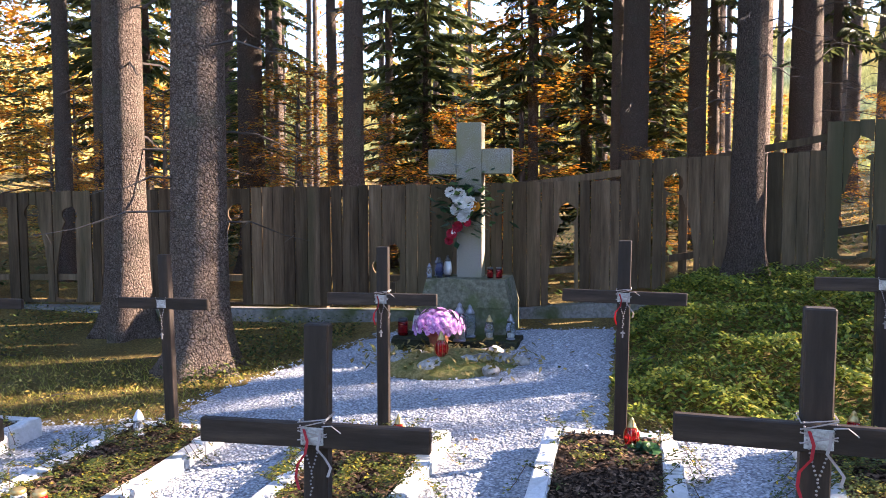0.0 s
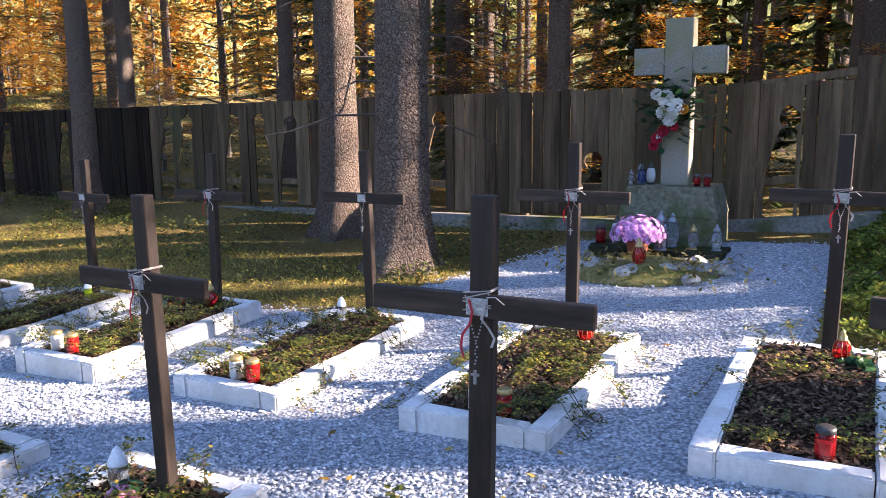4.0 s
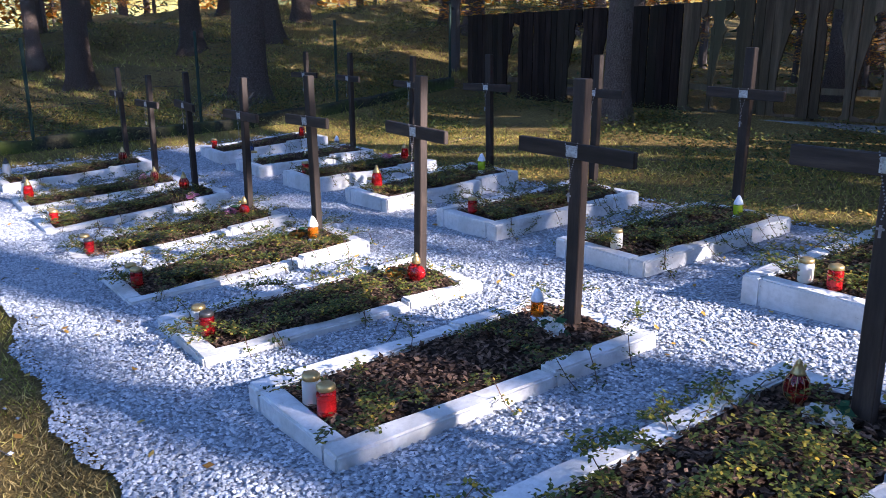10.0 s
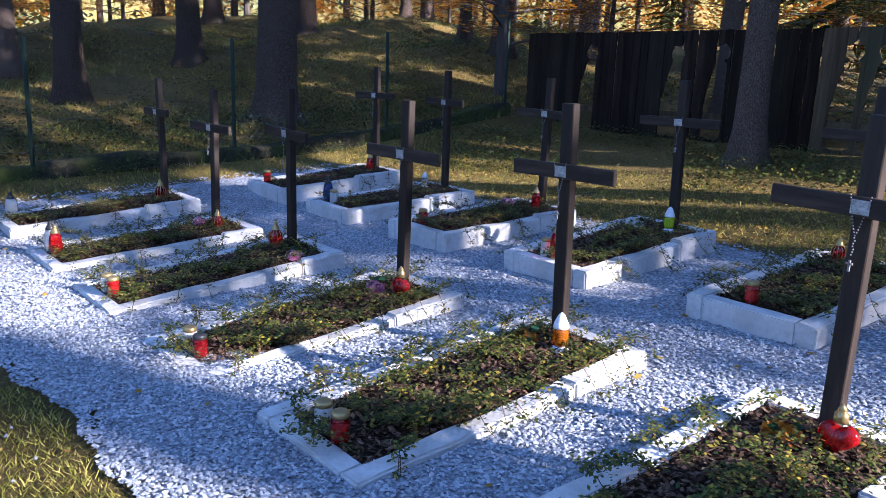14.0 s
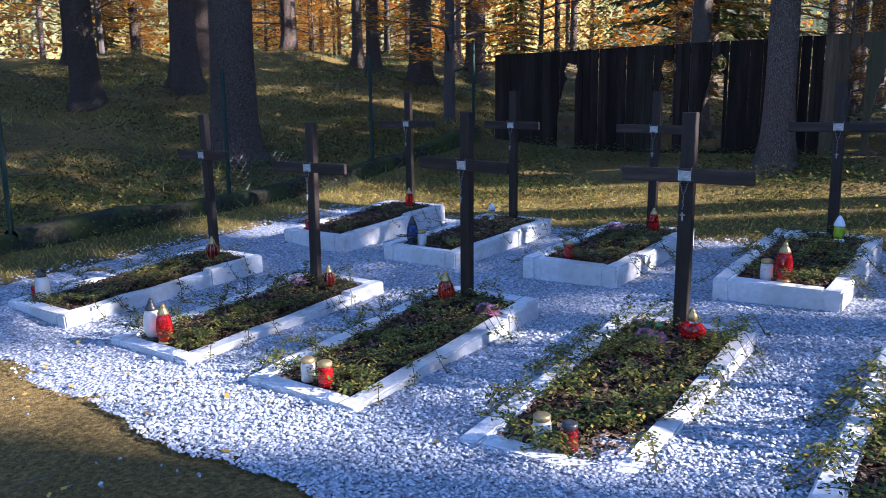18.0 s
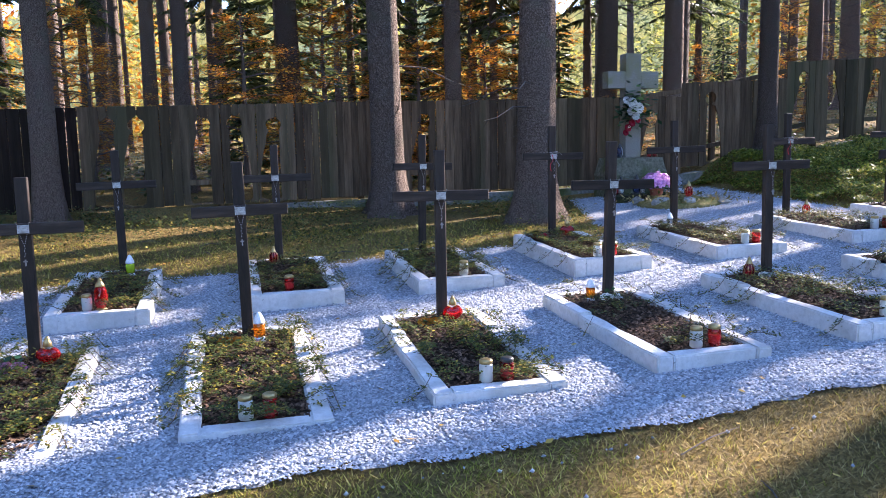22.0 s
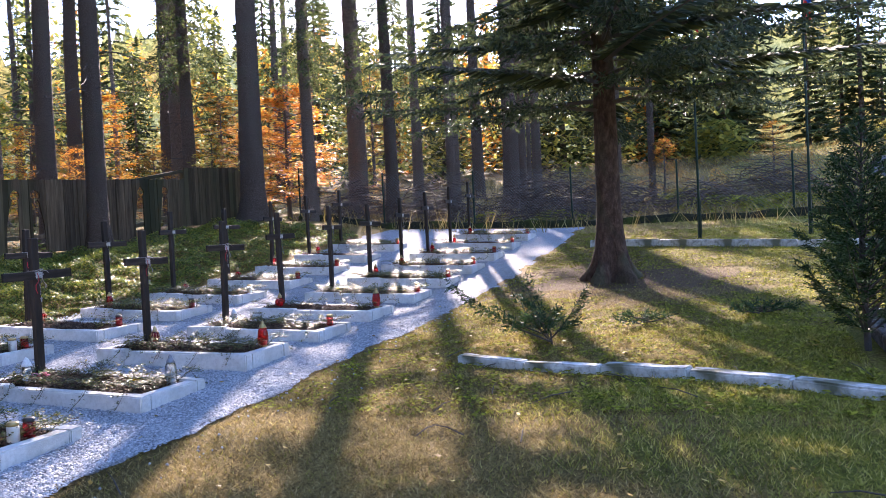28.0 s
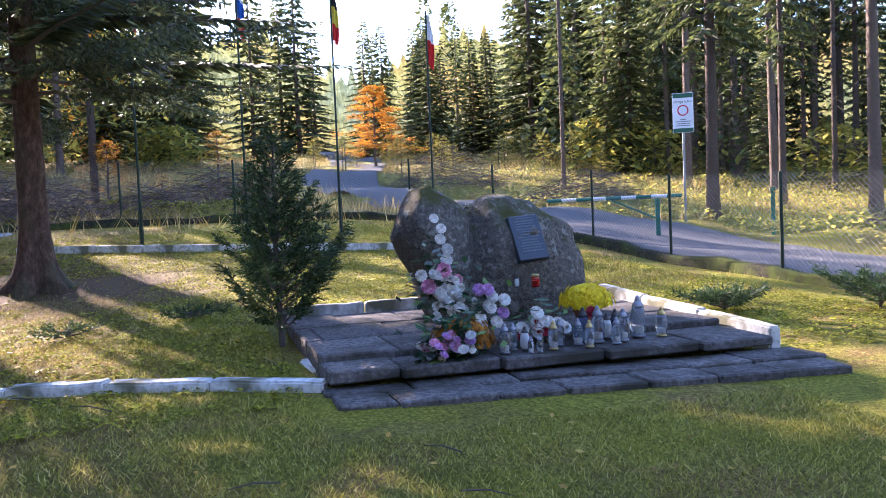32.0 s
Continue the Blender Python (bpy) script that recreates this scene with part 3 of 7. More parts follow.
def make_cross(top, arm, ribbon):
    """A cross of dark planed timber; its foot is at the origin, its front looks to -y."""
    c = new("wooden_cross")
    bm = bmesh.new()
    box(bm, -0.036, 0.036, -0.024, 0.024, -0.3, top, 0.004)
    part("post", bm, M["cross"], c)
    bm = bmesh.new()
    box(bm, -arm, arm, -0.052, -0.0245, top - 0.345, top - 0.275, 0.004)
    part("crossbeam", bm, M["beam"], c)
    bm = bmesh.new()
    box(bm, -0.033, 0.033, -0.0555, -0.0525, top - 0.335, top - 0.285, 0.001)
    part("name_plate", bm, M["plaque"], c, "small worn white name plate")
    # rosary hung round the joint
    bm = bmesh.new()
    zc = top - 0.30
    loop = [(sx * 0.036 * (1 - q / 13) ** 0.8, -0.058, zc + 0.030 - 0.0105 * q) for sx in (-1, 1) for q in range(14)]
    tail = [(0.003 * math.sin(q * 1.9), -0.058, zc - 0.115 - 0.010 * q) for q in range(7)]
    for p in loop + tail:
        bmesh.ops.create_icosphere(bm, subdivisions=1, radius=0.0032, matrix=Matrix.Translation(p))
    z = zc - 0.205
    box(bm, -0.004, 0.004, -0.065, -0.060, z - 0.028, z + 0.012)
    box(bm, -0.012, 0.012, -0.065, -0.060, z - 0.004, z + 0.003)
    part("rosary", bm, M["bead"], c, "rosary of small pale beads with a cross")
    if ribbon:
        for mat, dx, ln in ((M["ribred"], -0.012, 0.17), (M["ribwhite"], 0.014, 0.13)):
            bm = bmesh.new()
            pts = [(dx * (1 + 0.55 * k) + 0.012 * math.sin(k * 1.7 + dx * 90), -0.058 - 0.003 * (k % 3), zc + 0.01 - ln * k / 5) for k in range(6)]
            for p, q in zip(pts, pts[1:]):
                vs = [bm.verts.new((p[0] + s, p[1], p[2])) for s in (-0.004, 0.004)] + [bm.verts.new((q[0] + s, q[1], q[2])) for s in (0.004, -0.004)]
                bm.faces.new(vs)
            bmesh.ops.solidify(bm, geom=bm.faces[:], thickness=0.001)
            part("ribbon", bm, mat, c)
        bm = bmesh.new()
        for q, (h, t) in enumerate(((0.028, 0.012), (0.004, -0.014), (-0.022, 0.020), (0.012, 0.024))):
            tube(bm, [(-0.041, -0.056, zc + h), (0.041, -0.056, zc + h + t), (0.041, 0.028, zc + h + t), (-0.041, 0.028, zc + h), (-0.041, -0.056, zc + h)], [0.0019] * 5, 5)
        tube(bm, [(0.03, -0.058, zc + 0.02), (0.06, -0.066, zc + 0.025), (0.085, -0.062, zc + 0.005)], [0.0016] * 3, 4)
        part("binding", bm, M["ribwhite"], c, "pale cord tied round the joint")
    return c


cr = [make_cross(1.20, 0.335, False), make_cross(1.20, 0.335, True), make_cross(1.20, 0.30, False)]
first = set()
CTOP = {-6: 0.92, -5: 0.868, -4: 0.943, -3: 0.943, -2: 1.005, -1: 1.05, 0: 1.085, 1: 1.187, 2: 1.252, 3: 1.30, 4: 1.387, 5: 1.492, 6: 1.595}
DTOP = {-3: 1.074, -2: 1.077, -1: 1.058, 0: 1.097, 1: 1.116, 2: 1.188, 3: 1.254, 4: 1.293, 5: 1.356, 6: 1.408, 7: 1.501, 8: 1.644}
for row, xs, y, tops in ((1, R1X, 2.75, CTOP), (2, R2X, 5.19, DTOP)):
    for i, x in xs.items():
        k = 1 if (row, i) in ((1, 3), (1, 2), (2, 3), (1, 4), (2, 5), (2, 6)) else 2 if i % 4 == 2 else 0
        z = tops.get(i, gz(x, y) + 1.27) - 1.20
        m = pose(x, y, z, 0.8 * math.sin(i * 3.1 + row), 0.9 * math.sin(i * 1.7 + row * 2), 4 * math.sin(i * 2.3 + row))
        if k in first:
            c = copy_thing(cr[k], m)
        else:
            first.add(k)
            c = cr[k]
            c.matrix_basis = m
        tagged(c, "dark brown wooden grave cross " + ("tied with a red and white ribbon" if k == 1 else "hung with a rosary"), "cross", "grave crosses")

# ---- trees ----
def spray(rng, n_bough, z0, z1, reach, droop, dens, leaf, tip=0.15, wide=0.09):
    """Boughs of needles round a stem from z0 to z1; returns quads and the bare limb tubes."""
    pv, limbs = [], bmesh.new()
    for b in range(n_bough):
        t = (b + rng.random()) / n_bough
        z = z0 + (z1 - z0) * t
        length = reach * (1 - t) ** 0.8 * rng.uniform(0.7, 1.1) + tip
        a = b * 2.399 + rng.uniform(-0.4, 0.4)
        ca, sa = math.cos(a), math.sin(a)
        n = max(4, int(dens * 1.9 * length))
        pts = []
        for k in range(6):
            s = k / 5
            r = length * s
            dz = length * (0.10 * s - droop * s ** 1.6 + 0.22 * droop * s ** 4)
            pts.append(Vector((ca * r, sa * r, z + dz)))
        tube(limbs, pts[:5:2], [0.012 + 0.016 * (1 - k / 5) * min(length / 2, 1.5) for k in (0, 2, 4)], 3)
        for k in range(n):
            s = (0.12 + 0.88 * (k + rng.random()) / n)
            q = s * 5
            i = min(int(q), 4)
            p = pts[i].lerp(pts[i + 1], q - i)
            w = leaf * 0.85 * (0.5 + 1.0 * (1 - s)) * (0.6 + 0.8 * rng.random())
            for side in (-1, 1):
                # side twig: out along the bough and to the side, hanging at the end
                d = Vector((ca * 0.55 - side * sa * 0.8, sa * 0.55 + side * ca * 0.8, -rng.uniform(0.15, 0.75) * (0.4 + droop)))
                u = d.cross(Vector((rng.uniform(-1, 1), rng.uniform(-1, 1), 0.6))).normalized() * w * wide
                e = p + d * w
                m = p + d * w * 0.55
                pv.append((p, m + u, e, m - u))
    v = np.array([tuple(x) for q in pv for x in q])
    return v, np.arange(len(v)).reshape(-1, 4), limbs


def fine_boughs(rng, n_bough, z0, z1, reach, droop, twig):
    """Broad boughs seen from near: hanging side twigs set with short needle tufts."""
    limbs, base, ends = bmesh.new(), [], []
    for b in range(n_bough):
        t = (b + rng.random()) / n_bough
        z, length = z0 + (z1 - z0) * t, reach * (1 - 0.65 * t) * rng.uniform(0.65, 1.1)
        a = b * 2.399 + rng.uniform(-0.4, 0.4)
        ca, sa = math.cos(a), math.sin(a)
        pts = [Vector((ca * length * s, sa * length * s, z + length * (0.12 * s - droop * s ** 1.6 + 0.2 * droop * s ** 4))) for s in (0, 0.2, 0.4, 0.6, 0.8, 1.0)]
        tube(limbs, pts, [0.030 * (1 - 0.17 * k) * min(1, length / 3) + 0.003 for k in range(6)], 4)
        n = int(length / 0.085)
        for k in range(n):
            s = 0.14 + 0.86 * (k + rng.random()) / n
            i = min(int(s * 5), 4)
            p = pts[i].lerp(pts[i + 1], s * 5 - i)
            w = twig * (0.25 + 1.1 * (1 - s) ** 0.7) * rng.uniform(0.45, 1.15)
            for side in (-1, 1):
                d = Vector((ca * 0.6 - side * sa * 0.75, sa * 0.6 + side * ca * 0.75, -rng.uniform(0.1, 0.7) * (0.35 + droop)))
                base.append(tuple(p))
                ends.append(tuple(p + d * w))
    r = np.random.RandomState(rng.randrange(9999))
    p, q = np.array(base), np.array(ends)
    ln = np.linalg.norm(q - p, axis=1)
    reps = np.maximum(3, (ln / 0.030).astype(int))
    idx = np.repeat(np.arange(len(p)), reps)
    m = len(idx)
    d = (q - p)[idx] / ln[idx][:, None]
    c = p[idx] + (q - p)[idx] * r.rand(m, 1)
    o = d * 0.7 + r.normal(0, 0.55, (m, 3))
    o /= np.linalg.norm(o, axis=1)[:, None]
    u = np.cross(o, r.normal(0, 1, (m, 3)))
    u *= 0.014 / np.linalg.norm(u, axis=1)[:, None]
    l = (0.07 + 0.07 * r.rand(m))[:, None]
    v = np.stack([c, c + o * l * 0.5 + u, c + o * l, c + o * l * 0.5 - u], 1).reshape(-1, 3)
    return v, np.arange(len(v)).reshape(-1, 4), limbs


def trunk_mesh(r, h, flare, seed, n=14, dead=0, sweep=0.0):
    rng = random.Random(seed)
    bm = bmesh.new()
    prev = None
    zs = [-0.5, 0.0, 0.1, 0.22, 0.4, 0.7, 1.1, 1.7, 2.5, 3.5, 5, 7, 9.5, 12, 15, 18, h]
    zs = [z for z in zs if z < h] + [h]
    ph = [rng.uniform(0, 6) for _ in range(4)]
    for z in zs:
        fl = (flare - 1) * math.exp(-max(z, 0) / 0.30)
        rr = r * (1 + fl) * max(0.06, 1 - 0.88 * max(z, 0) / h)
        ring = []
        for k in range(n):
            a = 2 * math.pi * k / n
            w = 1 + fl * 0.5 * math.sin(a * 5 + ph[0]) + 0.035 * math.sin(a * 3 + z * 0.8 + ph[1]) + 0.02 * math.sin(a * 8 + z * 5 + ph[2])
            ring.append(bm.verts.new((rr * w * math.cos(a) + sweep * (z / h) ** 2 * 2 + 0.03 * math.sin(z * 0.4 + ph[3]), rr * w * math.sin(a), z)))
        if prev:
            for k in range(n):
                bm.faces.new((prev[k], prev[(k + 1) % n], ring[(k + 1) % n], ring[k]))
        prev = ring
    bm.faces.new(prev)
    twigs = bmesh.new()
    for _ in range(dead):
        z, a, l = rng.uniform(1.5, min(9, h * 0.6)), rng.uniform(0, 6.28), rng.uniform(0.25, 1.3)
        rr = r * (1 - 0.88 * z / h) * 0.8
        c, s = math.cos(a), math.sin(a)
        pts = [(c * (rr + l * t), s * (rr + l * t), z - l * 0.25 * t * t + 0.04 * math.sin(t * 7)) for t in (0, 0.35, 0.7, 1.0)]
        tube(twigs, pts, [0.013, 0.010, 0.006, 0.002], 4)
        for q in range(2):
            t = rng.uniform(0.3, 0.9)
            p = Vector((c * (rr + l * t), s * (rr + l * t), z - l * 0.25 * t * t))
            tube(twigs, [p, p + Vector((c * 0.15 - s * rng.choice((-1, 1)) * 0.2, s * 0.15 + c * rng.uniform(-0.2, 0.2), -0.1))], [0.006, 0.001], 3)
    return bm, twigs


# bark: plates and furrows
m, nt, bs, co = start("spruce bark plates", 0.9)
mp = nt.nodes.new("ShaderNodeMapping")
mp.inputs["Scale"].default_value = (1, 1, 0.6)
nt.links.new(co, mp.inputs["Vector"])
vo = nt.nodes.new("ShaderNodeTexVoronoi")
vo.feature = "DISTANCE_TO_EDGE"
vo.inputs["Scale"].default_value = 36
nz = tex(nt, mp.outputs[0], 9, 4, 0.7)
dv = nt.nodes.new("ShaderNodeMix")
dv.data_type = "VECTOR"
dv.inputs[0].default_value = 0.12
nt.links.new(mp.outputs[0], dv.inputs[4])
nt.links.new(tex(nt, mp.outputs[0], 7, 3, 0.6), dv.inputs[5])
nt.links.new(dv.outputs[1], vo.inputs["Vector"])
fine = tex(nt, co, 70, 5, 0.7)
col = ramp(nt, fine, [(0.32, (0.070, 0.050, 0.040)), (0.5, (0.20, 0.155, 0.128)), (0.68, (0.38, 0.315, 0.275))])
fur = ramp(nt, vo.outputs["Distance"], [(0.0, (0.24, 0.22, 0.20)), (0.12, (1, 1, 1))])
col = mixc(nt, 0.6, col, fur, "MULTIPLY")
lich = ramp(nt, tex(nt, co, 2.2, 4, 0.65), [(0.52, (0, 0, 0)), (0.68, (1, 1, 1))])
col = mixc(nt, lich, col, mixc(nt, 0.5, col, (0.16, 0.165, 0.12)))
v = ramp(nt, rnd(nt, "object"), [(0.0, (0.55, 0.52, 0.50)), (1.0, (1.1, 1.05, 1.0))])
col = mixc(nt, 1.0, col, v, "MULTIPLY")
nt.links.new(col, bs.inputs["Base Color"])
add = nt.nodes.new("ShaderNodeMath")
add.operation = "ADD"
nt.links.new(ramp(nt, vo.outputs["Distance"], [(0.0, (0, 0, 0)), (0.16, (1, 1, 1))]), add.inputs[0])
nt.links.new(fine, add.inputs[1])
bump(nt, bs, add.outputs[0], 1.0, 0.022)
M["bark"] = m
M["twig"] = plain("dead twigs", (0.10, 0.085, 0.075), 0.9)


def tall_spruce(r, h, z0, n, reach, seed, dead=22, dens=14, leaf=0.40, label="tall spruce with a bare rough grey-brown trunk"):
    rng = random.Random(seed)
    t = new("spruce_tree")
    tagged(t, label, "tree", "trees of the wood")
    bm, tw = trunk_mesh(r, h, 1.55, seed, dead=dead, sweep=rng.uniform(-0.5, 0.5))
    part("trunk", bm, M["bark"], t, smooth=True)
    part("dead_branch", tw, M["twig"], t)["kind"] = "stuff"
    v, f, limbs = spray(rng, n, z0, h, reach, 0.45, dens, leaf, 0.15, 0.11)
    raw("crown", v, f, M["needle"], t)
    part("bough", limbs, M["twig"], t)["kind"] = "stuff"
    return t


def beech(seed, h, spreadr, n_leaf, leaf, mat, label, name="beech_tree", trunk_r=0.09):
    rng = random.Random(seed)
    t = new(name)
    tagged(t, label, "tree", "autumn trees")
    bm, tips = bmesh.new(), []
    tube(bm, [(0, 0, -0.3), (0.03, 0, h * 0.3), (-0.04, 0.03, h * 0.65), (0.02, 0, h * 0.97)], [trunk_r * 1.4, trunk_r, trunk_r * 0.6, 0.01], 8)
    for b in range(34):
        z = h * (0.12 + 0.85 * b / 34)
        a, l = b * 2.4 + rng.uniform(-0.5, 0.5), spreadr * (1.05 - 0.75 * (b / 34) ** 1.5) * rng.uniform(0.6, 1.1)
        p0 = Vector((0, 0, z))
        pts = [p0 + Vector((math.cos(a) * l * s, math.sin(a) * l * s, l * (0.28 * s - 0.16 * s * s) + 0.05 * math.sin(s * 9))) for s in (0, 0.3, 0.65, 1)]
        tube(bm, pts, [trunk_r * 0.35, trunk_r * 0.25, trunk_r * 0.14, 0.004], 4)
        for s in range(5):
            q = pts[1].lerp(pts[3], (s + rng.random()) / 5)
            d = a + rng.choice((-1, 1)) * rng.uniform(0.5, 1.2)
            e = q + Vector((math.cos(d), math.sin(d), rng.uniform(-0.1, 0.2))) * l * 0.33
            tube(bm, [q, e], [0.008, 0.002], 3)
            tips.append((q, e))
        tips.append((pts[1], pts[3]))
    part("trunk", bm, M["twig"], t)
    pts = []
    for _ in range(n_leaf):
        q, e = tips[rng.randrange(len(tips))]
        p = q.lerp(e, rng.random() ** 0.7 * 1.1)
        sp = 0.05 * spreadr
        pts.append((p.x + rng.gauss(0, sp), p.y + rng.gauss(0, sp), p.z + rng.gauss(0, sp * 0.75)))
    v, f = leaf_quads(np.array(pts), leaf, 0.35)
    raw("crown", v, f, mat, t)
    return t


def young_spruce(seed, h, reach, n, dens, leaf, label="young green spruce branched to the ground"):
    rng = random.Random(seed)
    t = new("young_spruce")
    tagged(t, label, "tree", "young spruces")
    bm, tw = trunk_mesh(0.05 + h * 0.009, h, 1.2, seed, 8)
    tw.free()
    part("trunk", bm, M["bark"], t, smooth=True)
    v, f, limbs = spray(rng, n, 0.35, h, reach, 0.32, dens, leaf, 0.15, 0.13)
    raw("crown", v, f, M["needle"], t)
    limbs.free()
    return t


np.random.seed(5)
POLE = [tall_spruce(0.20, 25, 15.5, 38, 1.7, 26, dead=26, dens=6, leaf=0.45), tall_spruce(0.20, 23, 14.5, 34, 1.6, 27, dead=26, dens=6, leaf=0.45)]


def sunward(x, y):
    """The strip of wood through which the low sun reaches the clearing: slender trees with high crowns."""
    return x > 4 and -5 < y - 0.404 * x < 19


TALL = [tall_spruce(0.23, 24, 8.5, 80, 3.0, 21), tall_spruce(0.23, 22, 6.8, 80, 2.8, 22), tall_spruce(0.23, 26, 10.5, 75, 3.2, 23), tall_spruce(0.23, 21, 5.0, 85, 2.6, 24)]
YOUNG = [young_spruce(31, 7.0, 1.7, 90, 16, 0.30), young_spruce(32, 10.0, 2.1, 110, 13, 0.34), young_spruce(33, 4.0, 1.2, 70, 18, 0.24)]
BEECH = [beech(41, 5.5, 2.4, 7000, 0.095, M["beech"], "young beech with orange autumn leaves in flat sprays"), beech(42, 8.0, 2.8, 7000, 0.13, M["beech"], "beech in bright orange autumn leaf"),
         beech(43, 3.2, 1.2, 1800, 0.10, M["yellowgreen"], "small tree with yellow autumn leaves", "yellow_birch", 0.04)]
ORANGE = beech(44, 7.5, 3.2, 12000, 0.17, M["beech"], "broad beech in glowing orange autumn leaf beside the road", "beech_tree", 0.11)
BEECH.append(ORANGE)
placed = set()


def in_light(x, y, wide):
    """The aisles in the wood along which the sun reaches the ground."""
    u = y - 0.404 * x
    return x > 4 and (-3.2 - wide < u < 0.2 + wide or 4.9 - wide < u < 8.9 + wide or 12.0 - wide < u < 16.5 + wide)


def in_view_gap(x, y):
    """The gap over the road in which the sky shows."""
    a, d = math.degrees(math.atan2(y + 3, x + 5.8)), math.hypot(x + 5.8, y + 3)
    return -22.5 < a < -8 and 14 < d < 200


def north_clearing(x, y):
    """Felled ground beyond the fence, bright between the near trunks."""
    return (-3 - 0.12 * y < x < 27 and y > 22 and y > 0.404 * x + 9) or (-18 < x <= -3 and 16.5 < y < 36)


def plant(proto, x, y, scale=1.0, turn=None, thick=1.0, dz=0.0, keep=False):
    if not keep and north_clearing(x, y) and (x * 13.7 + y * 7.9) % 1 > (0.55 if proto in BEECH else 0.62 if proto in POLE else 0.20):
        return None
    if not keep and x > 44 and abs(y + 14 - 0.404 * (x - 42)) < 5:
        return None
    if not keep and proto not in BEECH:
        if in_light(x, y, 1.6 if proto in TALL else 0.9):
            if (x * 5.3 + y * 3.7) % 1 > 0.47:
                return None
            proto, thick = YOUNG[1], 1.0
            scale = min(scale * 1.2, (0.43 * (x - 9) - gz(x, y)) / 10)
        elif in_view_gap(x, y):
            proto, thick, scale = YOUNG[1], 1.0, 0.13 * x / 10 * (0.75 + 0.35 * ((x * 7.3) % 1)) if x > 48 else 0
        if scale < 0.35:
            return None
    m = pose(x, y, gz(x, y) + dz, 0, 0, turn if turn is not None else (x * 91 + y * 57) % 360) @ Matrix.Diagonal((scale * thick, scale * thick, scale, 1))
    if proto.name not in placed:
        placed.add(proto.name)
        proto.matrix_basis = m
        return proto
    return copy_thing(proto, m)


# trunks that stand close to the clearing: x, y, diameter
NORTH = ((-2.34, 7.05, 0.52), (-4.0, 8.4, 0.46), (-8.32, 8.3, 0.33), (2.5, 8.95, 0.32), (6.4, 8.75, 0.40), (11.3, 8.4, 0.62), (-6.8, 10.9, 0.36), (-2.3, 11.0, 0.46), (-4.9, 13.2, 0.42), (-1.0, 20, 0.36), (1.1, 16.3, 0.4),
         (2.4, 14.4, 0.46), (4.0, 14.2, 0.46), (7.3, 25, 0.4), (-7.4, 12.6, 0.38), (0.6, 21.6, 0.4), (1.4, 12.6, 0.40), (3.1, 12.9, 0.44))
EAST = ((8.8, 15.5, 0.4), (12.5, 18.5, 0.4), (7.9, 11.5, 0.45), (14.3, 12.9, 0.4), (10.9, 13.6, 0.4), (21.3, 4.4, 0.4), (12.8, 14.7, 0.38), (18.5, 16.6, 0.4), (13.2, 21.9, 0.38), (17.6, 8.6, 0.42), (19.5, 11.5, 0.4))
WEST = ((-14.6, 5.8, 0.84), (-21.5, 3.6, 0.4), (-24.9, 5.5, 0.4), (-19.2, 6.4, 0.42), (-20.2, 9.6, 0.42), (-29, 16.4, 0.36), (-18.1, 12.6, 0.42), (-16.5, 12.3, 0.42), (-18.6, 8.0, 0.45), (-22.9, 14.5, 0.4), (-20.3, 14.5, 0.4),
        (-19.6, 18.7, 0.35), (-18.4, 17.2, 0.4), (-14.6, 1.2, 0.5), (-18.8, 3.1, 0.4), (-25.0, 9.5, 0.4), (-23, 0.5, 0.4))
SOUTHEAST = ((25.7, -18.7, 0.3), (12.6, -16.6, 0.5), (23, -23.1, 0.32), (21, -25.8, 0.36), (19.5, -27.4, 0.32), (15, -21, 0.34), (10, -19.5, 0.3), (6.5, -18.5, 0.3))
spots = []
k = 0
for group in (NORTH, EAST, WEST, SOUTHEAST):
    for x, y, d in group:
        s = 0.85 + 0.25 * ((k * 37) % 10) / 10
        proto = POLE[k % 2] if sunward(x, y) else TALL[k % 4 if d < 0.6 else 2]
        plant(proto, x, y, s, None, d / ((0.40 if proto in POLE else 0.46) * s), 0.0, True)
        spots.append((x, y))
        k += 1

for x, y, sc in ((-0.3, 14.7, 0.72), (2.9, 16.6, 0.75), (-3.3, 16.0, 0.74), (4.7, 15.2, 0.70), (-6.4, 17.0, 0.78), (6.6, 17.4, 0.76), (-9.0, 16.4, 0.74), (1.2, 19.0, 0.85)):
    plant(TALL[3], x, y, sc, None, 0.9, 0.0, True)
    spots.append((x, y))
LOW = tall_spruce(0.20, 20, 7.5, 60, 2.3, 25, dens=8, leaf=0.5, label="spruce with long hanging green boughs low on its trunk")
v, f, limbs = fine_boughs(random.Random(251), 30, 4.0, 7.2, 2.1, 0.75, 0.42)
raw("hanging_bough", v, f, M["needle"], LOW)["kind"] = "stuff"
limbs.free()
for x, y, s in ((15.3, 6.4, 1.0), (13.4, 8.0, 0.95), (12.8, 11.45, 1.0)):
    plant(LOW, x, y, s, keep=True)
    spots.append((x, y))

# added trunks beyond the east fence; their shadows streak lawn and gravel
for k, (x, y) in enumerate(((15.4, 4.6), (20, 6.1), (17.5, 2.6), (25, 9.4), (22, 4.2), (27, 7.4), (33, 18.6), (36, 22.6), (31, 19.0))):
    plant(POLE[k % 2], x, y, 0.9 + 0.02 * k, None, 0.75 + 0.02 * k, 0.0, True)
    spots.append((x, y))
# the wood further off
rng = random.Random(77)


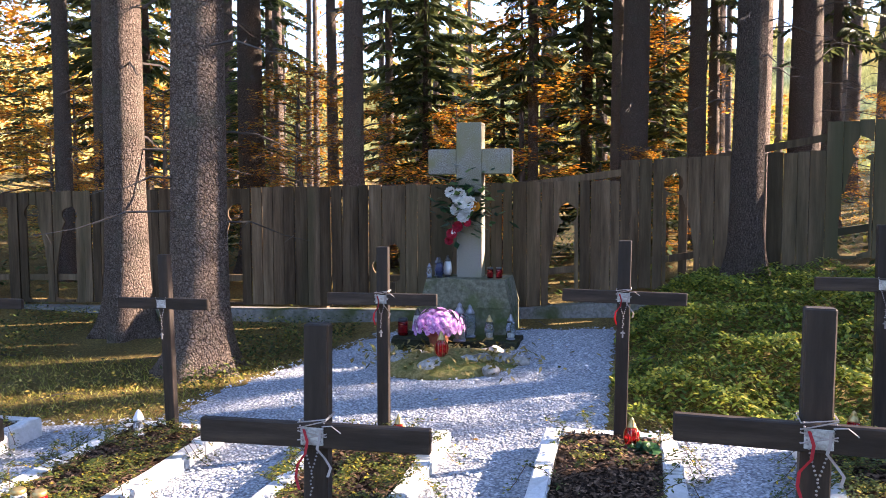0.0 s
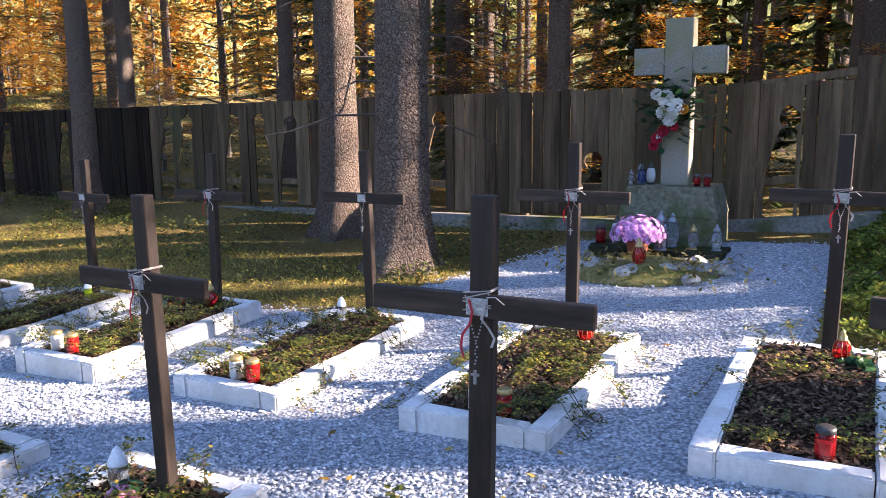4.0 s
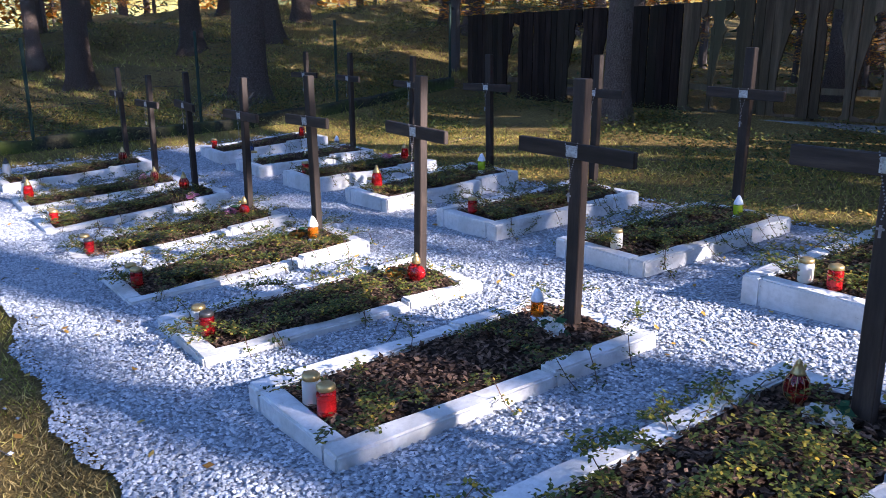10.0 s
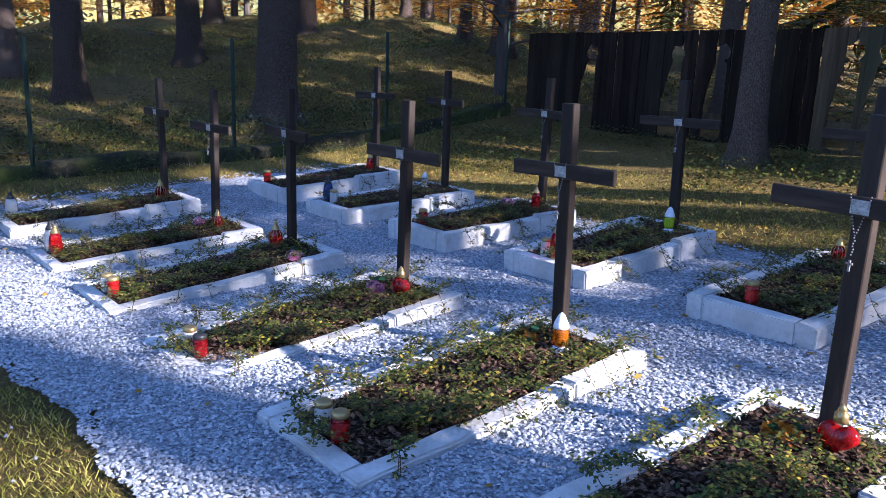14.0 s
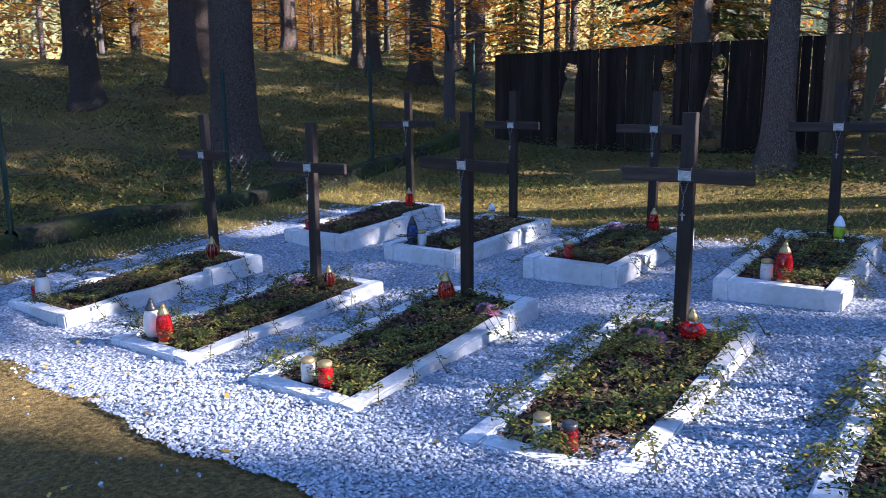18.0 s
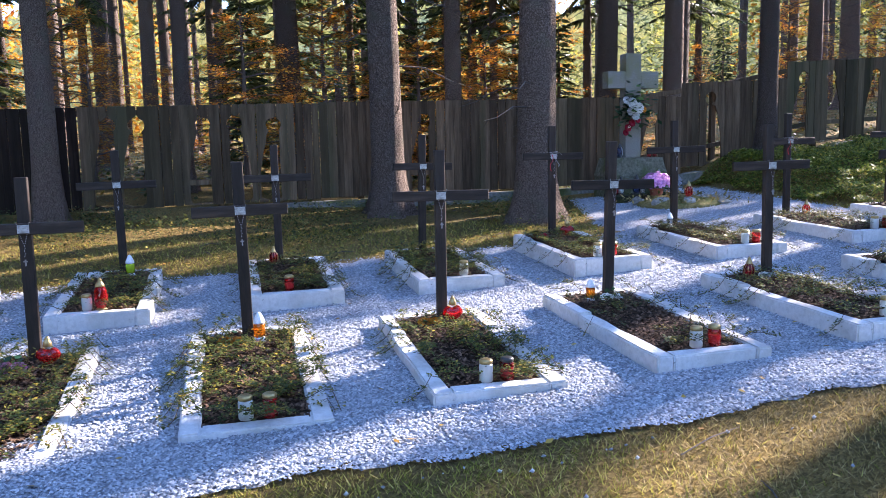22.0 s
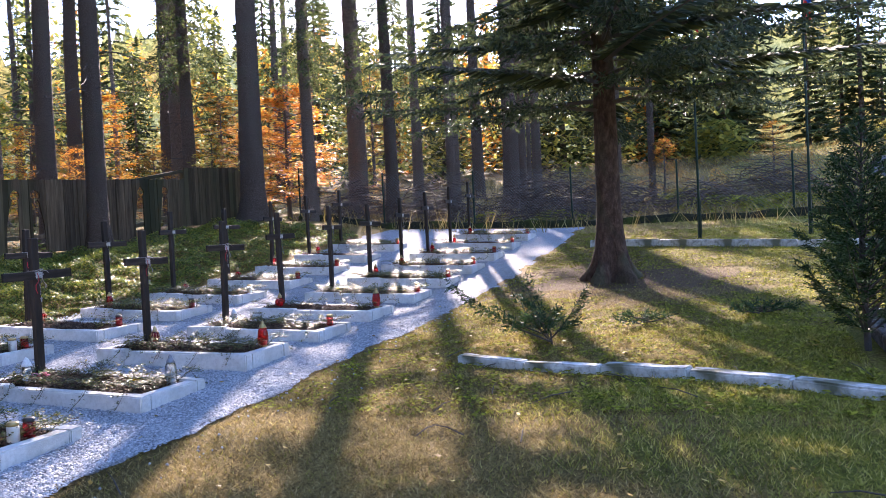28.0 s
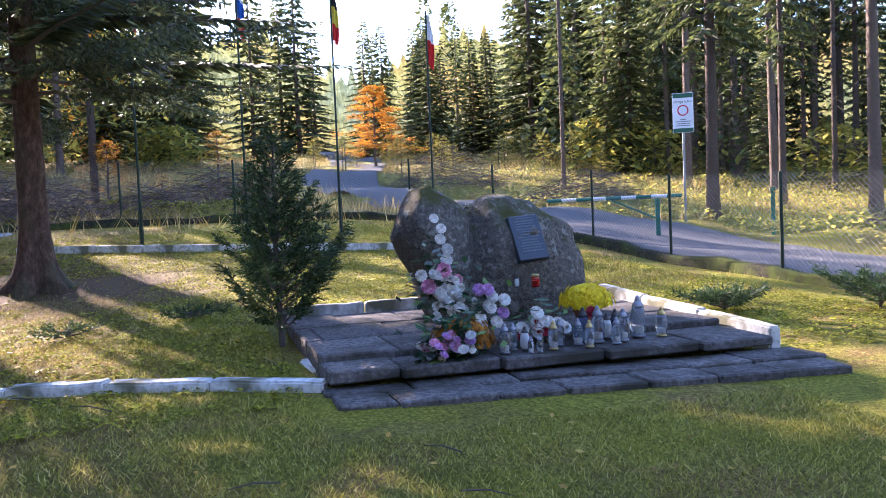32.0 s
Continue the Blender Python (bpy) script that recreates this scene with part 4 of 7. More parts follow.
def open_ground(x, y):
    if -14 < x < 14.5 and -13 < y < 10.4:
        return True
    if x > 4 and -30 < y < -5:             # road and felled strip
        return x < 60
    if 13 < x < 52 and -9 < y < 3.5 and rng.random() < 0.8:
        return True
    if sunward(x, y) and 18 < x < 60:
        return rng.random() < 0.45
    if -16 < x < 10 and y < -3:             # open to the south
        return y > -22
    return False


tries = 0
while tries < 2600 and len(spots) < 250:
    tries += 1
    a, d = rng.uniform(0, 2 * math.pi), 10 + 48 * rng.random() ** 0.8
    x, y = d * math.cos(a), 3 + d * math.sin(a)
    gap = 2.0 if d < 28 else 2.6
    if open_ground(x, y) or any((x - p) ** 2 + (y - q) ** 2 < gap * gap for p, q in spots):
        continue
    spots.append((x, y))
    kind = rng.random()
    if ((y < -8 and kind < 0.5) or (kind < 0.16 and d > 20)) and not sunward(x, y):
        plant(YOUNG[rng.randrange(3)], x, y, rng.uniform(0.8, 1.5))
    elif kind < 0.28 and d > 13:
        plant(BEECH[rng.randrange(2)], x, y, rng.uniform(0.6, 1.1))
    else:
        s = rng.uniform(0.8, 1.05)
        plant(POLE[rng.randrange(2)] if sunward(x, y) else TALL[rng.randrange(4)], x, y, s, None, rng.uniform(0.65, 1.0))

# slender trunks standing close together behind the fence
for q in range(400):
    x, y = rng.uniform(-14, 38), rng.uniform(12, 44)
    if len(spots) > 316:
        break
    if y - 0.404 * x < 9.8 or any((x - a) ** 2 + (y - b) ** 2 < 2.6 for a, b in spots):
        continue
    spots.append((x, y))
    plant(POLE[q % 2], x, y, rng.uniform(0.85, 1.05), None, rng.uniform(0.55, 0.85))
# young spruces and autumn trees that close the view
for x, y, s, i in ((-4.2, 13.6, 1.0, 0), (-2.6, 12.3, 0.8, 0), (-5.8, 12.0, 0.8, 0), (-0.6, 15.5, 0.8, 1), (2.0, 17.5, 0.7, 1), (-9.0, 14, 0.9, 0), (-12, 15, 0.9, 1), (6.0, 17, 0.7, 0), (11.0, 11.2, 0.55, 0), (13.4, 10.2, 0.75, 0), (14.8, 9.5, 0.55, 3),
                   (16.3, 11.0, 0.8, 0), (12.4, 10.4, 0.75, 2), (13.0, 9.4, 0.9, 2), (9.6, 12.4, 0.6, 0), (-24, 20, 1, 1), (-28, 12, 1, 1), (-34, 6, 1.1, 1), (-33, 14, 1, 1), (-36, 1, 1.1, 1), (-30, 20, 1, 0), (-35, 10, 1, 0), (-38, 4, 1.2, 1), (18.0, -1.0, 0.55, 0), (19.5, -4.0, 0.6, 0),
                   (42.0, -14.2, 1.25, 3)):
    plant(BEECH[i], x, y, s)
for x, y, s in ((-1.2, 12.6, 0.75), (-3.4, 11.6, 0.6), (-6.9, 11.9, 0.55), (-8.4, 12.6, 0.65), (-10.6, 11.8, 0.55), (-5.0, 11.0, 0.45), (1.6, 12.2, 0.5), (4.9, 11.6, 0.5)):
    plant(BEECH[0], x, y, s)
for q in range(30):                       # autumn trees along the crest in the west
    plant(BEECH[q % 2], rng.uniform(-50, -26), rng.uniform(-6, 34), rng.uniform(0.6, 1.1))
for q in range(26):
    plant(BEECH[2], rng.uniform(26, 46), rng.uniform(-27, -14) if q % 3 else rng.uniform(-16, -10), rng.uniform(0.6, 1.0))
for q in range(10):
    plant(YOUNG[2 if q % 2 else 0], rng.uniform(-9, 10), rng.uniform(14, 22), rng.uniform(0.7, 1.2))
for x, y, s in ((-13.5, 21.5, 1.1), (-4.4, 23.0, 1.1), (0.4, 18.6, 0.8)):
    plant(YOUNG[1], x, y, s, keep=True)
# far woods on all sides
m_far = [M["needle"], M["yellowgreen"], M["beech"]]
far_pts = [[], [], []]
rg = random.Random(19)
for q in range(520):
    a = rg.uniform(-1.25, 3.85)
    d = rg.uniform(40, 78)
    x, y = -2 + d * math.cos(a), 3 + d * math.sin(a)
    if (-19 < y < -3 and x > 0) or (x > 40 and -5 < y + 14 - 0.404 * (x - 44) < 5):
        continue
    z, kind = gz(x, y), rg.random()
    k = 0 if kind < 0.42 else 1 if kind < 0.8 else 2
    if x < -20 and kind > 0.3:              # the western wood is mostly autumn beech
        k = 2
    h, r = rg.uniform(7, 15), rg.uniform(1.6, 3.0)
    if north_clearing(x, y):
        if rg.random() < 0.5:
            continue
        k, h = (1, 2, 1)[q % 3], h * 0.5
    if y < 0.1 * x - 6:                      # spruces close the south-east, yellow scrub before them
        k, h = (0, h) if kind < 0.7 else (1, 2.5)
    if x > 20 and -6 < y - 0.404 * x < 12:
        h = min(h, 0.36 * (x - 3) - z)
    for w in range(480):
        t = rg.random()
        rr = r * (1 - t) ** 0.7 * math.sqrt(rg.random()) if k == 0 else r * math.sin(3.14 * min(0.98, 0.15 + 0.8 * t)) * math.sqrt(rg.random())
        b = rg.uniform(0, 6.28)
        far_pts[k].append((x + rr * math.cos(b), y + rr * math.sin(b), z + 0.3 + h * t))
for k, (nm, lab) in enumerate((("far_spruce_wood", "distant dark green spruces"), ("far_birch_wood", "distant yellow-green autumn wood"), ("far_beech_wood", "distant orange autumn beeches"))):
    v, f = leaf_quads(np.array(far_pts[k]), 0.40, 1.3)
    tagged(raw(nm, v, f, m_far[k]), lab, "wood", kind="stuff")
# wooded hills beyond; their own emission stands in for sunlit haze
m, nt, bs, co = start("glowing wooded hills", 1.0, coord="World")
mp = nt.nodes.new("ShaderNodeMapping")
mp.inputs["Scale"].default_value = (1, 1, 0.55)
nt.links.new(co, mp.inputs["Vector"])
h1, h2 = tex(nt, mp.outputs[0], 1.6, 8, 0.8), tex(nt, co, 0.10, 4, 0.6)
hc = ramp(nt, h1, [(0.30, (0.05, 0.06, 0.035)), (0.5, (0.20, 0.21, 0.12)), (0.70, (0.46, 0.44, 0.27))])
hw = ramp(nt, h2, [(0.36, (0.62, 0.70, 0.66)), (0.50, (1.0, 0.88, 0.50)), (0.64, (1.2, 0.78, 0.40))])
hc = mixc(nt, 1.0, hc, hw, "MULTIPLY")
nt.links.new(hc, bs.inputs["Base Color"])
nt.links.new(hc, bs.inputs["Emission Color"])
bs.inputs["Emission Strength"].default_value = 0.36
M["hills"] = m
hv, hf = [], []
NH = 900
for k in range(NH + 1):
    a = radians(-85 + 330 * k / NH)
    d = 100 + 6 * math.sin(k * 0.05)
    gap = math.exp(-((math.degrees(a) + 15) / 7.5) ** 2)
    top = (15 - 7 * gap) + 2.0 * math.sin(k * 0.043) + 1.3 * math.sin(k * 0.19) + rg.uniform(0, 3.2) * (k % 2)
    x, y = -2 + d * math.cos(a), 2 + d * math.sin(a)
    hv += [(x, y, gz(x, y) - 2), (x * 1.03, y * 1.03, gz(x, y) + top)]
for k in range(NH):
    hf.append((2 * k, 2 * k + 2, 2 * k + 3, 2 * k + 1))
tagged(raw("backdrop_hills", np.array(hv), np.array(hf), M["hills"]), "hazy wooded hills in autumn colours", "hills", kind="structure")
for q in range(28):                       # spruces that close the aisles far off
    a, d = radians(rng.uniform(-8, 34)), rng.uniform(46, 88)
    plant(YOUNG[1], -2 + d * math.cos(a), d * math.sin(a), rng.uniform(0.8, 1.3))
# far edge of the wood behind the road
for q in range(46):
    a = rng.uniform(-0.62, 0.05)
    d = rng.uniform(56, 76)
    x, y = -6 + d * math.cos(a), -3 + d * math.sin(a)
    if -4 < y + 14 - 0.404 * (x - 44) < 4:
        continue
    plant(YOUNG[1], x, y, rng.uniform(0.9, 1.5))
for q in range(46):
    a = rng.uniform(-1.25, -0.45)
    d = rng.uniform(42, 66)
    x, y = -6 + d * math.cos(a), -3 + d * math.sin(a)
    if y > -19.5:
        continue
    s = rng.uniform(0.8, 1.1)
    plant((YOUNG[1], TALL[3], TALL[1], YOUNG[0])[q % 4], x, y, s, None, 0.8)

# ---- the broad spruce on the lawn ----
rng = random.Random(91)
big = empty("lawn_spruce", pose(5.8, -1.1, gz(5.8, -1.1) + 0.04), "broad old spruce with wide dark boughs on the lawn", "tree")
bm, tw = trunk_mesh(0.185, 17, 1.9, 91, 24, 14)
part("trunk", bm, M["brownbark"], big, smooth=True)
part("dead_branch", tw, M["twig"], big)["kind"] = "stuff"
v, f, limbs = spray(rng, 120, 2.6, 16.5, 4.6, 0.16, 24, 0.32, 0.15, 0.085)
raw("crown", v, f, M["darkneedle"], big)
part("bough", limbs, M["twig"], big)["kind"] = "stuff"
v, f, limbs = fine_boughs(rng, 36, 2.3, 5.4, 4.6, 0.16, 0.62)
raw("hanging_bough", v, f, M["darkneedle"], big)["kind"] = "stuff"
part("bough", limbs, M["twig"], big)["kind"] = "stuff"

# ---- board fence north of the graves ----
HOLES = [(-11.36, 1.12, 1), (-9.95, 1.10, 1), (-9.3, 1.12, 1), (-7.70, 1.14, 1), (-7.33, 1.14, 1), (-6.45, 1.12, 1), (-6.02, 1.13, -1), (-5.47, 1.10, 1), (-3.22, 1.10, 1), (-1.29, 0.62, 1), (0.72, 1.05, 1), (1.84, 1.12, -1),
         (3.68, 1.12, 1), (4.26, 1.10, -1), (5.2, 1.10, 1), (5.65, 1.10, -1), (8.53, 1.12, 1), (9.35, 1.12, 1)]


def fence_y(x):
    return 9.12 + 0.031 * (x + 12.6) if x < 1.2 else 9.55


def fence_top(x):
    if x < 1.19:
        return 1.63 + 0.0135 * (x + 12.6)
    if x < 3.29:
        return 2.03 + 0.035 * (x - 1.19)
    if x < 9.95:
        return 2.39 + 0.047 * (x - 3.29)
    return 2.98 + 0.06 * (x - 9.95)


def hole_span(h, x, z):
    """The opening of a cut-out at height z: a round head over a leaning body."""
    hx, hz, mir = h
    d = z - hz
    if abs(d) < 0.105:
        w = math.sqrt(0.105 ** 2 - d * d)
        return hx - w, hx + w
    if hz < 0.9:
        if 0.30 < z < hz:
            return hx - 0.09 - 0.14 * math.sin((z - 0.30) / (hz - 0.30) * 3.14), hx + 0.10
        return None
    if 0.06 < z < hz:
        t = (hz - z) / hz
        far = 0.050 + 0.165 * math.sin(min(1, t * 1.35) * 1.57)
        return (hx - far, hx + 0.075) if mir > 0 else (hx - 0.075, hx + far)
    return None


fence = empty("board_fence", Matrix.Identity(4), "weathered dark timber fence of upright boards with keyhole-shaped cut-outs", "fence")
rng = random.Random(8)
x, planks = -12.6, 0
while x < 12.3:
    w = rng.choice((0.095, 0.11, 0.12, 0.13, 0.15))
    if x < -11.75:
        w = 0.13
    top = fence_top(x) + rng.uniform(-0.008, 0.008)
    base = top - 1.40
    gap = 0.002 if x < -11.75 else rng.choice((0.003, 0.005, 0.008, 0.016))
    yb = fence_y(x) - (0.0 if planks % 2 else 0.004)
    cuts = [h for h in HOLES if abs(h[0] - x) < 0.5]
    lean = rng.uniform(-0.004, 0.004)
    zs = [1.40 * k / 44 for k in range(45)] if cuts else [0, 1.40]
    rows = []
    for z in zs:
        left = [(x, x + w)]
        for h in cuts:
            hs = hole_span(h, x, z)
            if hs:
                left = [q for p0, p1 in left for q in ((p0, min(p1, hs[0])), (max(p0, hs[1]), p1)) if q[1] - q[0] > 0.006]
        rows.append(left)
    bm = bmesh.new()
    prev = 0
    for k in range(len(zs) - 1):
        lo_row, hi_row = rows[k], rows[k + 1]
        if len(lo_row) != len(hi_row):
            lo_row = hi_row = lo_row if len(lo_row) < len(hi_row) else hi_row
        last = k == len(zs) - 2 or len(rows[k + 2]) != len(hi_row) or len(rows[k + 1]) != len(rows[k])
        for (a0, a1), (b0, b1) in zip(lo_row, hi_row):
            c = []
            for p0, p1, z in ((a0, a1, zs[k]), (b0, b1, zs[k + 1])):
                o = lean * z
                c += [bm.verts.new(q) for q in ((p0 + o, yb, base + z), (p1 + o, yb, base + z), (p1 + o, yb + 0.022, base + z), (p0 + o, yb + 0.022, base + z))]
            for q in range(4):
                bm.faces.new((c[q], c[(q + 1) % 4], c[4 + (q + 1) % 4], c[4 + q]))
            if k == 0 or prev != len(lo_row):
                bm.faces.new((c[3], c[2], c[1], c[0]))
            if last:
                bm.faces.new((c[4], c[5], c[6], c[7]))
        prev = len(lo_row)
    bmesh.ops.remove_doubles(bm, verts=bm.verts, dist=0.0005)
    todo = set(bm.verts)
    while todo:                               # a cut-out may part a board in two
        heap = [todo.pop()]
        piece = set(heap)
        while heap:
            for e in heap.pop().link_edges:
                for q in e.verts:
                    if q in todo:
                        todo.discard(q)
                        piece.add(q)
                        heap.append(q)
        order = list(piece)
        ids = {q: n for n, q in enumerate(order)}
        faces = [tuple(ids[q] for q in fc.verts) for fc in bm.faces if fc.verts[0] in piece]
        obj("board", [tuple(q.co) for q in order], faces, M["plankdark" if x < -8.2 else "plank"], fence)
    bm.free()
    x += w + gap
    planks += 1
for x0 in np.arange(-12.55, 12.0, 2.05):
    x1 = min(x0 + 2.04, 12.25)
    for dz in (0.28, 1.275):
        za, zb = fence_top(x0 + 0.02) - 1.40 + dz, fence_top(x1 - 0.02) - 1.40 + dz
        y0, y1 = fence_y(x0) + 0.026, fence_y(x1) + 0.026
        vs = [(p, y + dy, z + e) for p, y, z in ((x0, y0, za), (x1, y1, zb)) for dy in (0, 0.045) for e in (0, 0.075)]
        obj("rail", vs, [(0, 1, 3, 2), (4, 6, 7, 5), (0, 4, 5, 1), (2, 3, 7, 6), (1, 5, 7, 3), (0, 2, 6, 4)], M["plank"], fence)
    bm = bmesh.new()
    b = fence_top(x0 + 0.05) - 1.40
    box(bm, x0 + 0.1, x0 + 0.19, fence_y(x0) + 0.074, fence_y(x0) + 0.16, b - 0.5, b + 1.30, 0.005)
    part("fence_post", bm, M["plank"], fence)
# concrete footing under the boards
M["concrete"] = surface("mossy concrete", (0.10, 0.10, 0.09), (0.19, 0.185, 0.17), (0.30, 0.29, 0.27), 25, 0.9, 0.6, 0.01, stain=(0.07, 0.085, 0.03))
for x0 in np.arange(-12.6, 12.2, 2.48):
    za, zb = fence_top(x0 + 0.02) - 1.44, fence_top(x0 + 2.4) - 1.44
    y0, y1 = fence_y(x0), fence_y(x0 + 2.4)
    vs = [(p, y + dy, e) for p, y, z in ((x0 + 0.004, y0, za), (x0 + 2.476, y1, zb)) for dy in (-0.16, 0.10) for e in (z - 0.6, z)]
    obj("footing", vs, [(0, 1, 3, 2), (4, 6, 7, 5), (0, 4, 5, 1), (2, 3, 7, 6), (1, 5, 7, 3), (0, 2, 6, 4)], M["concrete"], fence)


# ---- wire fences on the other sides ----
M["wire"] = plain("galvanised wire", (0.20, 0.21, 0.20), 0.5, 0.6)
M["mosswall"] = surface("moss-grown low wall", (0.010, 0.010, 0.007), (0.028, 0.027, 0.018), (0.075, 0.075, 0.035), 22, 0.95, 0.9, 0.02, stain=(0.055, 0.07, 0.015))


def wire_fence(label, pts, spacing, height, mesh=True, wall=0.16):
    """Steel posts with chain link between, on a low moss-grown wall."""
    e = empty("wire_fence", Matrix.Identity(4), label, "fence")
    wires = []
    for (xa, ya), (xb, yb) in zip(pts, pts[1:]):
        ln = math.hypot(xb - xa, yb - ya)
        n = max(1, round(ln / spacing))
        for k in range(n + (1 if (xb, yb) == pts[-1] else 0)):
            x, y = xa + (xb - xa) * k / n, ya + (yb - ya) * k / n
            bm = bmesh.new()
            z = gz(x, y)
            lathe(bm, [(0.024, z - 0.4), (0.024, z + height), (0.018, z + height + 0.012)], 8, x, y)
            part("post", bm, M["steel"], e)
        dx, dy = (xb - xa) / ln, (yb - ya) / ln
        if wall:
            m = int(ln / 0.5)
            vs, fs = [], []
            for k in range(m + 1):
                s = ln * k / m
                x, y = xa + dx * s, ya + dy * s
                z = gz(x, y)
                w = 0.12 + 0.02 * math.sin(s * 3)
                h = wall + 0.03 * math.sin(s * 2.1) + 0.02 * math.sin(s * 7)
                for o, q in ((-w, -0.3), (-w, h - 0.03), (-w * 0.6, h), (w * 0.6, h), (w, h - 0.03), (w, -0.3)):
                    vs.append((x - dy * o, y + dx * o, z + q))
                if k:
                    b = 6 * (k - 1)
                    fs += [(b + q, b + q + 1, b + q + 7, b + q + 6) for q in range(5)]
            obj("low_wall", vs, fs, M["mosswall"], e, smooth=True)
        if mesh:
            step = 0.085
            for k in range(int((ln + height) / step)):
                for sgn in (1, -1):
                    s0 = k * step - (height if sgn > 0 else 0)
                    a, b = (s0, s0 + height) if sgn > 0 else (s0, s0 - height)
                    zlo, zhi = 0.12, height
                    lo, hi = max(min(a, b), 0), min(max(a, b), ln)
                    if hi - lo < 0.03:
                        continue
                    q0, q1 = ((lo - a) / (b - a), (hi - a) / (b - a))
                    if q0 > q1:
                        lo, hi, q0, q1 = hi, lo, q1, q0
                    p0 = (xa + dx * lo, ya + dy * lo, gz(xa + dx * lo, ya + dy * lo) + zlo + (zhi - zlo) * q0)
                    p1 = (xa + dx * hi, ya + dy * hi, gz(xa + dx * hi, ya + dy * hi) + zlo + (zhi - zlo) * q1)
                    wires.append((p0, p1))
    if wires:
        vs, fs, r = [], [], 0.0028
        for p, q in wires:
            b = len(vs)
            for c in (p, q):
                vs += [(c[0] + r, c[1], c[2]), (c[0] - r * 0.5, c[1] + r, c[2]), (c[0] - r * 0.5, c[1] - r, c[2] + r)]
            fs += [(b, b + 1, b + 4, b + 3), (b + 1, b + 2, b + 5, b + 4), (b + 2, b, b + 3, b + 5)]
        w = raw("chain_link", np.array(vs), np.array(fs), M["wire"], e)
        w["kind"] = "stuff"
    return e


wire_fence("green steel posts with sagging chain link on a mossy footing", [(-12.5, -6.0), (-12.9, 2.0), (-12.85, 8.9)], 2.05, 1.45, False)
wire_fence("chain-link fence on dark steel posts beside the road", [(13.5, 8.4), (13.7, -6.6)], 2.5, 1.45)
wire_fence("chain-link fence on dark steel posts above a mossy edge", [(13.7, -6.6), (7.9, -10.4), (0.5, -10.6), (-6.0, -11.0)], 2.2, 1.42)

# pieces of old wire netting that lean against the west fence
bm = bmesh.new()
for k in range(10):
    s = k * 0.12
    tube(bm, [(-12.95, 3.85 + s, gz(-12.95, 3.9)), (-12.98, 3.85 + s + 0.5, gz(-12.95, 3.9) + 0.55)], [0.0014] * 2, 3)
    tube(bm, [(-12.95, 3.85 + s + 0.5, gz(-12.95, 3.9)), (-12.98, 3.85 + s, gz(-12.95, 3.9) + 0.55)], [0.0014] * 2, 3)
tagged(part("wire_netting", bm, M["wire"]), "loose piece of wire netting on the forest floor", "netting")

# ---- stone cross ----
def sculpt(bm, amp, freq, seed):
    for v in bm.verts:
        n = noise.noise_vector(v.co * freq + Vector((seed, seed * 2, 0)))
        v.co += n * amp


CX, CY = -0.18, 8.60
zc = gz(CX, CY - 0.2)
cross = empty("stone_cross", pose(CX, CY, zc), "grey granite memorial cross on a mossy stone plinth", "monument")
bm = bmesh.new()
box(bm, -0.128, 0.128, -0.10, 0.10, 0.835 - zc, 2.385 - zc, 0.006)
part("shaft", bm, M["granite"], cross)
for s in (-1, 1):
    bm = bmesh.new()
    a, b = sorted((s * 0.130, s * 0.418))
    box(bm, a, b, -0.098, 0.098, 1.872 - zc, 2.122 - zc, 0.006)
    part("arm", bm, M["granite"], cross)
M["mossy"] = surface("mossy sandstone", (0.06, 0.062, 0.042), (0.14, 0.135, 0.095), (0.26, 0.25, 0.19), 22, 0.9, 0.7, 0.012, big=0.6, stain=(0.065, 0.085, 0.022))


def block(name, x0, x1, y0, y1, z0, z1, taper, parent, mat, amp=0.012):
    bm = bmesh.new()
    box(bm, x0, x1, y0, y1, z0, z1)
    bmesh.ops.subdivide_edges(bm, edges=bm.edges[:], cuts=6, use_grid_fill=True)
    cx, cy = (x0 + x1) / 2, (y0 + y1) / 2
    for v in bm.verts:
        k = 1 - taper * (v.co.z - z0) / (z1 - z0)
        v.co.x, v.co.y = cx + (v.co.x - cx) * k, cy + (v.co.y - cy) * k
    sculpt(bm, amp, 5, x0)
    return part(name, bm, mat, parent, smooth=False)


block("plinth", -0.46, 0.46, -0.34, 0.30, 0.56 - zc, 0.835 - zc, 0.15, cross, M["mossy"])
block("pedestal", -0.45, 0.45, -0.33, 0.30, -0.2, 0.557 - zc, 0.0, cross, M["mossy"])
block("footing", -0.63, 0.60, -0.80, -0.36, -0.2, 0.07, 0.03, cross, M["mosswall"], 0.02)

# ---- flowers ----
M["petalwhite"] = leafmat("white petals", [(0.0, (0.62, 0.60, 0.56)), (1.0, (0.85, 0.84, 0.80))], 0.5, 0.3)
M["petalred"] = leafmat("deep red petals", [(0.0, (0.25, 0.01, 0.02)), (1.0, (0.45, 0.02, 0.05))], 0.5, 0.3)
M["petalorange"] = leafmat("orange petals", [(0.0, (0.50, 0.14, 0.01)), (1.0, (0.72, 0.30, 0.02))], 0.5, 0.3)
M["petalpink"] = leafmat("pink petals", [(0.0, (0.55, 0.15, 0.30)), (1.0, (0.78, 0.42, 0.52))], 0.5, 0.3)
M["petalmauve"] = leafmat("mauve petals", [(0.0, (0.42, 0.16, 0.45)), (1.0, (0.70, 0.45, 0.68))], 0.5, 0.3)
M["petalyellow"] = leafmat("yellow petals", [(0.0, (0.62, 0.45, 0.01)), (1.0, (0.85, 0.70, 0.03))], 0.5, 0.3)
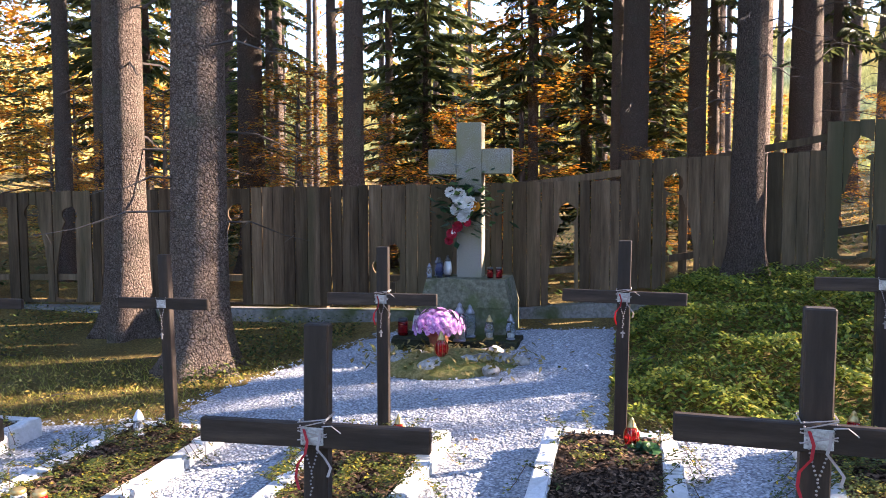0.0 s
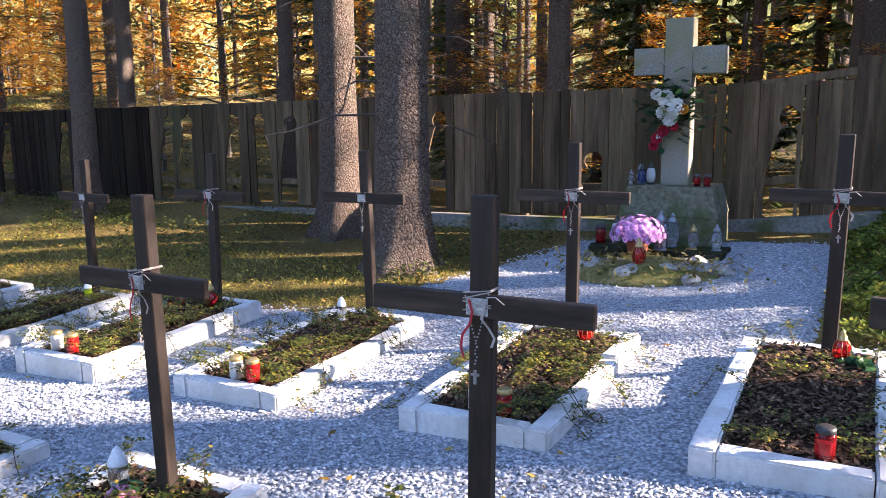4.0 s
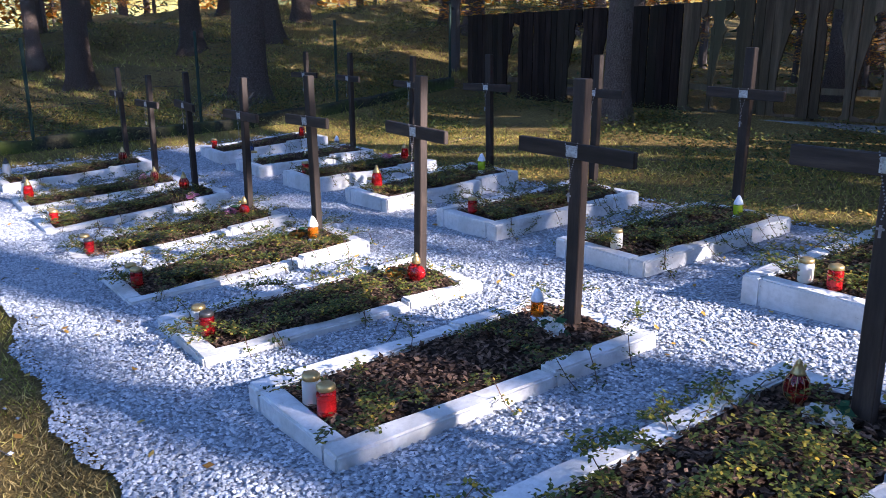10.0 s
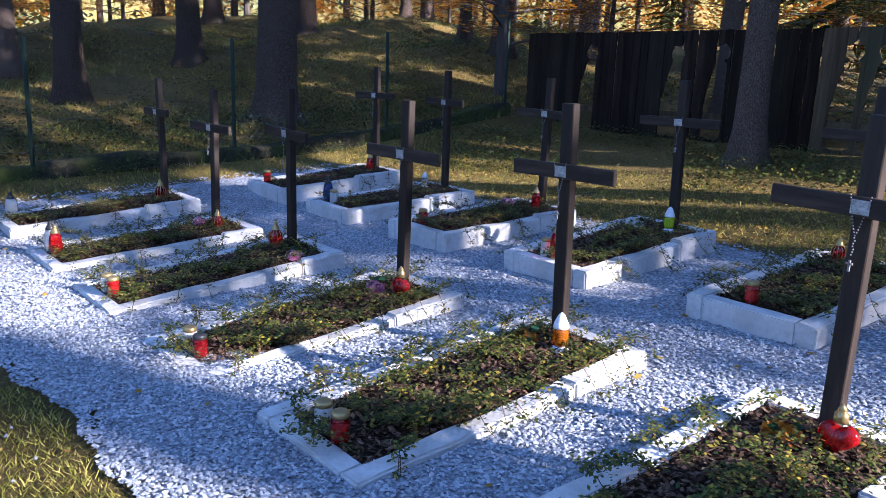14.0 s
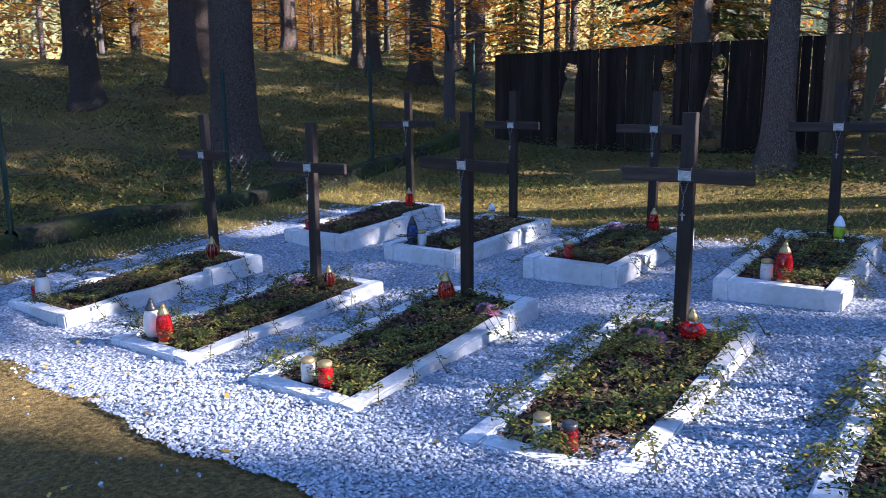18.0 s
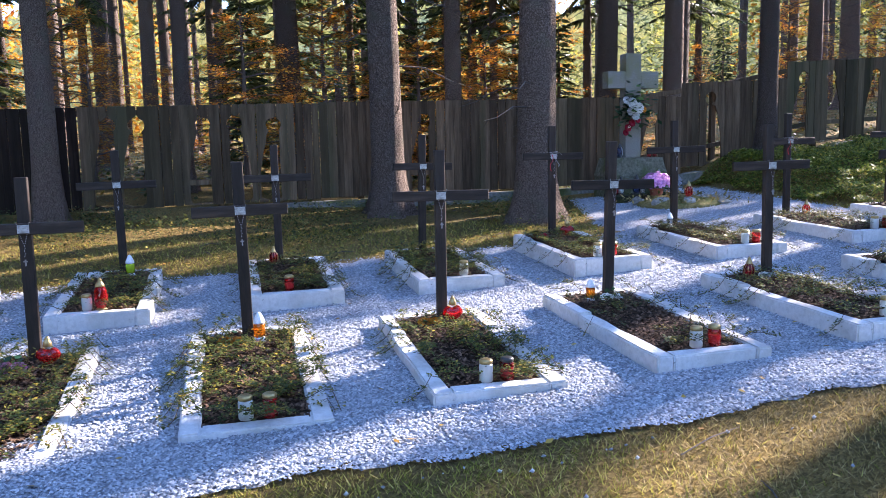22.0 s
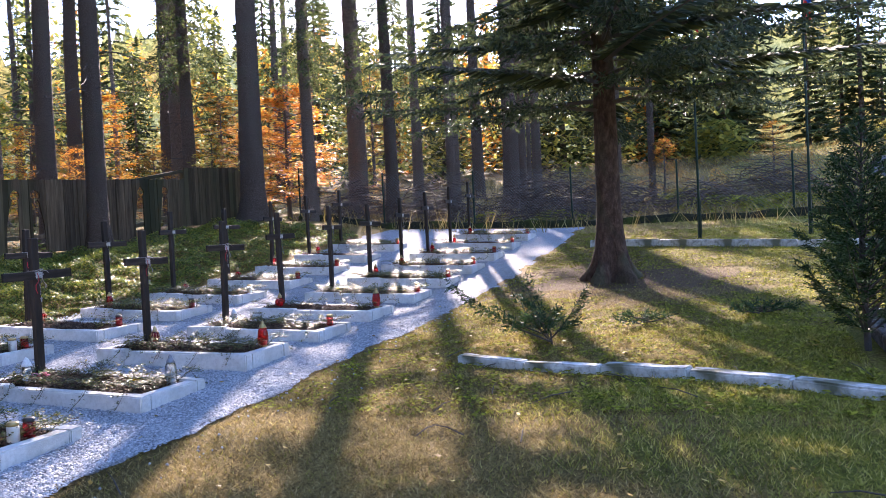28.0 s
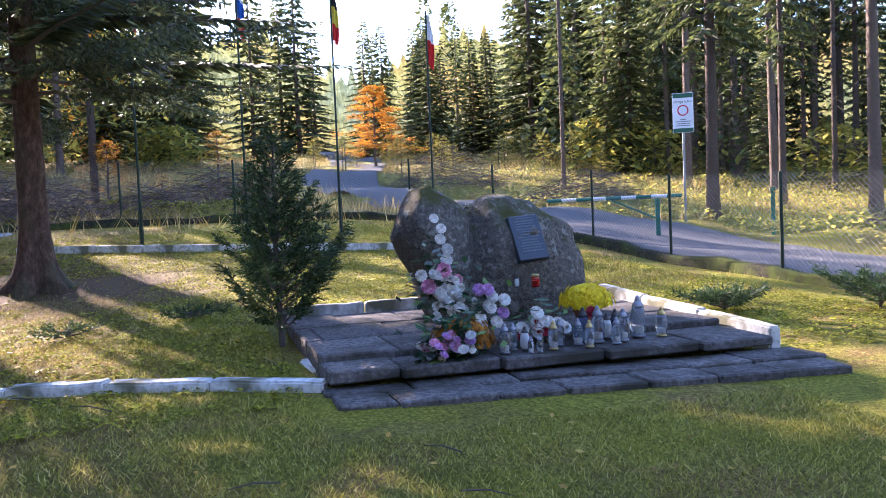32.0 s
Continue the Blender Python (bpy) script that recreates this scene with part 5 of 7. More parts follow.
M["petalgreen"] = leafmat("green leaves", [(0.0, (0.012, 0.045, 0.020)), (0.7, (0.035, 0.11, 0.045)), (1.0, (0.16, 0.28, 0.06))], 0.45, 0.3)
M["rust"] = leafmat("rusty petals", [(0.0, (0.30, 0.08, 0.01)), (1.0, (0.60, 0.26, 0.02))], 0.5, 0.3)
M["clay"] = plain("terracotta", (0.28, 0.10, 0.06), 0.8)


def blossom(at, r, n=14, face=(0, 0, 1), rings=2):
    """A blossom of overlapping petals: quads round a centre."""
    f = Vector(face).normalized()
    a = f.orthogonal().normalized()
    b = f.cross(a)
    out = []
    for q in range(rings):
        rr = r * (1 - 0.45 * q / max(1, rings - 1) if rings > 1 else 1)
        up = 0.35 + 0.75 * q
        for k in range(n - 3 * q):
            t = 2 * math.pi * (k + 0.5 * q) / (n - 3 * q)
            d = a * math.cos(t) + b * math.sin(t)
            s = f.cross(d)
            p = Vector(at)
            out.append((p, p + d * rr * 0.75 + s * rr * 0.36 + f * rr * up * 0.5, p + d * rr + f * rr * up * 0.6, p + d * rr * 0.75 - s * rr * 0.36 + f * rr * up * 0.5))
    return out


def petals(name, quads, mat, parent):
    v = np.array([tuple(c) for q in quads for c in q])
    return raw(name, v, np.arange(len(v)).reshape(-1, 4), mat, parent)


def chrysanthemum(x, y, z, r, mat, label, pot=True, n=90, lean=0.0, size=0.032):
    rng = random.Random(int(abs(x * 100) + abs(y * 10)))
    e = empty("chrysanthemum", pose(x, y, z), label, "potted flowers")
    hz = 0.14 if pot else 0.0
    if pot:
        bm = bmesh.new()
        lathe(bm, [(0.07, 0), (0.095, 0.13), (0.105, 0.13), (0.105, 0.15), (0.09, 0.15)], 16)
        part("pot", bm, M["clay"], e)
    qs, leaves = [], []
    for k in range(n):
        u, a = (k + 0.5) / n, k * 2.399
        th = math.acos(1 - u * 1.05)
        d = Vector((math.sin(th) * math.cos(a), math.sin(th) * math.sin(a), math.cos(th) * 0.75))
        p = Vector((0, 0, hz + r * 0.25)) + d * r * (rng.uniform(0.84, 1.04) + 0.07 * math.sin(a * 2.3 + th * 5))
        qs += blossom(p, size * rng.uniform(0.8, 1.2), 11, d, 2)
    for k in range(110):
        d = Vector((rng.gauss(0, 1), rng.gauss(0, 1), abs(rng.gauss(0, 0.3)))).normalized()
        leaves.append(tuple(Vector((0, 0, hz + r * 0.2)) + d * r * rng.uniform(0.4, 0.85)))
    petals("blossoms", qs, mat, e)
    v, f = leaf_quads(np.array(leaves), 0.05)
    raw("foliage", v, f, M["petalgreen"], e)
    return e


def bouquet(name, m, label, heads, greens, category="flowers"):
    """heads: (material key, place, radius); greens: (count, spread, leaf)."""
    e = empty(name, m, label, category)
    rng = random.Random(len(heads) * 7 + int(greens[1] * 100))
    for key, at, r, face in heads:
        petals("blossom", blossom(at, r, 12, face, 3), M[key], e)
    pts = [(rng.gauss(0, greens[1]), rng.gauss(0, greens[1] * 0.35), rng.gauss(0, greens[1])) for _ in range(greens[0])]
    v, f = leaf_quads(np.array(pts), greens[2], 1.0)
    raw("foliage", v, f, M["petalgreen"], e)
    return e


# bouquet tied to the shaft of the stone cross
F = (0, -1, 0.2)
bouquet("bouquet", pose(CX - 0.01, CY - 0.15, 1.55), "spray of white, red and orange flowers tied to the cross",
        [("petalwhite", (-0.07, -0.05, 0.10), 0.085, F), ("petalwhite", (0.03, -0.07, 0.02), 0.09, F), ("petalwhite", (-0.09, -0.06, -0.03), 0.07, F), ("petalwhite", (-0.02, -0.07, -0.09), 0.075, F), ("petalwhite", (-0.16, -0.04, 0.14), 0.06, F),
         ("petalorange", (0.10, -0.08, 0.0), 0.055, F), ("petalred", (-0.08, -0.07, -0.20), 0.06, F), ("petalred", (-0.14, -0.06, -0.27), 0.06, F), ("petalred", (0.02, -0.07, -0.16), 0.045, F), ("petalred", (-0.17, -0.05, -0.34), 0.05, F),
         ("petalwhite", (-0.12, -0.07, -0.25), 0.03, F)], (260, 0.13, 0.11))

# mound of stones before the cross
mz = gz(-0.1, 7.25)
M["fieldstone"] = surface("pale field stone", (0.17, 0.155, 0.14), (0.34, 0.315, 0.28), (0.52, 0.49, 0.44), 25, 0.9, 0.6, 0.01, vary="object", spread=0.4)
mound = empty("rockery", pose(-0.1, 7.25, mz), "low mound of field stones, moss and dry grass", "rockery")
bm = bmesh.new()
bmesh.ops.create_icosphere(bm, subdivisions=4, radius=1)
for v in bm.verts:
    v.co = Vector((v.co.x * 0.62, v.co.y * 0.50, v.co.z * 0.13))
sculpt(bm, 0.04, 4, 3)
M["dryearth"] = surface("dry earth with moss and straw", (0.07, 0.06, 0.02), (0.20, 0.16, 0.06), (0.40, 0.31, 0.14), 30, 0.95, 0.8, 0.02, stain=(0.10, 0.12, 0.03))
part("mound", bm, M["dryearth"], mound, smooth=True)
rng = random.Random(6)


def stone_mesh(seed, size):
    bm = bmesh.new()
    bmesh.ops.create_icosphere(bm, subdivisions=2, radius=1)
    rg = random.Random(seed)
    ax = Vector((rg.uniform(0.7, 1.3), rg.uniform(0.6, 1.1), rg.uniform(0.45, 0.8)))
    for v in bm.verts:
        v.co = Vector((v.co.x * ax.x, v.co.y * ax.y, v.co.z * ax.z)) * size
    sculpt(bm, size * 0.35, 1.2 / size, seed)
    return bm


for k in range(36):
    a, r = k * 0.9, 0.25 + 0.36 * ((k * 7) % 10) / 10
    s = part("stone", stone_mesh(k, rng.uniform(0.04, 0.10)), M["fieldstone"], mound)
    s.location = (r * 1.1 * math.cos(a), r * 0.85 * math.sin(a), 0.05 + 0.05 * (0.7 - r))
pts = [(rng.gauss(0, 0.33), rng.gauss(0, 0.26), 0.06 + abs(rng.gauss(0, 0.05))) for _ in range(800)]
M["drygrass"] = leafmat("dry grass and fallen leaves", [(0.0, (0.10, 0.10, 0.02)), (0.5, (0.30, 0.24, 0.08)), (1.0, (0.48, 0.36, 0.14))], 0.7, 0.3)
v, f = leaf_quads(np.array(pts), 0.05, 1.6)
raw("grass_tuft", v, f, M["drygrass"], mound)["kind"] = "stuff"
chrysanthemum(-0.28, 7.62, gz(-0.28, 7.6) + 0.05, 0.23, M["petalmauve"], "mauve chrysanthemum in a clay pot", n=110, size=0.036)

# ---- memorial boulder on its stepped platform ----
terrace = empty("stone_terrace", pose(-1.5, -5.4, 0.0), "stepped terrace of dark stone slabs with a white painted kerb", "terrace")


def slab(x0, x1, y0, y1, z0, z1, skew=0.0):
    bm = bmesh.new()
    box(bm, x0 + 1.5 + 0.004, x1 + 1.5 - 0.004, y0 + 5.4 + 0.004, y1 + 5.4 - 0.004, z0, z1, 0.012, 0.007)
    for v in bm.verts:
        v.co.x += skew * (v.co.y - 5.4 - y0)
    return part("slab", bm, M["slab"], terrace)


rng = random.Random(12)
y = -7.10
while y < -3.84:
    w = min(rng.uniform(0.40, 0.62), -3.78 - y)
    fx = -1.17 + (y + 3.83) * 0.15
    slab(fx + rng.uniform(-0.02, 0.01), fx + 0.30, y, y + w, -0.2, 0.012 + rng.uniform(-0.008, 0.006), 0.15)
    y += w
y = -7.16
while y < -3.84:
    w = min(rng.uniform(0.45, 0.70), -3.76 - y)
    fx = -0.87 + (y + 3.83) * 0.15
    slab(fx, -0.70 + (y + 3.8) * 0.09, y, y + w, -0.2, 0.028 + rng.uniform(-0.006, 0.006), 0.15)
    y += w
for x0, x1, z in ((-1.0, -0.42, 0.135), (-0.42, 0.25, 0.185), (0.25, 0.95, 0.195), (0.95, 1.75, 0.20)):
    y = -7.0
    while y < -3.86:
        w = min(rng.uniform(0.5, 0.8), -3.80 - y)
        slab((-0.76 + (y + w / 2 + 3.8) * 0.09 + rng.uniform(-0.02, 0.0)) if x0 < -0.9 else x0, x1, y, y + w, -0.15 if x0 > -0.9 else 0.06, z + rng.uniform(-0.006, 0.006))
        y += w
bm = bmesh.new()
box(bm, 0.95, 3.2, -1.58, 1.58, -0.2, 0.10)
part("core", bm, M["slab"], terrace)
M["oldkerb"] = surface("flaking white painted kerb", (0.28, 0.28, 0.25), (0.62, 0.62, 0.60), (0.76, 0.76, 0.75), 18, 0.9, 0.7, 0.012, big=0.9, stain=(0.16, 0.16, 0.11))


def kerb_line(label, pts, height, width=0.13, seg=0.75, mat="oldkerb"):
    e = empty("kerb", Matrix.Identity(4), label, "kerb")
    rg = random.Random(len(pts) * 3 + int(pts[0][0] * 10))
    for (xa, ya), (xb, yb) in zip(pts, pts[1:]):
        ln = math.hypot(xb - xa, yb - ya)
        n = max(1, round(ln / seg))
        ang = math.degrees(math.atan2(yb - ya, xb - xa))
        for k in range(n):
            bm = bmesh.new()
            l = ln / n
            box(bm, 0.006, l - 0.006, -width / 2, width / 2, -0.25, height + rg.uniform(-0.012, 0.012))
            bmesh.ops.subdivide_edges(bm, edges=bm.edges[:], cuts=3, use_grid_fill=True)
            es = [ed for ed in bm.edges if ed.calc_face_angle(0) > 0.8]
            bmesh.ops.bevel(bm, geom=es, offset=0.014, segments=2, affect="EDGES")
            sculpt(bm, 0.010, 9, k * 3.3 + xa)
            x, y = xa + (xb - xa) * k / n, ya + (yb - ya) * k / n
            x2, y2 = xa + (xb - xa) * (k + 1) / n, ya + (yb - ya) * (k + 1) / n
            o = part("kerbstone", bm, M[mat], e)
            o.matrix_basis = pose(x, y, gz(x, y), 0, -math.degrees(math.atan2(gz(x2, y2) - gz(x, y), l)), ang + rg.uniform(-0.8, 0.8))
    return e


kerb_line("low kerb of flaking white painted stones along the lawn", [(-0.66, -3.80), (-0.32, -3.10), (0.66, -0.49)], 0.075)
kerb_line("white painted kerb of the planting bed", [(9.5, -0.2), (9.3, -1.5), (8.65, -3.8), (7.75, -6.5), (6.6, -8.6)], 0.12)
kerb_line("white kerb along the side of the terrace", [(-0.95, -7.08), (1.75, -7.12)], 0.20, 0.10, 0.9)
kerb_line("white kerb behind the terrace", [(1.84, -7.0), (1.84, -3.8)], 0.18, 0.10, 0.9)
kerb_line("white kerb beside the terrace step", [(0.22, -3.79), (-0.28, -3.84)], 0.035, 0.09, 1.0)

# boulder: a saddle-topped block with a hollow
bz = 0.19
boulder = empty("memorial_boulder", pose(0.80, -5.52, bz), "lichened grey boulder with a dark metal plaque", "boulder")
TOP_Y, TOP_Z = (-0.88, -0.85, -0.78, -0.64, -0.39, -0.1, 0.07, 0.22, 0.39, 0.54, 0.66, 0.78, 0.84), (0.30, 0.45, 0.68, 0.88, 1.02, 1.05, 1.02, 0.92, 1.05, 1.16, 1.14, 0.98, 0.76)
LOW_Y, LOW_Z = (-0.88, -0.80, 0.45, 0.58, 0.64, 0.70, 0.78, 0.84), (0.18, -0.15, -0.15, 0.10, 0.34, 0.42, 0.55, 0.70)
DEP_Y, DEP_X = (-0.88, -0.80, -0.6, -0.2, 0.1, 0.28, 0.5, 0.7, 0.84), (0.06, 0.28, 0.46, 0.55, 0.54, 0.44, 0.46, 0.36, 0.07)
bm, rings = bmesh.new(), []
for yy in np.linspace(-0.875, 0.838, 96):
    t, l, d = np.interp(yy, TOP_Y, TOP_Z), np.interp(yy, LOW_Y, LOW_Z), np.interp(yy, DEP_Y, DEP_X)
    ring = []
    for q in range(76):
        a = 2 * math.pi * q / 76
        c, sn = math.cos(a), math.sin(a)
        ex = 0.75
        px = d * math.copysign(abs(c) ** ex, c)
        pz = (t + l) / 2 + (t - l) / 2 * math.copysign(abs(sn) ** ex, sn)
        if sn > 0:
            px += 0.16 * sn * (0.6 if c < 0 else 0.2)   # the front leans back
        ring.append(bm.verts.new((px, yy, pz)))
    rings.append(ring)
for r1, r2 in zip(rings, rings[1:]):
    for q in range(76):
        bm.faces.new((r1[q], r1[(q + 1) % 76], r2[(q + 1) % 76], r2[q]))
bm.faces.new(rings[0])
bm.faces.new(list(reversed(rings[-1])))
bmesh.ops.recalc_face_normals(bm, faces=bm.faces)
for v in bm.verts:
    # a cleft runs down the front below the hollow
    cleft = math.exp(-((v.co.y - 0.30 + 0.12 * (v.co.z - 0.5) + 0.03 * math.sin(v.co.z * 9)) / 0.07) ** 2) * smooth01(v.co.z / 0.4)
    if v.co.x < 0.25:
        v.co.x += 0.11 * cleft
    v.co += noise.noise_vector(v.co * 1.9) * 0.06 + noise.noise_vector(v.co * 5) * 0.032 + noise.noise_vector(v.co * 13) * 0.014 + noise.noise_vector(v.co * 31) * 0.006
part("rock", bm, M["boulder"], boulder, smooth=True)
M["bronze"] = plain("dark metal plaque", (0.06, 0.07, 0.085), 0.5, 0.4)
M["letter"] = plain("raised dull lettering", (0.10, 0.12, 0.13), 0.5, 0.4)

pm = pose(-0.508, -0.15, 0.705) @ pose(0, 0, 0, 0, 0, -90) @ pose(0, 0, 0, -26, 0, 0) @ pose(0, 0, 0, 0, -4, 0)
bm = bmesh.new()
box(bm, -0.135, 0.135, -0.02, 0.05, -0.215, 0.185, 0.006)
plq = part("plaque", bm, M["bronze"], boulder, "dark metal plaque with raised lettering")
plq.matrix_basis = pm
rng = random.Random(3)
for k in range(13):
    bm = bmesh.new()
    w = rng.uniform(0.07, 0.105)
    box(bm, -w, w, -0.0235, -0.0205, 0.150 - k * 0.0245, 0.161 - k * 0.0245)
    part("line_of_text", bm, M["letter"], plq)
bm = bmesh.new()
for k in range(60):
    p = Vector((-0.05 + rng.gauss(0, 0.16), 0.22 + rng.gauss(0, 0.10), 0.93 + rng.uniform(-0.02, 0.06)))
    tube(bm, [p, p + Vector((rng.uniform(-0.1, 0.1), rng.uniform(-0.1, 0.1), rng.uniform(-0.03, 0.04)))], [0.004, 0.002], 3)
part("dry_grass", bm, M["drygrass"], boulder, "dry grass lying in the hollow of the stone")

# ---- grave lanterns ----
M["gred"] = glassmat("red glass", (0.72, 0.02, 0.02))
M["gdark"] = glassmat("dark red glass", (0.35, 0.01, 0.015))
M["gwhite"] = glassmat("frosted white glass", (0.80, 0.82, 0.80), 0.35, 0.5)
M["gclear"] = glassmat("clear cut glass", (0.62, 0.68, 0.74), 0.10, 0.90)
M["gorange"] = glassmat("amber glass", (0.85, 0.25, 0.01))
M["ggreen"] = glassmat("yellow-green glass", (0.55, 0.75, 0.03), 0.2, 0.5)
M["gblue"] = glassmat("dark blue glass", (0.04, 0.07, 0.22))
M["gold"] = plain("tarnished gold plastic", (0.42, 0.31, 0.13), 0.35, 0.7)
M["silver"] = plain("dull silver plastic", (0.22, 0.23, 0.26), 0.4, 0.6)
M["blacklid"] = plain("black lid", (0.03, 0.03, 0.03), 0.4)
M["wlid"] = plain("white plastic lid", (0.75, 0.76, 0.78), 0.45)
M["wax"] = plain("candle wax", (0.75, 0.70, 0.60), 0.6)


def make_lantern(kind, glass, lid, label):
    e = new("grave_lantern")
    tagged(e, label, "grave lantern", "grave lanterns")
    if kind == "jar":           # short straight glass with a flat lid
        lathe_parts = [("glass", [(0.028, 0.004), (0.034, 0.010), (0.034, 0.085), (0.030, 0.095)], glass), ("lid", [(0.031, 0.0955), (0.033, 0.098), (0.033, 0.112), (0.026, 0.118), (0.012, 0.119)], lid)]
    elif kind == "tall":        # bellied glass, domed lid with a knob
        lathe_parts = [("foot", [(0.038, 0.0), (0.040, 0.008), (0.030, 0.018)], lid), ("glass", [(0.030, 0.019), (0.044, 0.045), (0.046, 0.09), (0.040, 0.14), (0.031, 0.164)], glass),
                       ("lid", [(0.032, 0.165), (0.033, 0.172), (0.024, 0.190), (0.014, 0.203), (0.016, 0.208), (0.011, 0.220), (0.004, 0.228)], lid)]
    elif kind == "barrel":      # ribbed barrel, tall gold dome
        lathe_parts = [("foot", [(0.030, 0.0), (0.036, 0.006), (0.030, 0.016)], lid), ("glass", [(0.030, 0.017), (0.052, 0.048), (0.060, 0.085), (0.053, 0.128), (0.034, 0.156)], glass),
                       ("lid", [(0.034, 0.157), (0.035, 0.164), (0.029, 0.170), (0.027, 0.188), (0.016, 0.204), (0.018, 0.210), (0.008, 0.226), (0.003, 0.232)], lid)]
    elif kind == "cone":        # cylinder with a peaked plastic roof and a wide foot
        lathe_parts = [("foot", [(0.052, 0.0), (0.050, 0.012), (0.036, 0.030)], lid), ("glass", [(0.036, 0.031), (0.045, 0.055), (0.045, 0.115), (0.040, 0.135)], glass),
                       ("lid", [(0.044, 0.136), (0.045, 0.146), (0.040, 0.165), (0.026, 0.195), (0.018, 0.212), (0.005, 0.225)], lid)]
    elif kind == "heart":
        lathe_parts = [("lid", [(0.020, 0.118), (0.026, 0.122), (0.024, 0.150), (0.014, 0.160), (0.016, 0.166), (0.004, 0.186)], lid)]
        bm = bmesh.new()
        bmesh.ops.create_uvsphere(bm, u_segments=24, v_segments=16, radius=1)
        for v in bm.verts:
            x, y, z = v.co
            w = 0.070 * (1.0 if z > 0 else (1 + z) ** 0.55 if z > -1 else 0)
            dip = 0.022 * max(0, z) * (1 - min(1, abs(x) / 0.45) ** 2)
            v.co = Vector((x * w * 1.05, y * 0.040, 0.062 + z * 0.060 - dip))
        part("glass", bm, glass, e, smooth=True)
    for nm, prof, mat in lathe_parts:
        bm = bmesh.new()
        lathe(bm, prof, 18)
        part(nm, bm, mat, e, smooth=True)
    if kind != "heart":
        bm = bmesh.new()
        lathe(bm, [(0.022, 0.022), (0.022, 0.062), (0.004, 0.064)], 10)
        part("candle", bm, M["wax"], e)
    if kind == "barrel":
        for k in range(10):
            bm = bmesh.new()
            a = 2 * math.pi * k / 10
            tube(bm, [(r * math.cos(a), r * math.sin(a), z) for r, z in ((0.031, 0.018), (0.0535, 0.048), (0.0615, 0.085), (0.0545, 0.128), (0.035, 0.155))], [0.0022] * 5, 4)
            part("rib", bm, lid, e)
    return e


LIB = {
    "red": make_lantern("jar", M["gred"], M["gold"], "small red glass grave candle with a gilt lid"),
    "dark": make_lantern("jar", M["gdark"], M["blacklid"], "small dark red grave candle with a black lid"),
    "white": make_lantern("jar", M["gwhite"], M["gold"], "small frosted white grave candle with a gilt lid"),
    "tallred": make_lantern("tall", M["gred"], M["gold"], "tall red grave lantern with a gilt dome"),
    "tallwhite": make_lantern("tall", M["gwhite"], M["blacklid"], "tall pale grave lantern with a dark dome"),
    "clear": make_lantern("tall", M["gclear"], M["silver"], "clear cut-glass grave lantern with a silver dome"),
    "clearb": make_lantern("tall", M["gclear"], M["gold"], "clear glass grave lantern with a brass dome"),
    "blue": make_lantern("tall", M["gblue"], M["blacklid"], "dark blue grave lantern with a black dome"),
    "barrel": make_lantern("barrel", M["gred"], M["gold"], "ribbed red barrel lantern with a gilt dome"),
    "darkbarrel": make_lantern("barrel", M["gdark"], M["gold"], "dark red barrel lantern with a gilt dome"),
    "orange": make_lantern("cone", M["gorange"], M["wlid"], "amber grave lantern with a white roof and foot"),
    "green": make_lantern("cone", M["ggreen"], M["wlid"], "yellow-green grave lantern with a white roof"),
    "cone": make_lantern("cone", M["gclear"], M["wlid"], "clear grave lantern with a white roof and foot"),
    "heart": make_lantern("heart", M["gred"], M["gold"], "heart-shaped red glass lantern with a gilt cap"),
}
set_down = set()


def light_at(kind, x, y, z, s=1.0, turn=None):
    p = LIB[kind]
    m = pose(x, y, z, 0, 0, turn if turn is not None else (x * 700 + y * 300) % 50 - 25) @ Matrix.Scale(s, 4)
    if kind not in set_down:
        set_down.add(kind)
        p.matrix_basis = m
        return p
    return copy_thing(p, m)


# on the foot kerb and before the cross of each grave; x is along the row
FOOT = {(1, i): [("white", -0.05), ("dark" if i % 2 else "red", 0.07)] for i in range(-4, 2)}
FOOT.update({(1, -6): [("red", -0.20), ("tallwhite", -0.12)], (1, -5): [("tallwhite", -0.12), ("tallred", 0.0)], (1, 2): [("clear", 0.12)]})
FOOT.update({(1, i): [("tallred" if i in (3, 5) else "red", 0.12)] for i in range(3, 12)})
FOOT.update({(2, -3): [("red", -0.15)], (2, -2): [("blue", -0.15), ("white", -0.05)], (2, -1): [("red", -0.05)], (2, 0): [("white", -0.08), ("tallred", 0.02)], (2, 1): [("red", -0.05)], (2, 2): [("white", 0.05)], (2, 3): [("white", -0.10), ("red", 0.05)],
             (2, 4): [("white", 0.0), ("red", 0.12)], (2, 5): [("white", -0.02), ("red", 0.12)], (2, 6): [("dark", 0.1)], (2, 7): [("dark", 0.1)], (2, 8): [("white", 0.1)], (2, 9): [("red", 0.1)], (2, 10): [("red", 0.1)], (2, 11): [("white", 0.1)], (2, 12): [("red", 0.1)]})
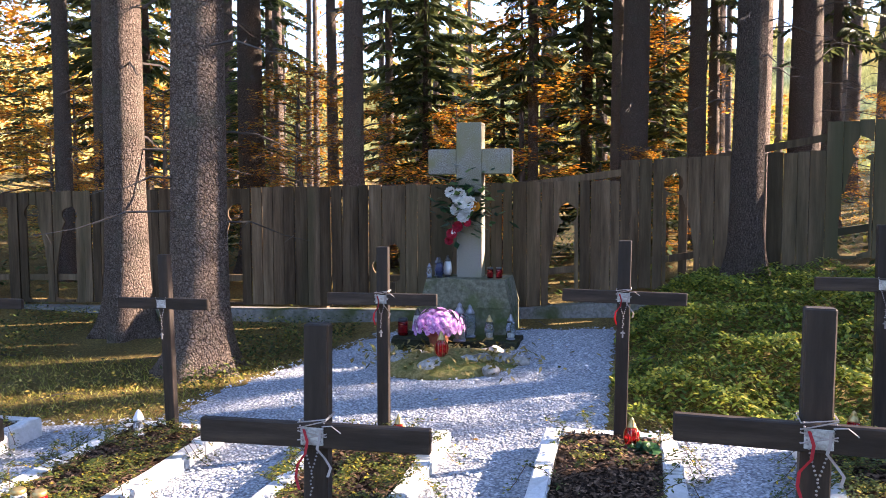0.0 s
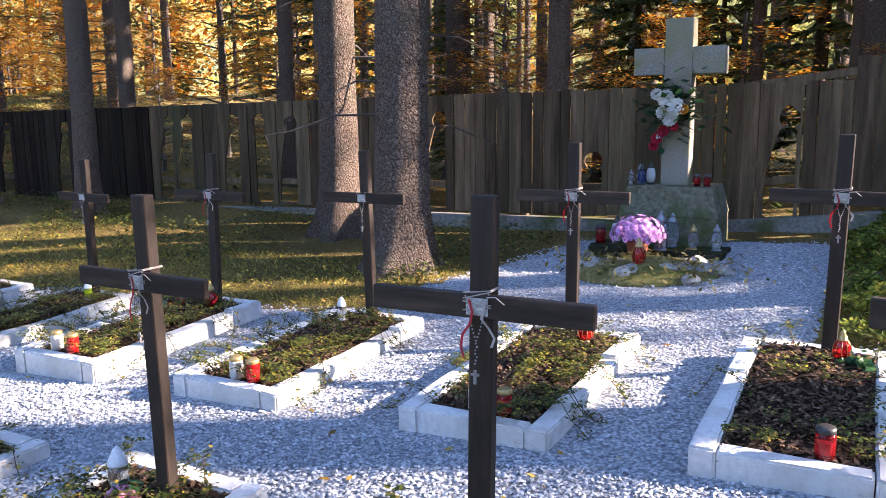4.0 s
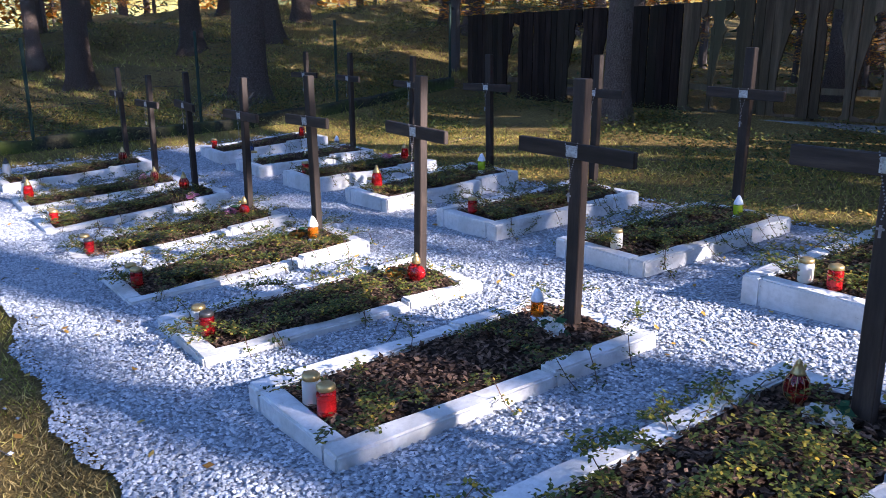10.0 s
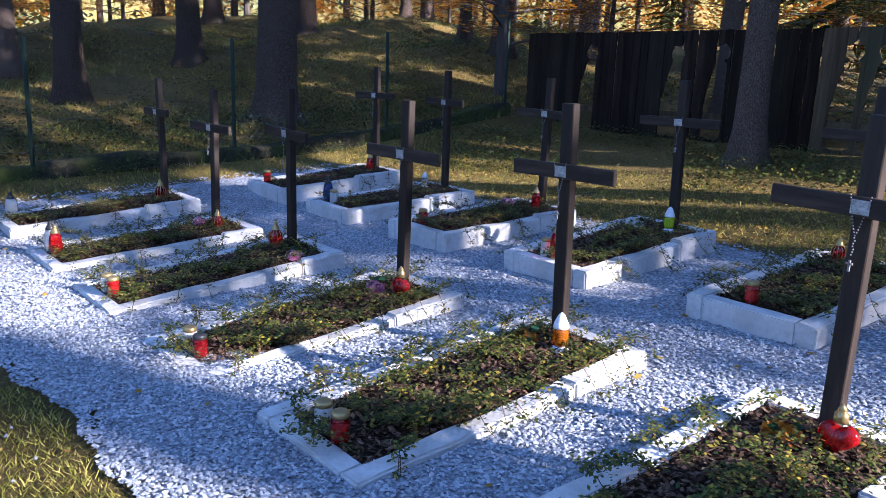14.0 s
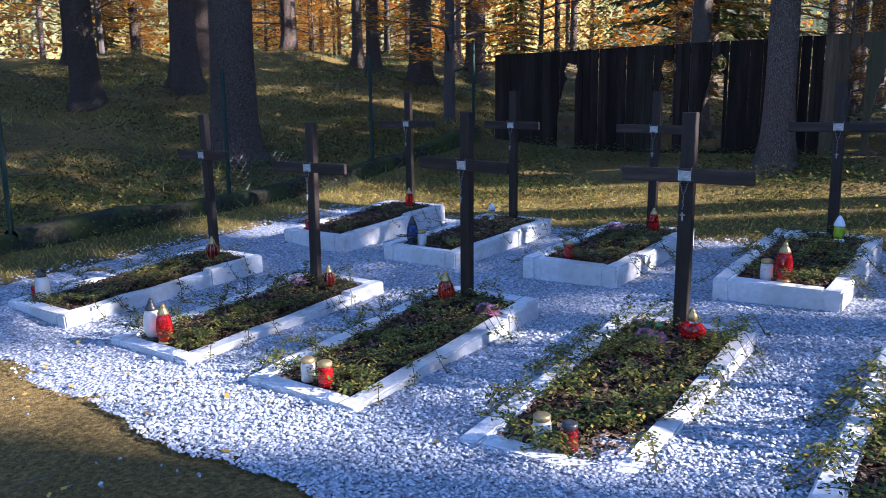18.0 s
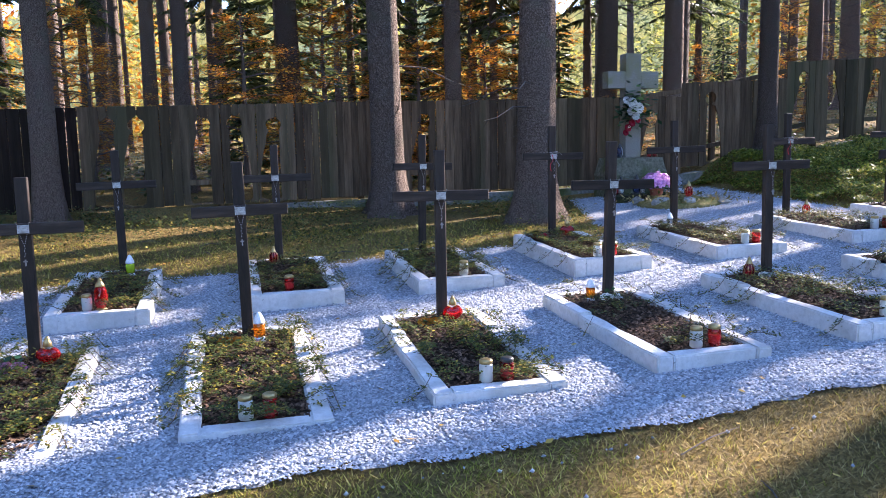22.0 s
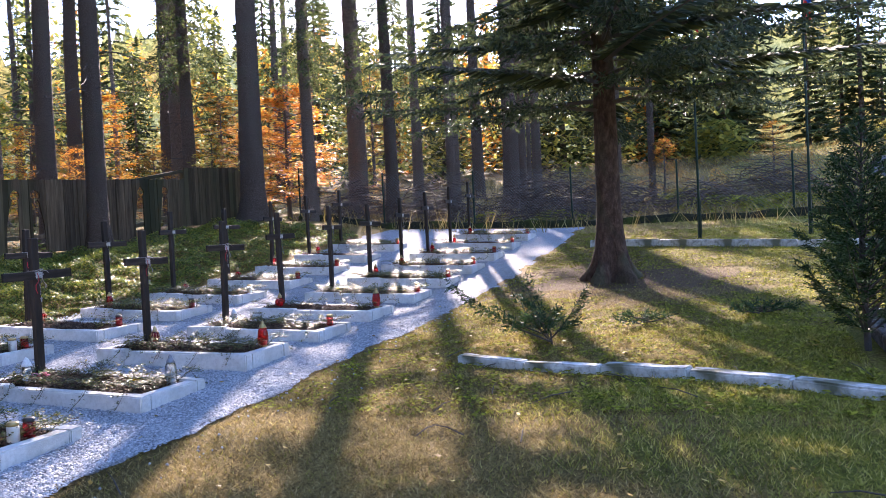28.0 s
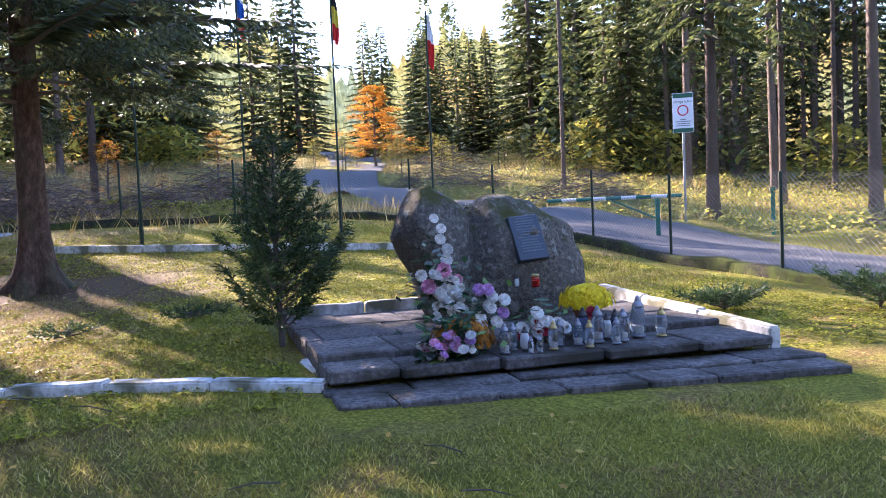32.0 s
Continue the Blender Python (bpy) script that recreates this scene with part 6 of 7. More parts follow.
HEAD = {(1, -6): "darkbarrel", (1, -5): "darkbarrel", (1, -4): "barrel", (1, -3): "heart", (1, -2): "orange", (1, -1): "heart", (1, 0): "orange", (1, 1): "darkbarrel", (1, 2): "cone", (1, 3): "darkbarrel", (1, 4): "cone", (1, 5): "heart", (1, 6): "cone", (1, 7): "tallred", (1, 8): "barrel", (1, 9): "tallred",
        (1, 10): "heart", (1, 11): "tallred", (2, -3): "tallred", (2, -2): "cone", (2, -1): "tallred", (2, 0): "green", (2, 1): "darkbarrel", (2, 2): "green", (2, 3): "heart", (2, 4): "cone", (2, 5): "barrel", (2, 6): "barrel", (2, 7): "tallred", (2, 8): "barrel", (2, 9): "heart", (2, 10): "tallred", (2, 11): "tallred", (2, 12): "barrel"}
for (row, i), g in graves.items():
    mg = g.matrix_basis
    for kind, dx in FOOT.get((row, i), []):
        p = mg @ Vector((dx, -0.70, 0.160))
        light_at(kind, p.x, p.y, p.z, 1.05)
    kind = HEAD[row, i]
    side = 0.12 if (i + row) % 3 else -0.12
    if row == 1 and i in (1, 0, -1, -2):
        side = {1: -0.14, 0: -0.12, -1: 0.10, -2: 0.07}[i]
    p = mg @ Vector((side, 0.54, 0.178))
    light_at(kind, p.x, p.y, p.z, 0.86 if kind in ("barrel", "darkbarrel") else 1.0 if kind == "heart" else 0.85)

# artificial roses and small bunches laid on some graves
for (row, i), key, dx in (((1, -1), "rust", -0.08), ((1, -2), "rust", -0.12), ((1, -3), "petalpink", -0.08), ((1, -5), "petalpink", -0.15), ((1, -4), "petalpink", 0.22), ((1, 0), "petalwhite", 0.02), ((1, 1), "petalwhite", 0.0), ((2, -1), "petalpink", -0.2), ((2, 0), "petalwhite", -0.16), ((1, 2), "petalpink", -0.05), ((2, 3), "petalred", -0.2),
                          ((2, 6), "petalgreen", 0.18), ((1, 6), "petalyellow", 0.1), ((1, 8), "petalorange", -0.1)):
    p = graves[row, i].matrix_basis @ Vector((dx, 0.50, 0.190))
    bouquet("flower_bunch", pose(p.x, p.y, p.z), "small bunch of artificial flowers laid on the grave", [(key, (-0.03, 0, 0), 0.055, (0, -0.5, 1)), (key, (0.045, -0.02, 0.005), 0.05, (0.3, -0.4, 1)), (key, (0.01, 0.04, 0.0), 0.045, (0, 0.2, 1))], (24, 0.04, 0.06))
p = graves[1, 2].matrix_basis @ Vector((0.10, -0.35, 0.155))
bouquet("flower_bunch", pose(p.x, p.y, p.z), "bunch of bright yellow artificial flowers on the grave", [("petalyellow", (0.045 * math.cos(k), 0.045 * math.sin(k * 1.7), 0.012 * (k % 3)), 0.032, (0, 0, 1)) for k in range(8)], (20, 0.04, 0.05))

# round the stone cross
for kind, x, y, dz, s in (("clear", -0.33, -0.08, 0.84 - zc, 0.8), ("blue", -0.28, -0.20, 0.84 - zc, 0.85), ("clear", -0.38, -0.22, 0.84 - zc, 0.6), ("tallwhite", -0.22, -0.10, 0.84 - zc, 0.9), ("dark", 0.23, -0.18, 0.84 - zc, 0.9), ("dark", 0.32, -0.18, 0.84 - zc, 0.9), ("clear", 0.10, -0.55, 0.07, 1.3), ("clear", 0.05, -0.78, 0.07, 1.5), ("clearb", 0.30, -0.62, 0.07, 1.0),
                          ("clear", 0.50, -0.60, 0.07, 1.0), ("blue", -0.18, -0.55, 0.07, 1.2), ("dark", -0.55, -0.60, 0.07, 1.4), ("tallwhite", -0.42, -0.52, 0.07, 1.1), ("clear", -0.05, -0.50, 0.07, 1.0)):
    light_at(kind, CX + x, CY + y, zc + dz, s)
light_at("barrel", -0.12, 7.05, gz(-0.1, 7.05) + 0.115, 1.15)

# before the boulder
TZ = 0.135
for kind, x, y, s in (("clear", -0.72, -5.03, 1.1), ("clear", -0.62, -5.15, 1.0), ("tallwhite", -0.70, -5.22, 0.9), ("clearb", -0.75, -5.45, 1.1), ("clear", -0.80, -5.30, 0.6), ("clear", -0.80, -5.22, 0.6), ("clear", -0.62, -5.58, 1.0), ("clear", -0.68, -5.72, 1.0), ("clearb", -0.80, -5.75, 1.05), ("blue", -0.55, -5.85, 1.3), ("clear", -0.66, -5.92, 1.4),
                      ("clear", -0.78, -6.02, 1.0), ("tallwhite", -0.55, -6.08, 1.0), ("clear", -0.70, -6.14, 1.25), ("clear", -0.60, -6.36, 1.6), ("clearb", -0.66, -6.55, 1.2), ("blue", -0.50, -6.20, 1.1), ("clear", -0.48, -5.48, 0.9)):
    light_at(kind, x, -5.0 + (y + 5.0) * 0.84, TZ + (0.05 if x > -0.43 else 0.0) + 0.004, s * 0.80)
light_at("red", 0.05, -5.62, 0.49, 0.9)
light_at("tallwhite", 0.10, -5.48, 0.50, 0.4)
chrysanthemum(-0.30, -5.88, 0.19, 0.19, M["petalyellow"], "round yellow chrysanthemum in a pot", n=190, size=0.034)
chrysanthemum(-0.50, -4.80, 0.15, 0.22, M["rust"], "rust-orange chrysanthemum before the boulder", False, 130, size=0.032)
W = (-1, 0, 0.4)
rg = random.Random(4)
bouquet("flower_spray", pose(-0.30, -4.72, 0.58) @ pose(0, 0, 0, 0, 0, -90), "tall spray of white and pink artificial roses before the boulder",
        [("petalwhite", (rg.gauss(0, 0.085), -0.06 - 0.05 * rg.random(), rg.gauss(-0.05, 0.12)), rg.uniform(0.030, 0.050), (rg.uniform(-0.5, 0.5), -1, rg.uniform(0.1, 0.9))) for _ in range(30)] + [("petalpink", (-0.12, -0.08, 0.02), 0.06, (0, -1, 0.3)), ("petalpink", (0.0, -0.08, 0.13), 0.06, (0, -1, 0.3)), ("petalpink", (0.10, -0.08, 0.06), 0.04, (0, -1, 0.3))] +
        [("petalwhite", (0.03 - 0.02 * k + 0.03 * (k % 2), -0.05, 0.20 + 0.075 * k), 0.05 - 0.003 * k, (0, -1, 0.4)) for k in range(5)], (260, 0.13, 0.08), "flowers")
bouquet("flower_cushion", pose(-0.72, -4.62, 0.21) @ pose(0, 0, 0, 0, 0, -90), "low arrangement of pink and mauve artificial flowers on the step",
        [(("petalmauve", "petalpink", "petalwhite")[k % 3], (rg.gauss(0, 0.10), rg.gauss(-0.04, 0.06), rg.gauss(0.03, 0.035)), rg.uniform(0.028, 0.046), (rg.uniform(-0.5, 0.5), -0.8, 1)) for k in range(30)], (420, 0.13, 0.08), "flowers")
bouquet("flower_bunch", pose(-0.45, -4.98, 0.40) @ pose(0, 0, 0, 0, 0, -90), "white and mauve artificial flowers in a clay pot",
        [(("petalwhite", "petalmauve", "petalwhite")[k % 3], (rg.gauss(0, 0.06), -0.04, rg.gauss(0.0, 0.07)), 0.05, (0, -1, 0.5)) for k in range(10)], (60, 0.08, 0.08), "flowers")
bouquet("flower_bunch", pose(-0.50, -5.42, 0.26) @ pose(0, 0, 0, 0, 0, -90), "bunch of white lilies and dark red flowers with fir sprigs",
        [(("petalwhite", "petalred", "petalwhite")[k % 3], (rg.gauss(0, 0.13), -0.04, rg.gauss(0.03, 0.04)), 0.055, (0, -1, 0.7)) for k in range(12)], (120, 0.12, 0.08), "flowers")

# ---- road, barrier, sign and flagpoles beyond the memorial ----
ROAD = [(-30, -13.2), (-8, -12.8), (2.0, -12.6), (6.5, -12.4), (11, -12.2), (16, -11.6), (21, -10.4), (26, -9.4), (31, -9.6), (37, -11.6), (44, -13.6), (56, -15.5), (80, -18)]
rx, ry = [], []
for (xa, ya), (xb, yb) in zip(ROAD, ROAD[1:]):
    n = max(2, int(math.hypot(xb - xa, yb - ya) / 0.8))
    for k in range(n):
        rx.append(xa + (xb - xa) * k / n)
        ry.append(ya + (yb - ya) * k / n)
rx, ry = np.array(rx), np.array(ry)
ker = np.ones(9) / 9
ry[4:-4] = np.convolve(ry, ker, "valid")
rx[4:-4] = np.convolve(rx, ker, "valid")
tx, ty = np.gradient(rx), np.gradient(ry)
tn = np.hypot(tx, ty)
tx, ty = tx / tn, ty / tn
offs = np.linspace(-1.75, 1.75, 9)
vs = []
for i in range(len(rx)):
    for o in offs:
        x, y = rx[i] - ty[i] * o, ry[i] + tx[i] * o
        vs.append((x, y, max(gz(x, y), gz(rx[i], ry[i])) + 0.03 - 0.02 * (o / 1.75) ** 2))
i = (np.arange(len(rx) - 1)[:, None] * 9 + np.arange(8)[None, :]).ravel()
road = raw("road", np.array(vs), np.stack([i, i + 9, i + 10, i + 1], 1), M["asphalt"])
tagged(road, "narrow grey asphalt forest road", "road", kind="structure")

M["bargreen"] = plain("green painted steel", (0.02, 0.14, 0.11), 0.45, 0.2)
M["barwhite"] = plain("white painted steel", (0.70, 0.72, 0.72), 0.45, 0.1)
bx, by = 9.2, -11.6
bar = empty("barrier", pose(bx, by, gz(bx, by), 0, 0, 60), "green and white striped steel road barrier, closed", "barrier")
bh = 1.27 - gz(bx, by)
for k in range(9):
    bm = bmesh.new()
    tube(bm, [(-1.4 + 0.31 * k, 0, bh), (-1.4 + 0.31 * k + 0.309, 0, bh)], [0.04, 0.04], 10)
    part("boom", bm, M["barwhite" if k % 2 else "bargreen"], bar)
bm = bmesh.new()
box(bm, -0.95, -0.85, -0.05, 0.05, -0.3, bh - 0.042, 0.01)
part("post", bm, M["bargreen"], bar)
bm = bmesh.new()
tube(bm, [(-0.85, 0, bh - 0.45), (0.05, 0, bh - 0.035)], [0.022, 0.022], 8)
part("strut", bm, M["bargreen"], bar)
bm = bmesh.new()
x, y = 10.4, -16.7
bx2 = empty("barrier_rest", pose(x, y, gz(x, y), 0, 0, -40), "green steel post with a cross bar, rest of the barrier", "post")
box(bm, -0.05, 0.05, -0.05, 0.05, -0.3, 1.1, 0.006)
part("post", bm, M["bargreen"], bx2)
bm = bmesh.new()
box(bm, -0.24, 0.24, -0.06, 0.06, 1.101, 1.19, 0.006)
part("cross_bar", bm, M["bargreen"], bx2)

# forest road sign
x, y = 11.4, -14.9
sign = empty("road_sign", pose(x, y, gz(x, y) - 0.2, 0, 0, -122), "white forest road sign with green bands on a grey pole", "sign")
M["signwhite"] = plain("white sign plate", (0.72, 0.74, 0.78), 0.4)
M["signgreen"] = plain("green sign band", (0.01, 0.10, 0.06), 0.4)
M["signred"] = plain("red sign ring", (0.55, 0.02, 0.05), 0.4)
M["pole"] = plain("grey steel pole", (0.25, 0.26, 0.27), 0.5, 0.5)
bm = bmesh.new()
lathe(bm, [(0.03, -0.4), (0.03, 3.4)], 10)
part("pole", bm, M["pole"], sign)
bm = bmesh.new()
box(bm, -0.25, 0.25, -0.05, -0.035, 2.42, 3.4, 0.004)
plate = part("plate", bm, M["signwhite"], sign)
for z0, z1 in ((3.28, 3.39), (2.43, 2.53)):
    bm = bmesh.new()
    box(bm, -0.24, 0.24, -0.055, -0.051, z0, z1)
    part("band", bm, M["signgreen"], plate)
bm = bmesh.new()
for k in range(28):
    a, b = 2 * math.pi * k / 28, 2 * math.pi * (k + 1) / 28
    q = [bm.verts.new((r * math.cos(t), -0.0525, 2.97 + r * math.sin(t))) for r, t in ((0.135, a), (0.135, b), (0.105, b), (0.105, a))]
    bm.faces.new(q)
part("ring", bm, M["signred"], plate)
for k in range(4):
    bm = bmesh.new()
    w = (0.07, 0.19, 0.16, 0.17)[k]
    box(bm, -w, w, -0.055, -0.051, 2.735 - 0.05 * k, 2.755 - 0.05 * k)
    part("line_of_text", bm, M["pole"], plate)
cu = bpy.data.curves.new("lettering", "FONT")
cu.body, cu.size, cu.align_x, cu.extrude = "Droga leśna", 0.088, "CENTER", 0.0015
cu.materials.append(M["blacklid"])
tx_ob = new("lettering", cu)
dg = bpy.context.evaluated_depsgraph_get()
me = bpy.data.meshes.new_from_object(tx_ob.evaluated_get(dg))
bpy.data.objects.remove(tx_ob)
lt = new("lettering", me)
lt.parent = plate
lt.matrix_basis = pose(0, -0.0535, 3.16, 90, 0, 0)

# flagpoles
M["fblack"], M["fyellow"], M["fred"], M["fwhite"], M["fblue"] = (plain("black cloth", (0.02, 0.02, 0.02), 0.8), plain("yellow cloth", (0.60, 0.48, 0.06), 0.8), plain("red cloth", (0.55, 0.03, 0.03), 0.8), plain("white cloth", (0.72, 0.72, 0.72), 0.8), plain("blue cloth", (0.02, 0.12, 0.45), 0.8))
for y, cols, top in ((-2.19, ("fwhite", "fred"), 5.1), (-4.12, ("fwhite", "fblue", "fred"), 5.0), (-5.94, ("fblack", "fyellow", "fred"), 4.95), (-7.9, ("fwhite", "fred"), 4.55)):
    x = 10.07
    z = gz(x, y)
    fp = empty("flagpole", pose(x, y, z), "slim dark flagpole with a limp hanging flag", "flagpole", "flagpoles")
    bm = bmesh.new()
    tube(bm, [(0, 0, -0.3), (0, 0, top)], [0.025, 0.018], 8)
    part("pole", bm, M["steel"], fp)
    for s in (-1, 1):
        bm = bmesh.new()
        box(bm, -0.03, 0.03, s * 0.032 - 0.006, s * 0.032 + 0.006, -0.3, 0.72, 0.003)
        part("holder", bm, M["steel"], fp)
    n = len(cols)
    L = 1.05
    for k, c in enumerate(cols):
        vs, fs = [], []
        for r in range(7):
            zz = top - 0.05 - L * (k + r / 6) / n
            u = (k + r / 6) / n
            for q in range(7):
                w = q / 6
                fold = 0.05 * math.sin(w * 9 + u * 3)
                vs.append((fold, -w * (0.06 + 0.17 * u * (1.2 - u)), zz - 0.12 * w))
        for r in range(6):
            for q in range(6):
                b = r * 7 + q
                fs.append((b, b + 1, b + 8, b + 7))
        o = obj("flag_stripe", vs, fs, M[c], fp, smooth=True)
        o.location = (0, -0.022, 0)

# ---- bushes on the lawn ----
M["yew"] = leafmat("dark yew needles", [(0.0, (0.016, 0.036, 0.012)), (0.6, (0.040, 0.080, 0.026)), (1.0, (0.10, 0.15, 0.05))], 0.55, 0.3)


def bush(name, x, y, h, w, label, boughs, rise, frond, seed=1, lean=(0, 0), spread_z=0.75, stem=0.028):
    """An airy evergreen: rising boughs off one stem, each with feathery side fronds of short needles."""
    rg = random.Random(seed)
    e = empty(name, pose(x, y, gz(x, y)), label, "bush")
    bm = bmesh.new()
    tube(bm, [(0, 0, -0.1), (0.015, 0.02, h * 0.4), (lean[0] * 0.4, lean[1] * 0.4, h * 0.85)], [stem, stem * 0.7, 0.006], 8)
    part("stem", bm, M["twig"], e)
    bm = bmesh.new()
    quads = []

    def needles(p, q, n, l):
        d = q - p
        for k in range(n):
            c = p + d * ((k + rg.random()) / n)
            o = (d.normalized() * 0.9 + Vector((rg.gauss(0, 0.55), rg.gauss(0, 0.55), rg.gauss(0, 0.45)))).normalized()
            u = o.cross(Vector((rg.gauss(0, 1), rg.gauss(0, 1), rg.gauss(0, 1)))).normalized() * l * 0.085
            ll = l * rg.uniform(0.6, 1.25)
            quads.append((c, c + o * ll * 0.5 + u, c + o * ll, c + o * ll * 0.5 - u))

    for k in range(boughs):
        t = (k + 0.5) / boughs
        z = h * (0.04 + spread_z * t)
        r = w * (1 - t) ** 0.9 * rg.uniform(0.45, 1.2) + 0.07
        a = k * 2.399 + rg.uniform(-0.4, 0.4)
        p0 = Vector((lean[0] * 0.4 * t, lean[1] * 0.4 * t, z))
        dr = Vector((math.cos(a), math.sin(a), 0))
        pts = [p0 + dr * r * s + Vector((lean[0] * s * r, lean[1] * s * r, r * rise * (0.55 * s + 0.45 * s * s))) for s in (0, 0.35, 0.7, 1.0)]
        tube(bm, pts, [0.009, 0.007, 0.004, 0.0015], 4)
        nf = max(4, int(r * frond))
        for q in range(nf):
            s = 0.22 + 0.78 * (q + rg.random()) / nf
            i = min(int(s * 3), 2)
            b0 = pts[i].lerp(pts[i + 1], s * 3 - i)
            side = dr.cross(Vector((0, 0, 1))) * rg.choice((-1, 1))
            l = (0.10 + 0.16 * (1 - s)) * rg.uniform(0.6, 1.2) * min(1, 0.4 + r)
            b1 = b0 + (dr * 0.7 + side * rg.uniform(0.3, 0.9) + Vector((0, 0, rg.uniform(0.0, 0.75)))).normalized() * l
            needles(b0, b1, max(5, int(l * 160)), 0.055)
        needles(pts[2], pts[3] + (pts[3] - pts[2]) * 0.4, 8, 0.05)
    part("twig", bm, M["twig"], e)["kind"] = "stuff"
    petals("foliage", quads, M["yew"], e)["kind"] = "stuff"
    return e


bush("yew_bush", 0.88, -3.70, 1.86, 0.50, "airy dark green yew bush beside the terrace", 78, 1.05, 56, 5, (0.03, 0.0), 0.86)
bush("juniper", 1.4, -1.15, 0.30, 0.62, "sparse leaning yew seedling on the lawn", 11, 0.85, 44, 6, (0.0, 0.35), 0.5, 0.012)
bush("juniper", 2.2, -1.9, 0.12, 0.34, "small low juniper on the moss", 9, 0.25, 30, 7, (0, 0), 0.7, 0.01)
bush("juniper", 2.6, -3.0, 0.10, 0.34, "small flat juniper on the moss", 8, 0.2, 30, 17, (0, 0), 0.7, 0.01)
bush("juniper", 0.9, -8.05, 0.22, 0.42, "low dark juniper beside the terrace", 26, 0.35, 34, 8, (0, 0), 0.7, 0.015)
bush("juniper", 0.4, -9.5, 0.40, 0.62, "spreading juniper at the edge of the lawn", 24, 0.5, 30, 9, (0, 0), 0.7, 0.015)

# heaps of brushwood behind the fences
M["brush"] = surface("dead brushwood", (0.05, 0.035, 0.03), (0.12, 0.085, 0.07), (0.22, 0.17, 0.14), 20, 0.9, 0.3, 0.005, vary="island", spread=0.5)


def brush_heap(x, y, w, h, n, seed):
    rg = random.Random(seed)
    bm = bmesh.new()
    for k in range(n):
        a, r = rg.uniform(0, 6.28), w * math.sqrt(rg.random())
        px, py = r * math.cos(a), r * math.sin(a) * 0.7
        pz = h * (1 - (r / w) ** 2) * rg.random()
        b, l = rg.uniform(0, 6.28), rg.uniform(0.5, 1.5)
        d = Vector((math.cos(b), math.sin(b), rg.uniform(-0.35, 0.45))) * l
        p = Vector((px, py, pz + 0.05))
        tube(bm, [p - d * 0.5, p + Vector((0, 0, 0.04)), p + d * 0.5], [0.014, 0.010, 0.003], 3)
    o = part("brush_heap", bm, M["brush"])
    o.matrix_basis = pose(x, y, gz(x, y))
    return tagged(o, "heap of cut brown brushwood", "brushwood", kind="stuff")


brush_heap(15.8, 5.2, 2.0, 1.5, 420, 1)
brush_heap(16.2, 2.2, 2.4, 1.4, 420, 2)
brush_heap(26.5, -13.6, 3.2, 2.0, 500, 3)
brush_heap(17.5, -15.2, 2.2, 1.0, 260, 4)
brush_heap(17.0, -2.2, 1.6, 0.7, 200, 5)
brush_heap(15.3, 7.7, 1.7, 1.2, 320, 6)
brush_heap(16.6, 0.2, 2.3, 1.0, 420, 7)
brush_heap(19.0, -3.9, 2.2, 1.1, 340, 8)
brush_heap(19.5, 2.6, 2.6, 1.5, 420, 9)

# ---- stones, blades and leaves ----
def stones(n, fx, fy, size, seed):
    """Small crushed stones: squashed octahedra, each turned its own way."""
    r = np.random.RandomState(seed)
    x, y = fx(r, n), fy(r, n)
    ok = np.array([in_gravel(a, b) for a, b in zip(x, y)])
    for row, xs in ((1, R1X), (2, R2X)):
        for i, cx in xs.items():
            ok &= ~((np.abs(x - GX.get((row, i), cx - 0.05)) < GW / 2 + 0.01) & (np.abs(y - GY[row]) < GL * GS[row] / 2 + 0.01))
    x, y = x[ok], y[ok]
    n = len(x)
    c = np.stack([x, y, land(x, y) + 0.016 + r.rand(n) * 0.008], 1)
    o = np.array([(1, 0, 0), (0, 1, 0), (-1, 0, 0), (0, -1, 0), (0.1, 0, 1), (0, 0.1, -1)], float)
    s = size * (0.6 + 0.9 * r.rand(n, 1, 1)) * np.stack([1 + 0.5 * r.rand(n), 0.7 + 0.5 * r.rand(n), 0.5 + 0.3 * r.rand(n)], 1)[:, None, :]
    v = o[None] * s + (r.rand(n, 6, 3) - 0.5) * size * 0.5
    a = r.rand(n) * 6.28
    ca, sa = np.cos(a)[:, None], np.sin(a)[:, None]
    vx, vy = v[:, :, 0] * ca - v[:, :, 1] * sa, v[:, :, 0] * sa + v[:, :, 1] * ca
    t = (r.rand(n, 1) - 0.5) * 1.2
    vz = v[:, :, 2] + vx * t
    v = np.stack([vx, vy, vz], 2) + c[:, None, :]
    tri = np.array([(0, 1, 4), (1, 2, 4), (2, 3, 4), (3, 0, 4)])
    f = (np.arange(n)[:, None, None] * 6 + tri[None]).reshape(-1, 3)
    return v.reshape(-1, 3), f


m, nt, bs, co = start("white crushed stone", 0.85, coord="World")
col = ramp(nt, rnd(nt, "island"), [(0.0, (0.19, 0.215, 0.245)), (0.4, (0.365, 0.395, 0.425)), (0.8, (0.50, 0.53, 0.56)), (1.0, (0.62, 0.64, 0.66))])
col = mixc(nt, 1.0, col, ramp(nt, tex(nt, co, 150, 3, 0.6), [(0.3, (0.85, 0.85, 0.86)), (0.7, (1, 1, 1))]), "MULTIPLY")
nt.links.new(col, bs.inputs["Base Color"])
M["stones"] = m
v, f = stones(185000, lambda r, n: r.uniform(-9.5, 2.2, n), lambda r, n: 0.5 + 3.2 * r.rand(n) ** 1.3, 0.0068, 3)
tagged(raw("gravel_stones", v, f, M["stones"]), "loose white crushed stones on the path", "gravel", kind="stuff")
v, f = stones(90000, lambda r, n: r.uniform(-12.2, 4.5, n), lambda r, n: r.uniform(0.5, 8.9, n), 0.0088, 4)
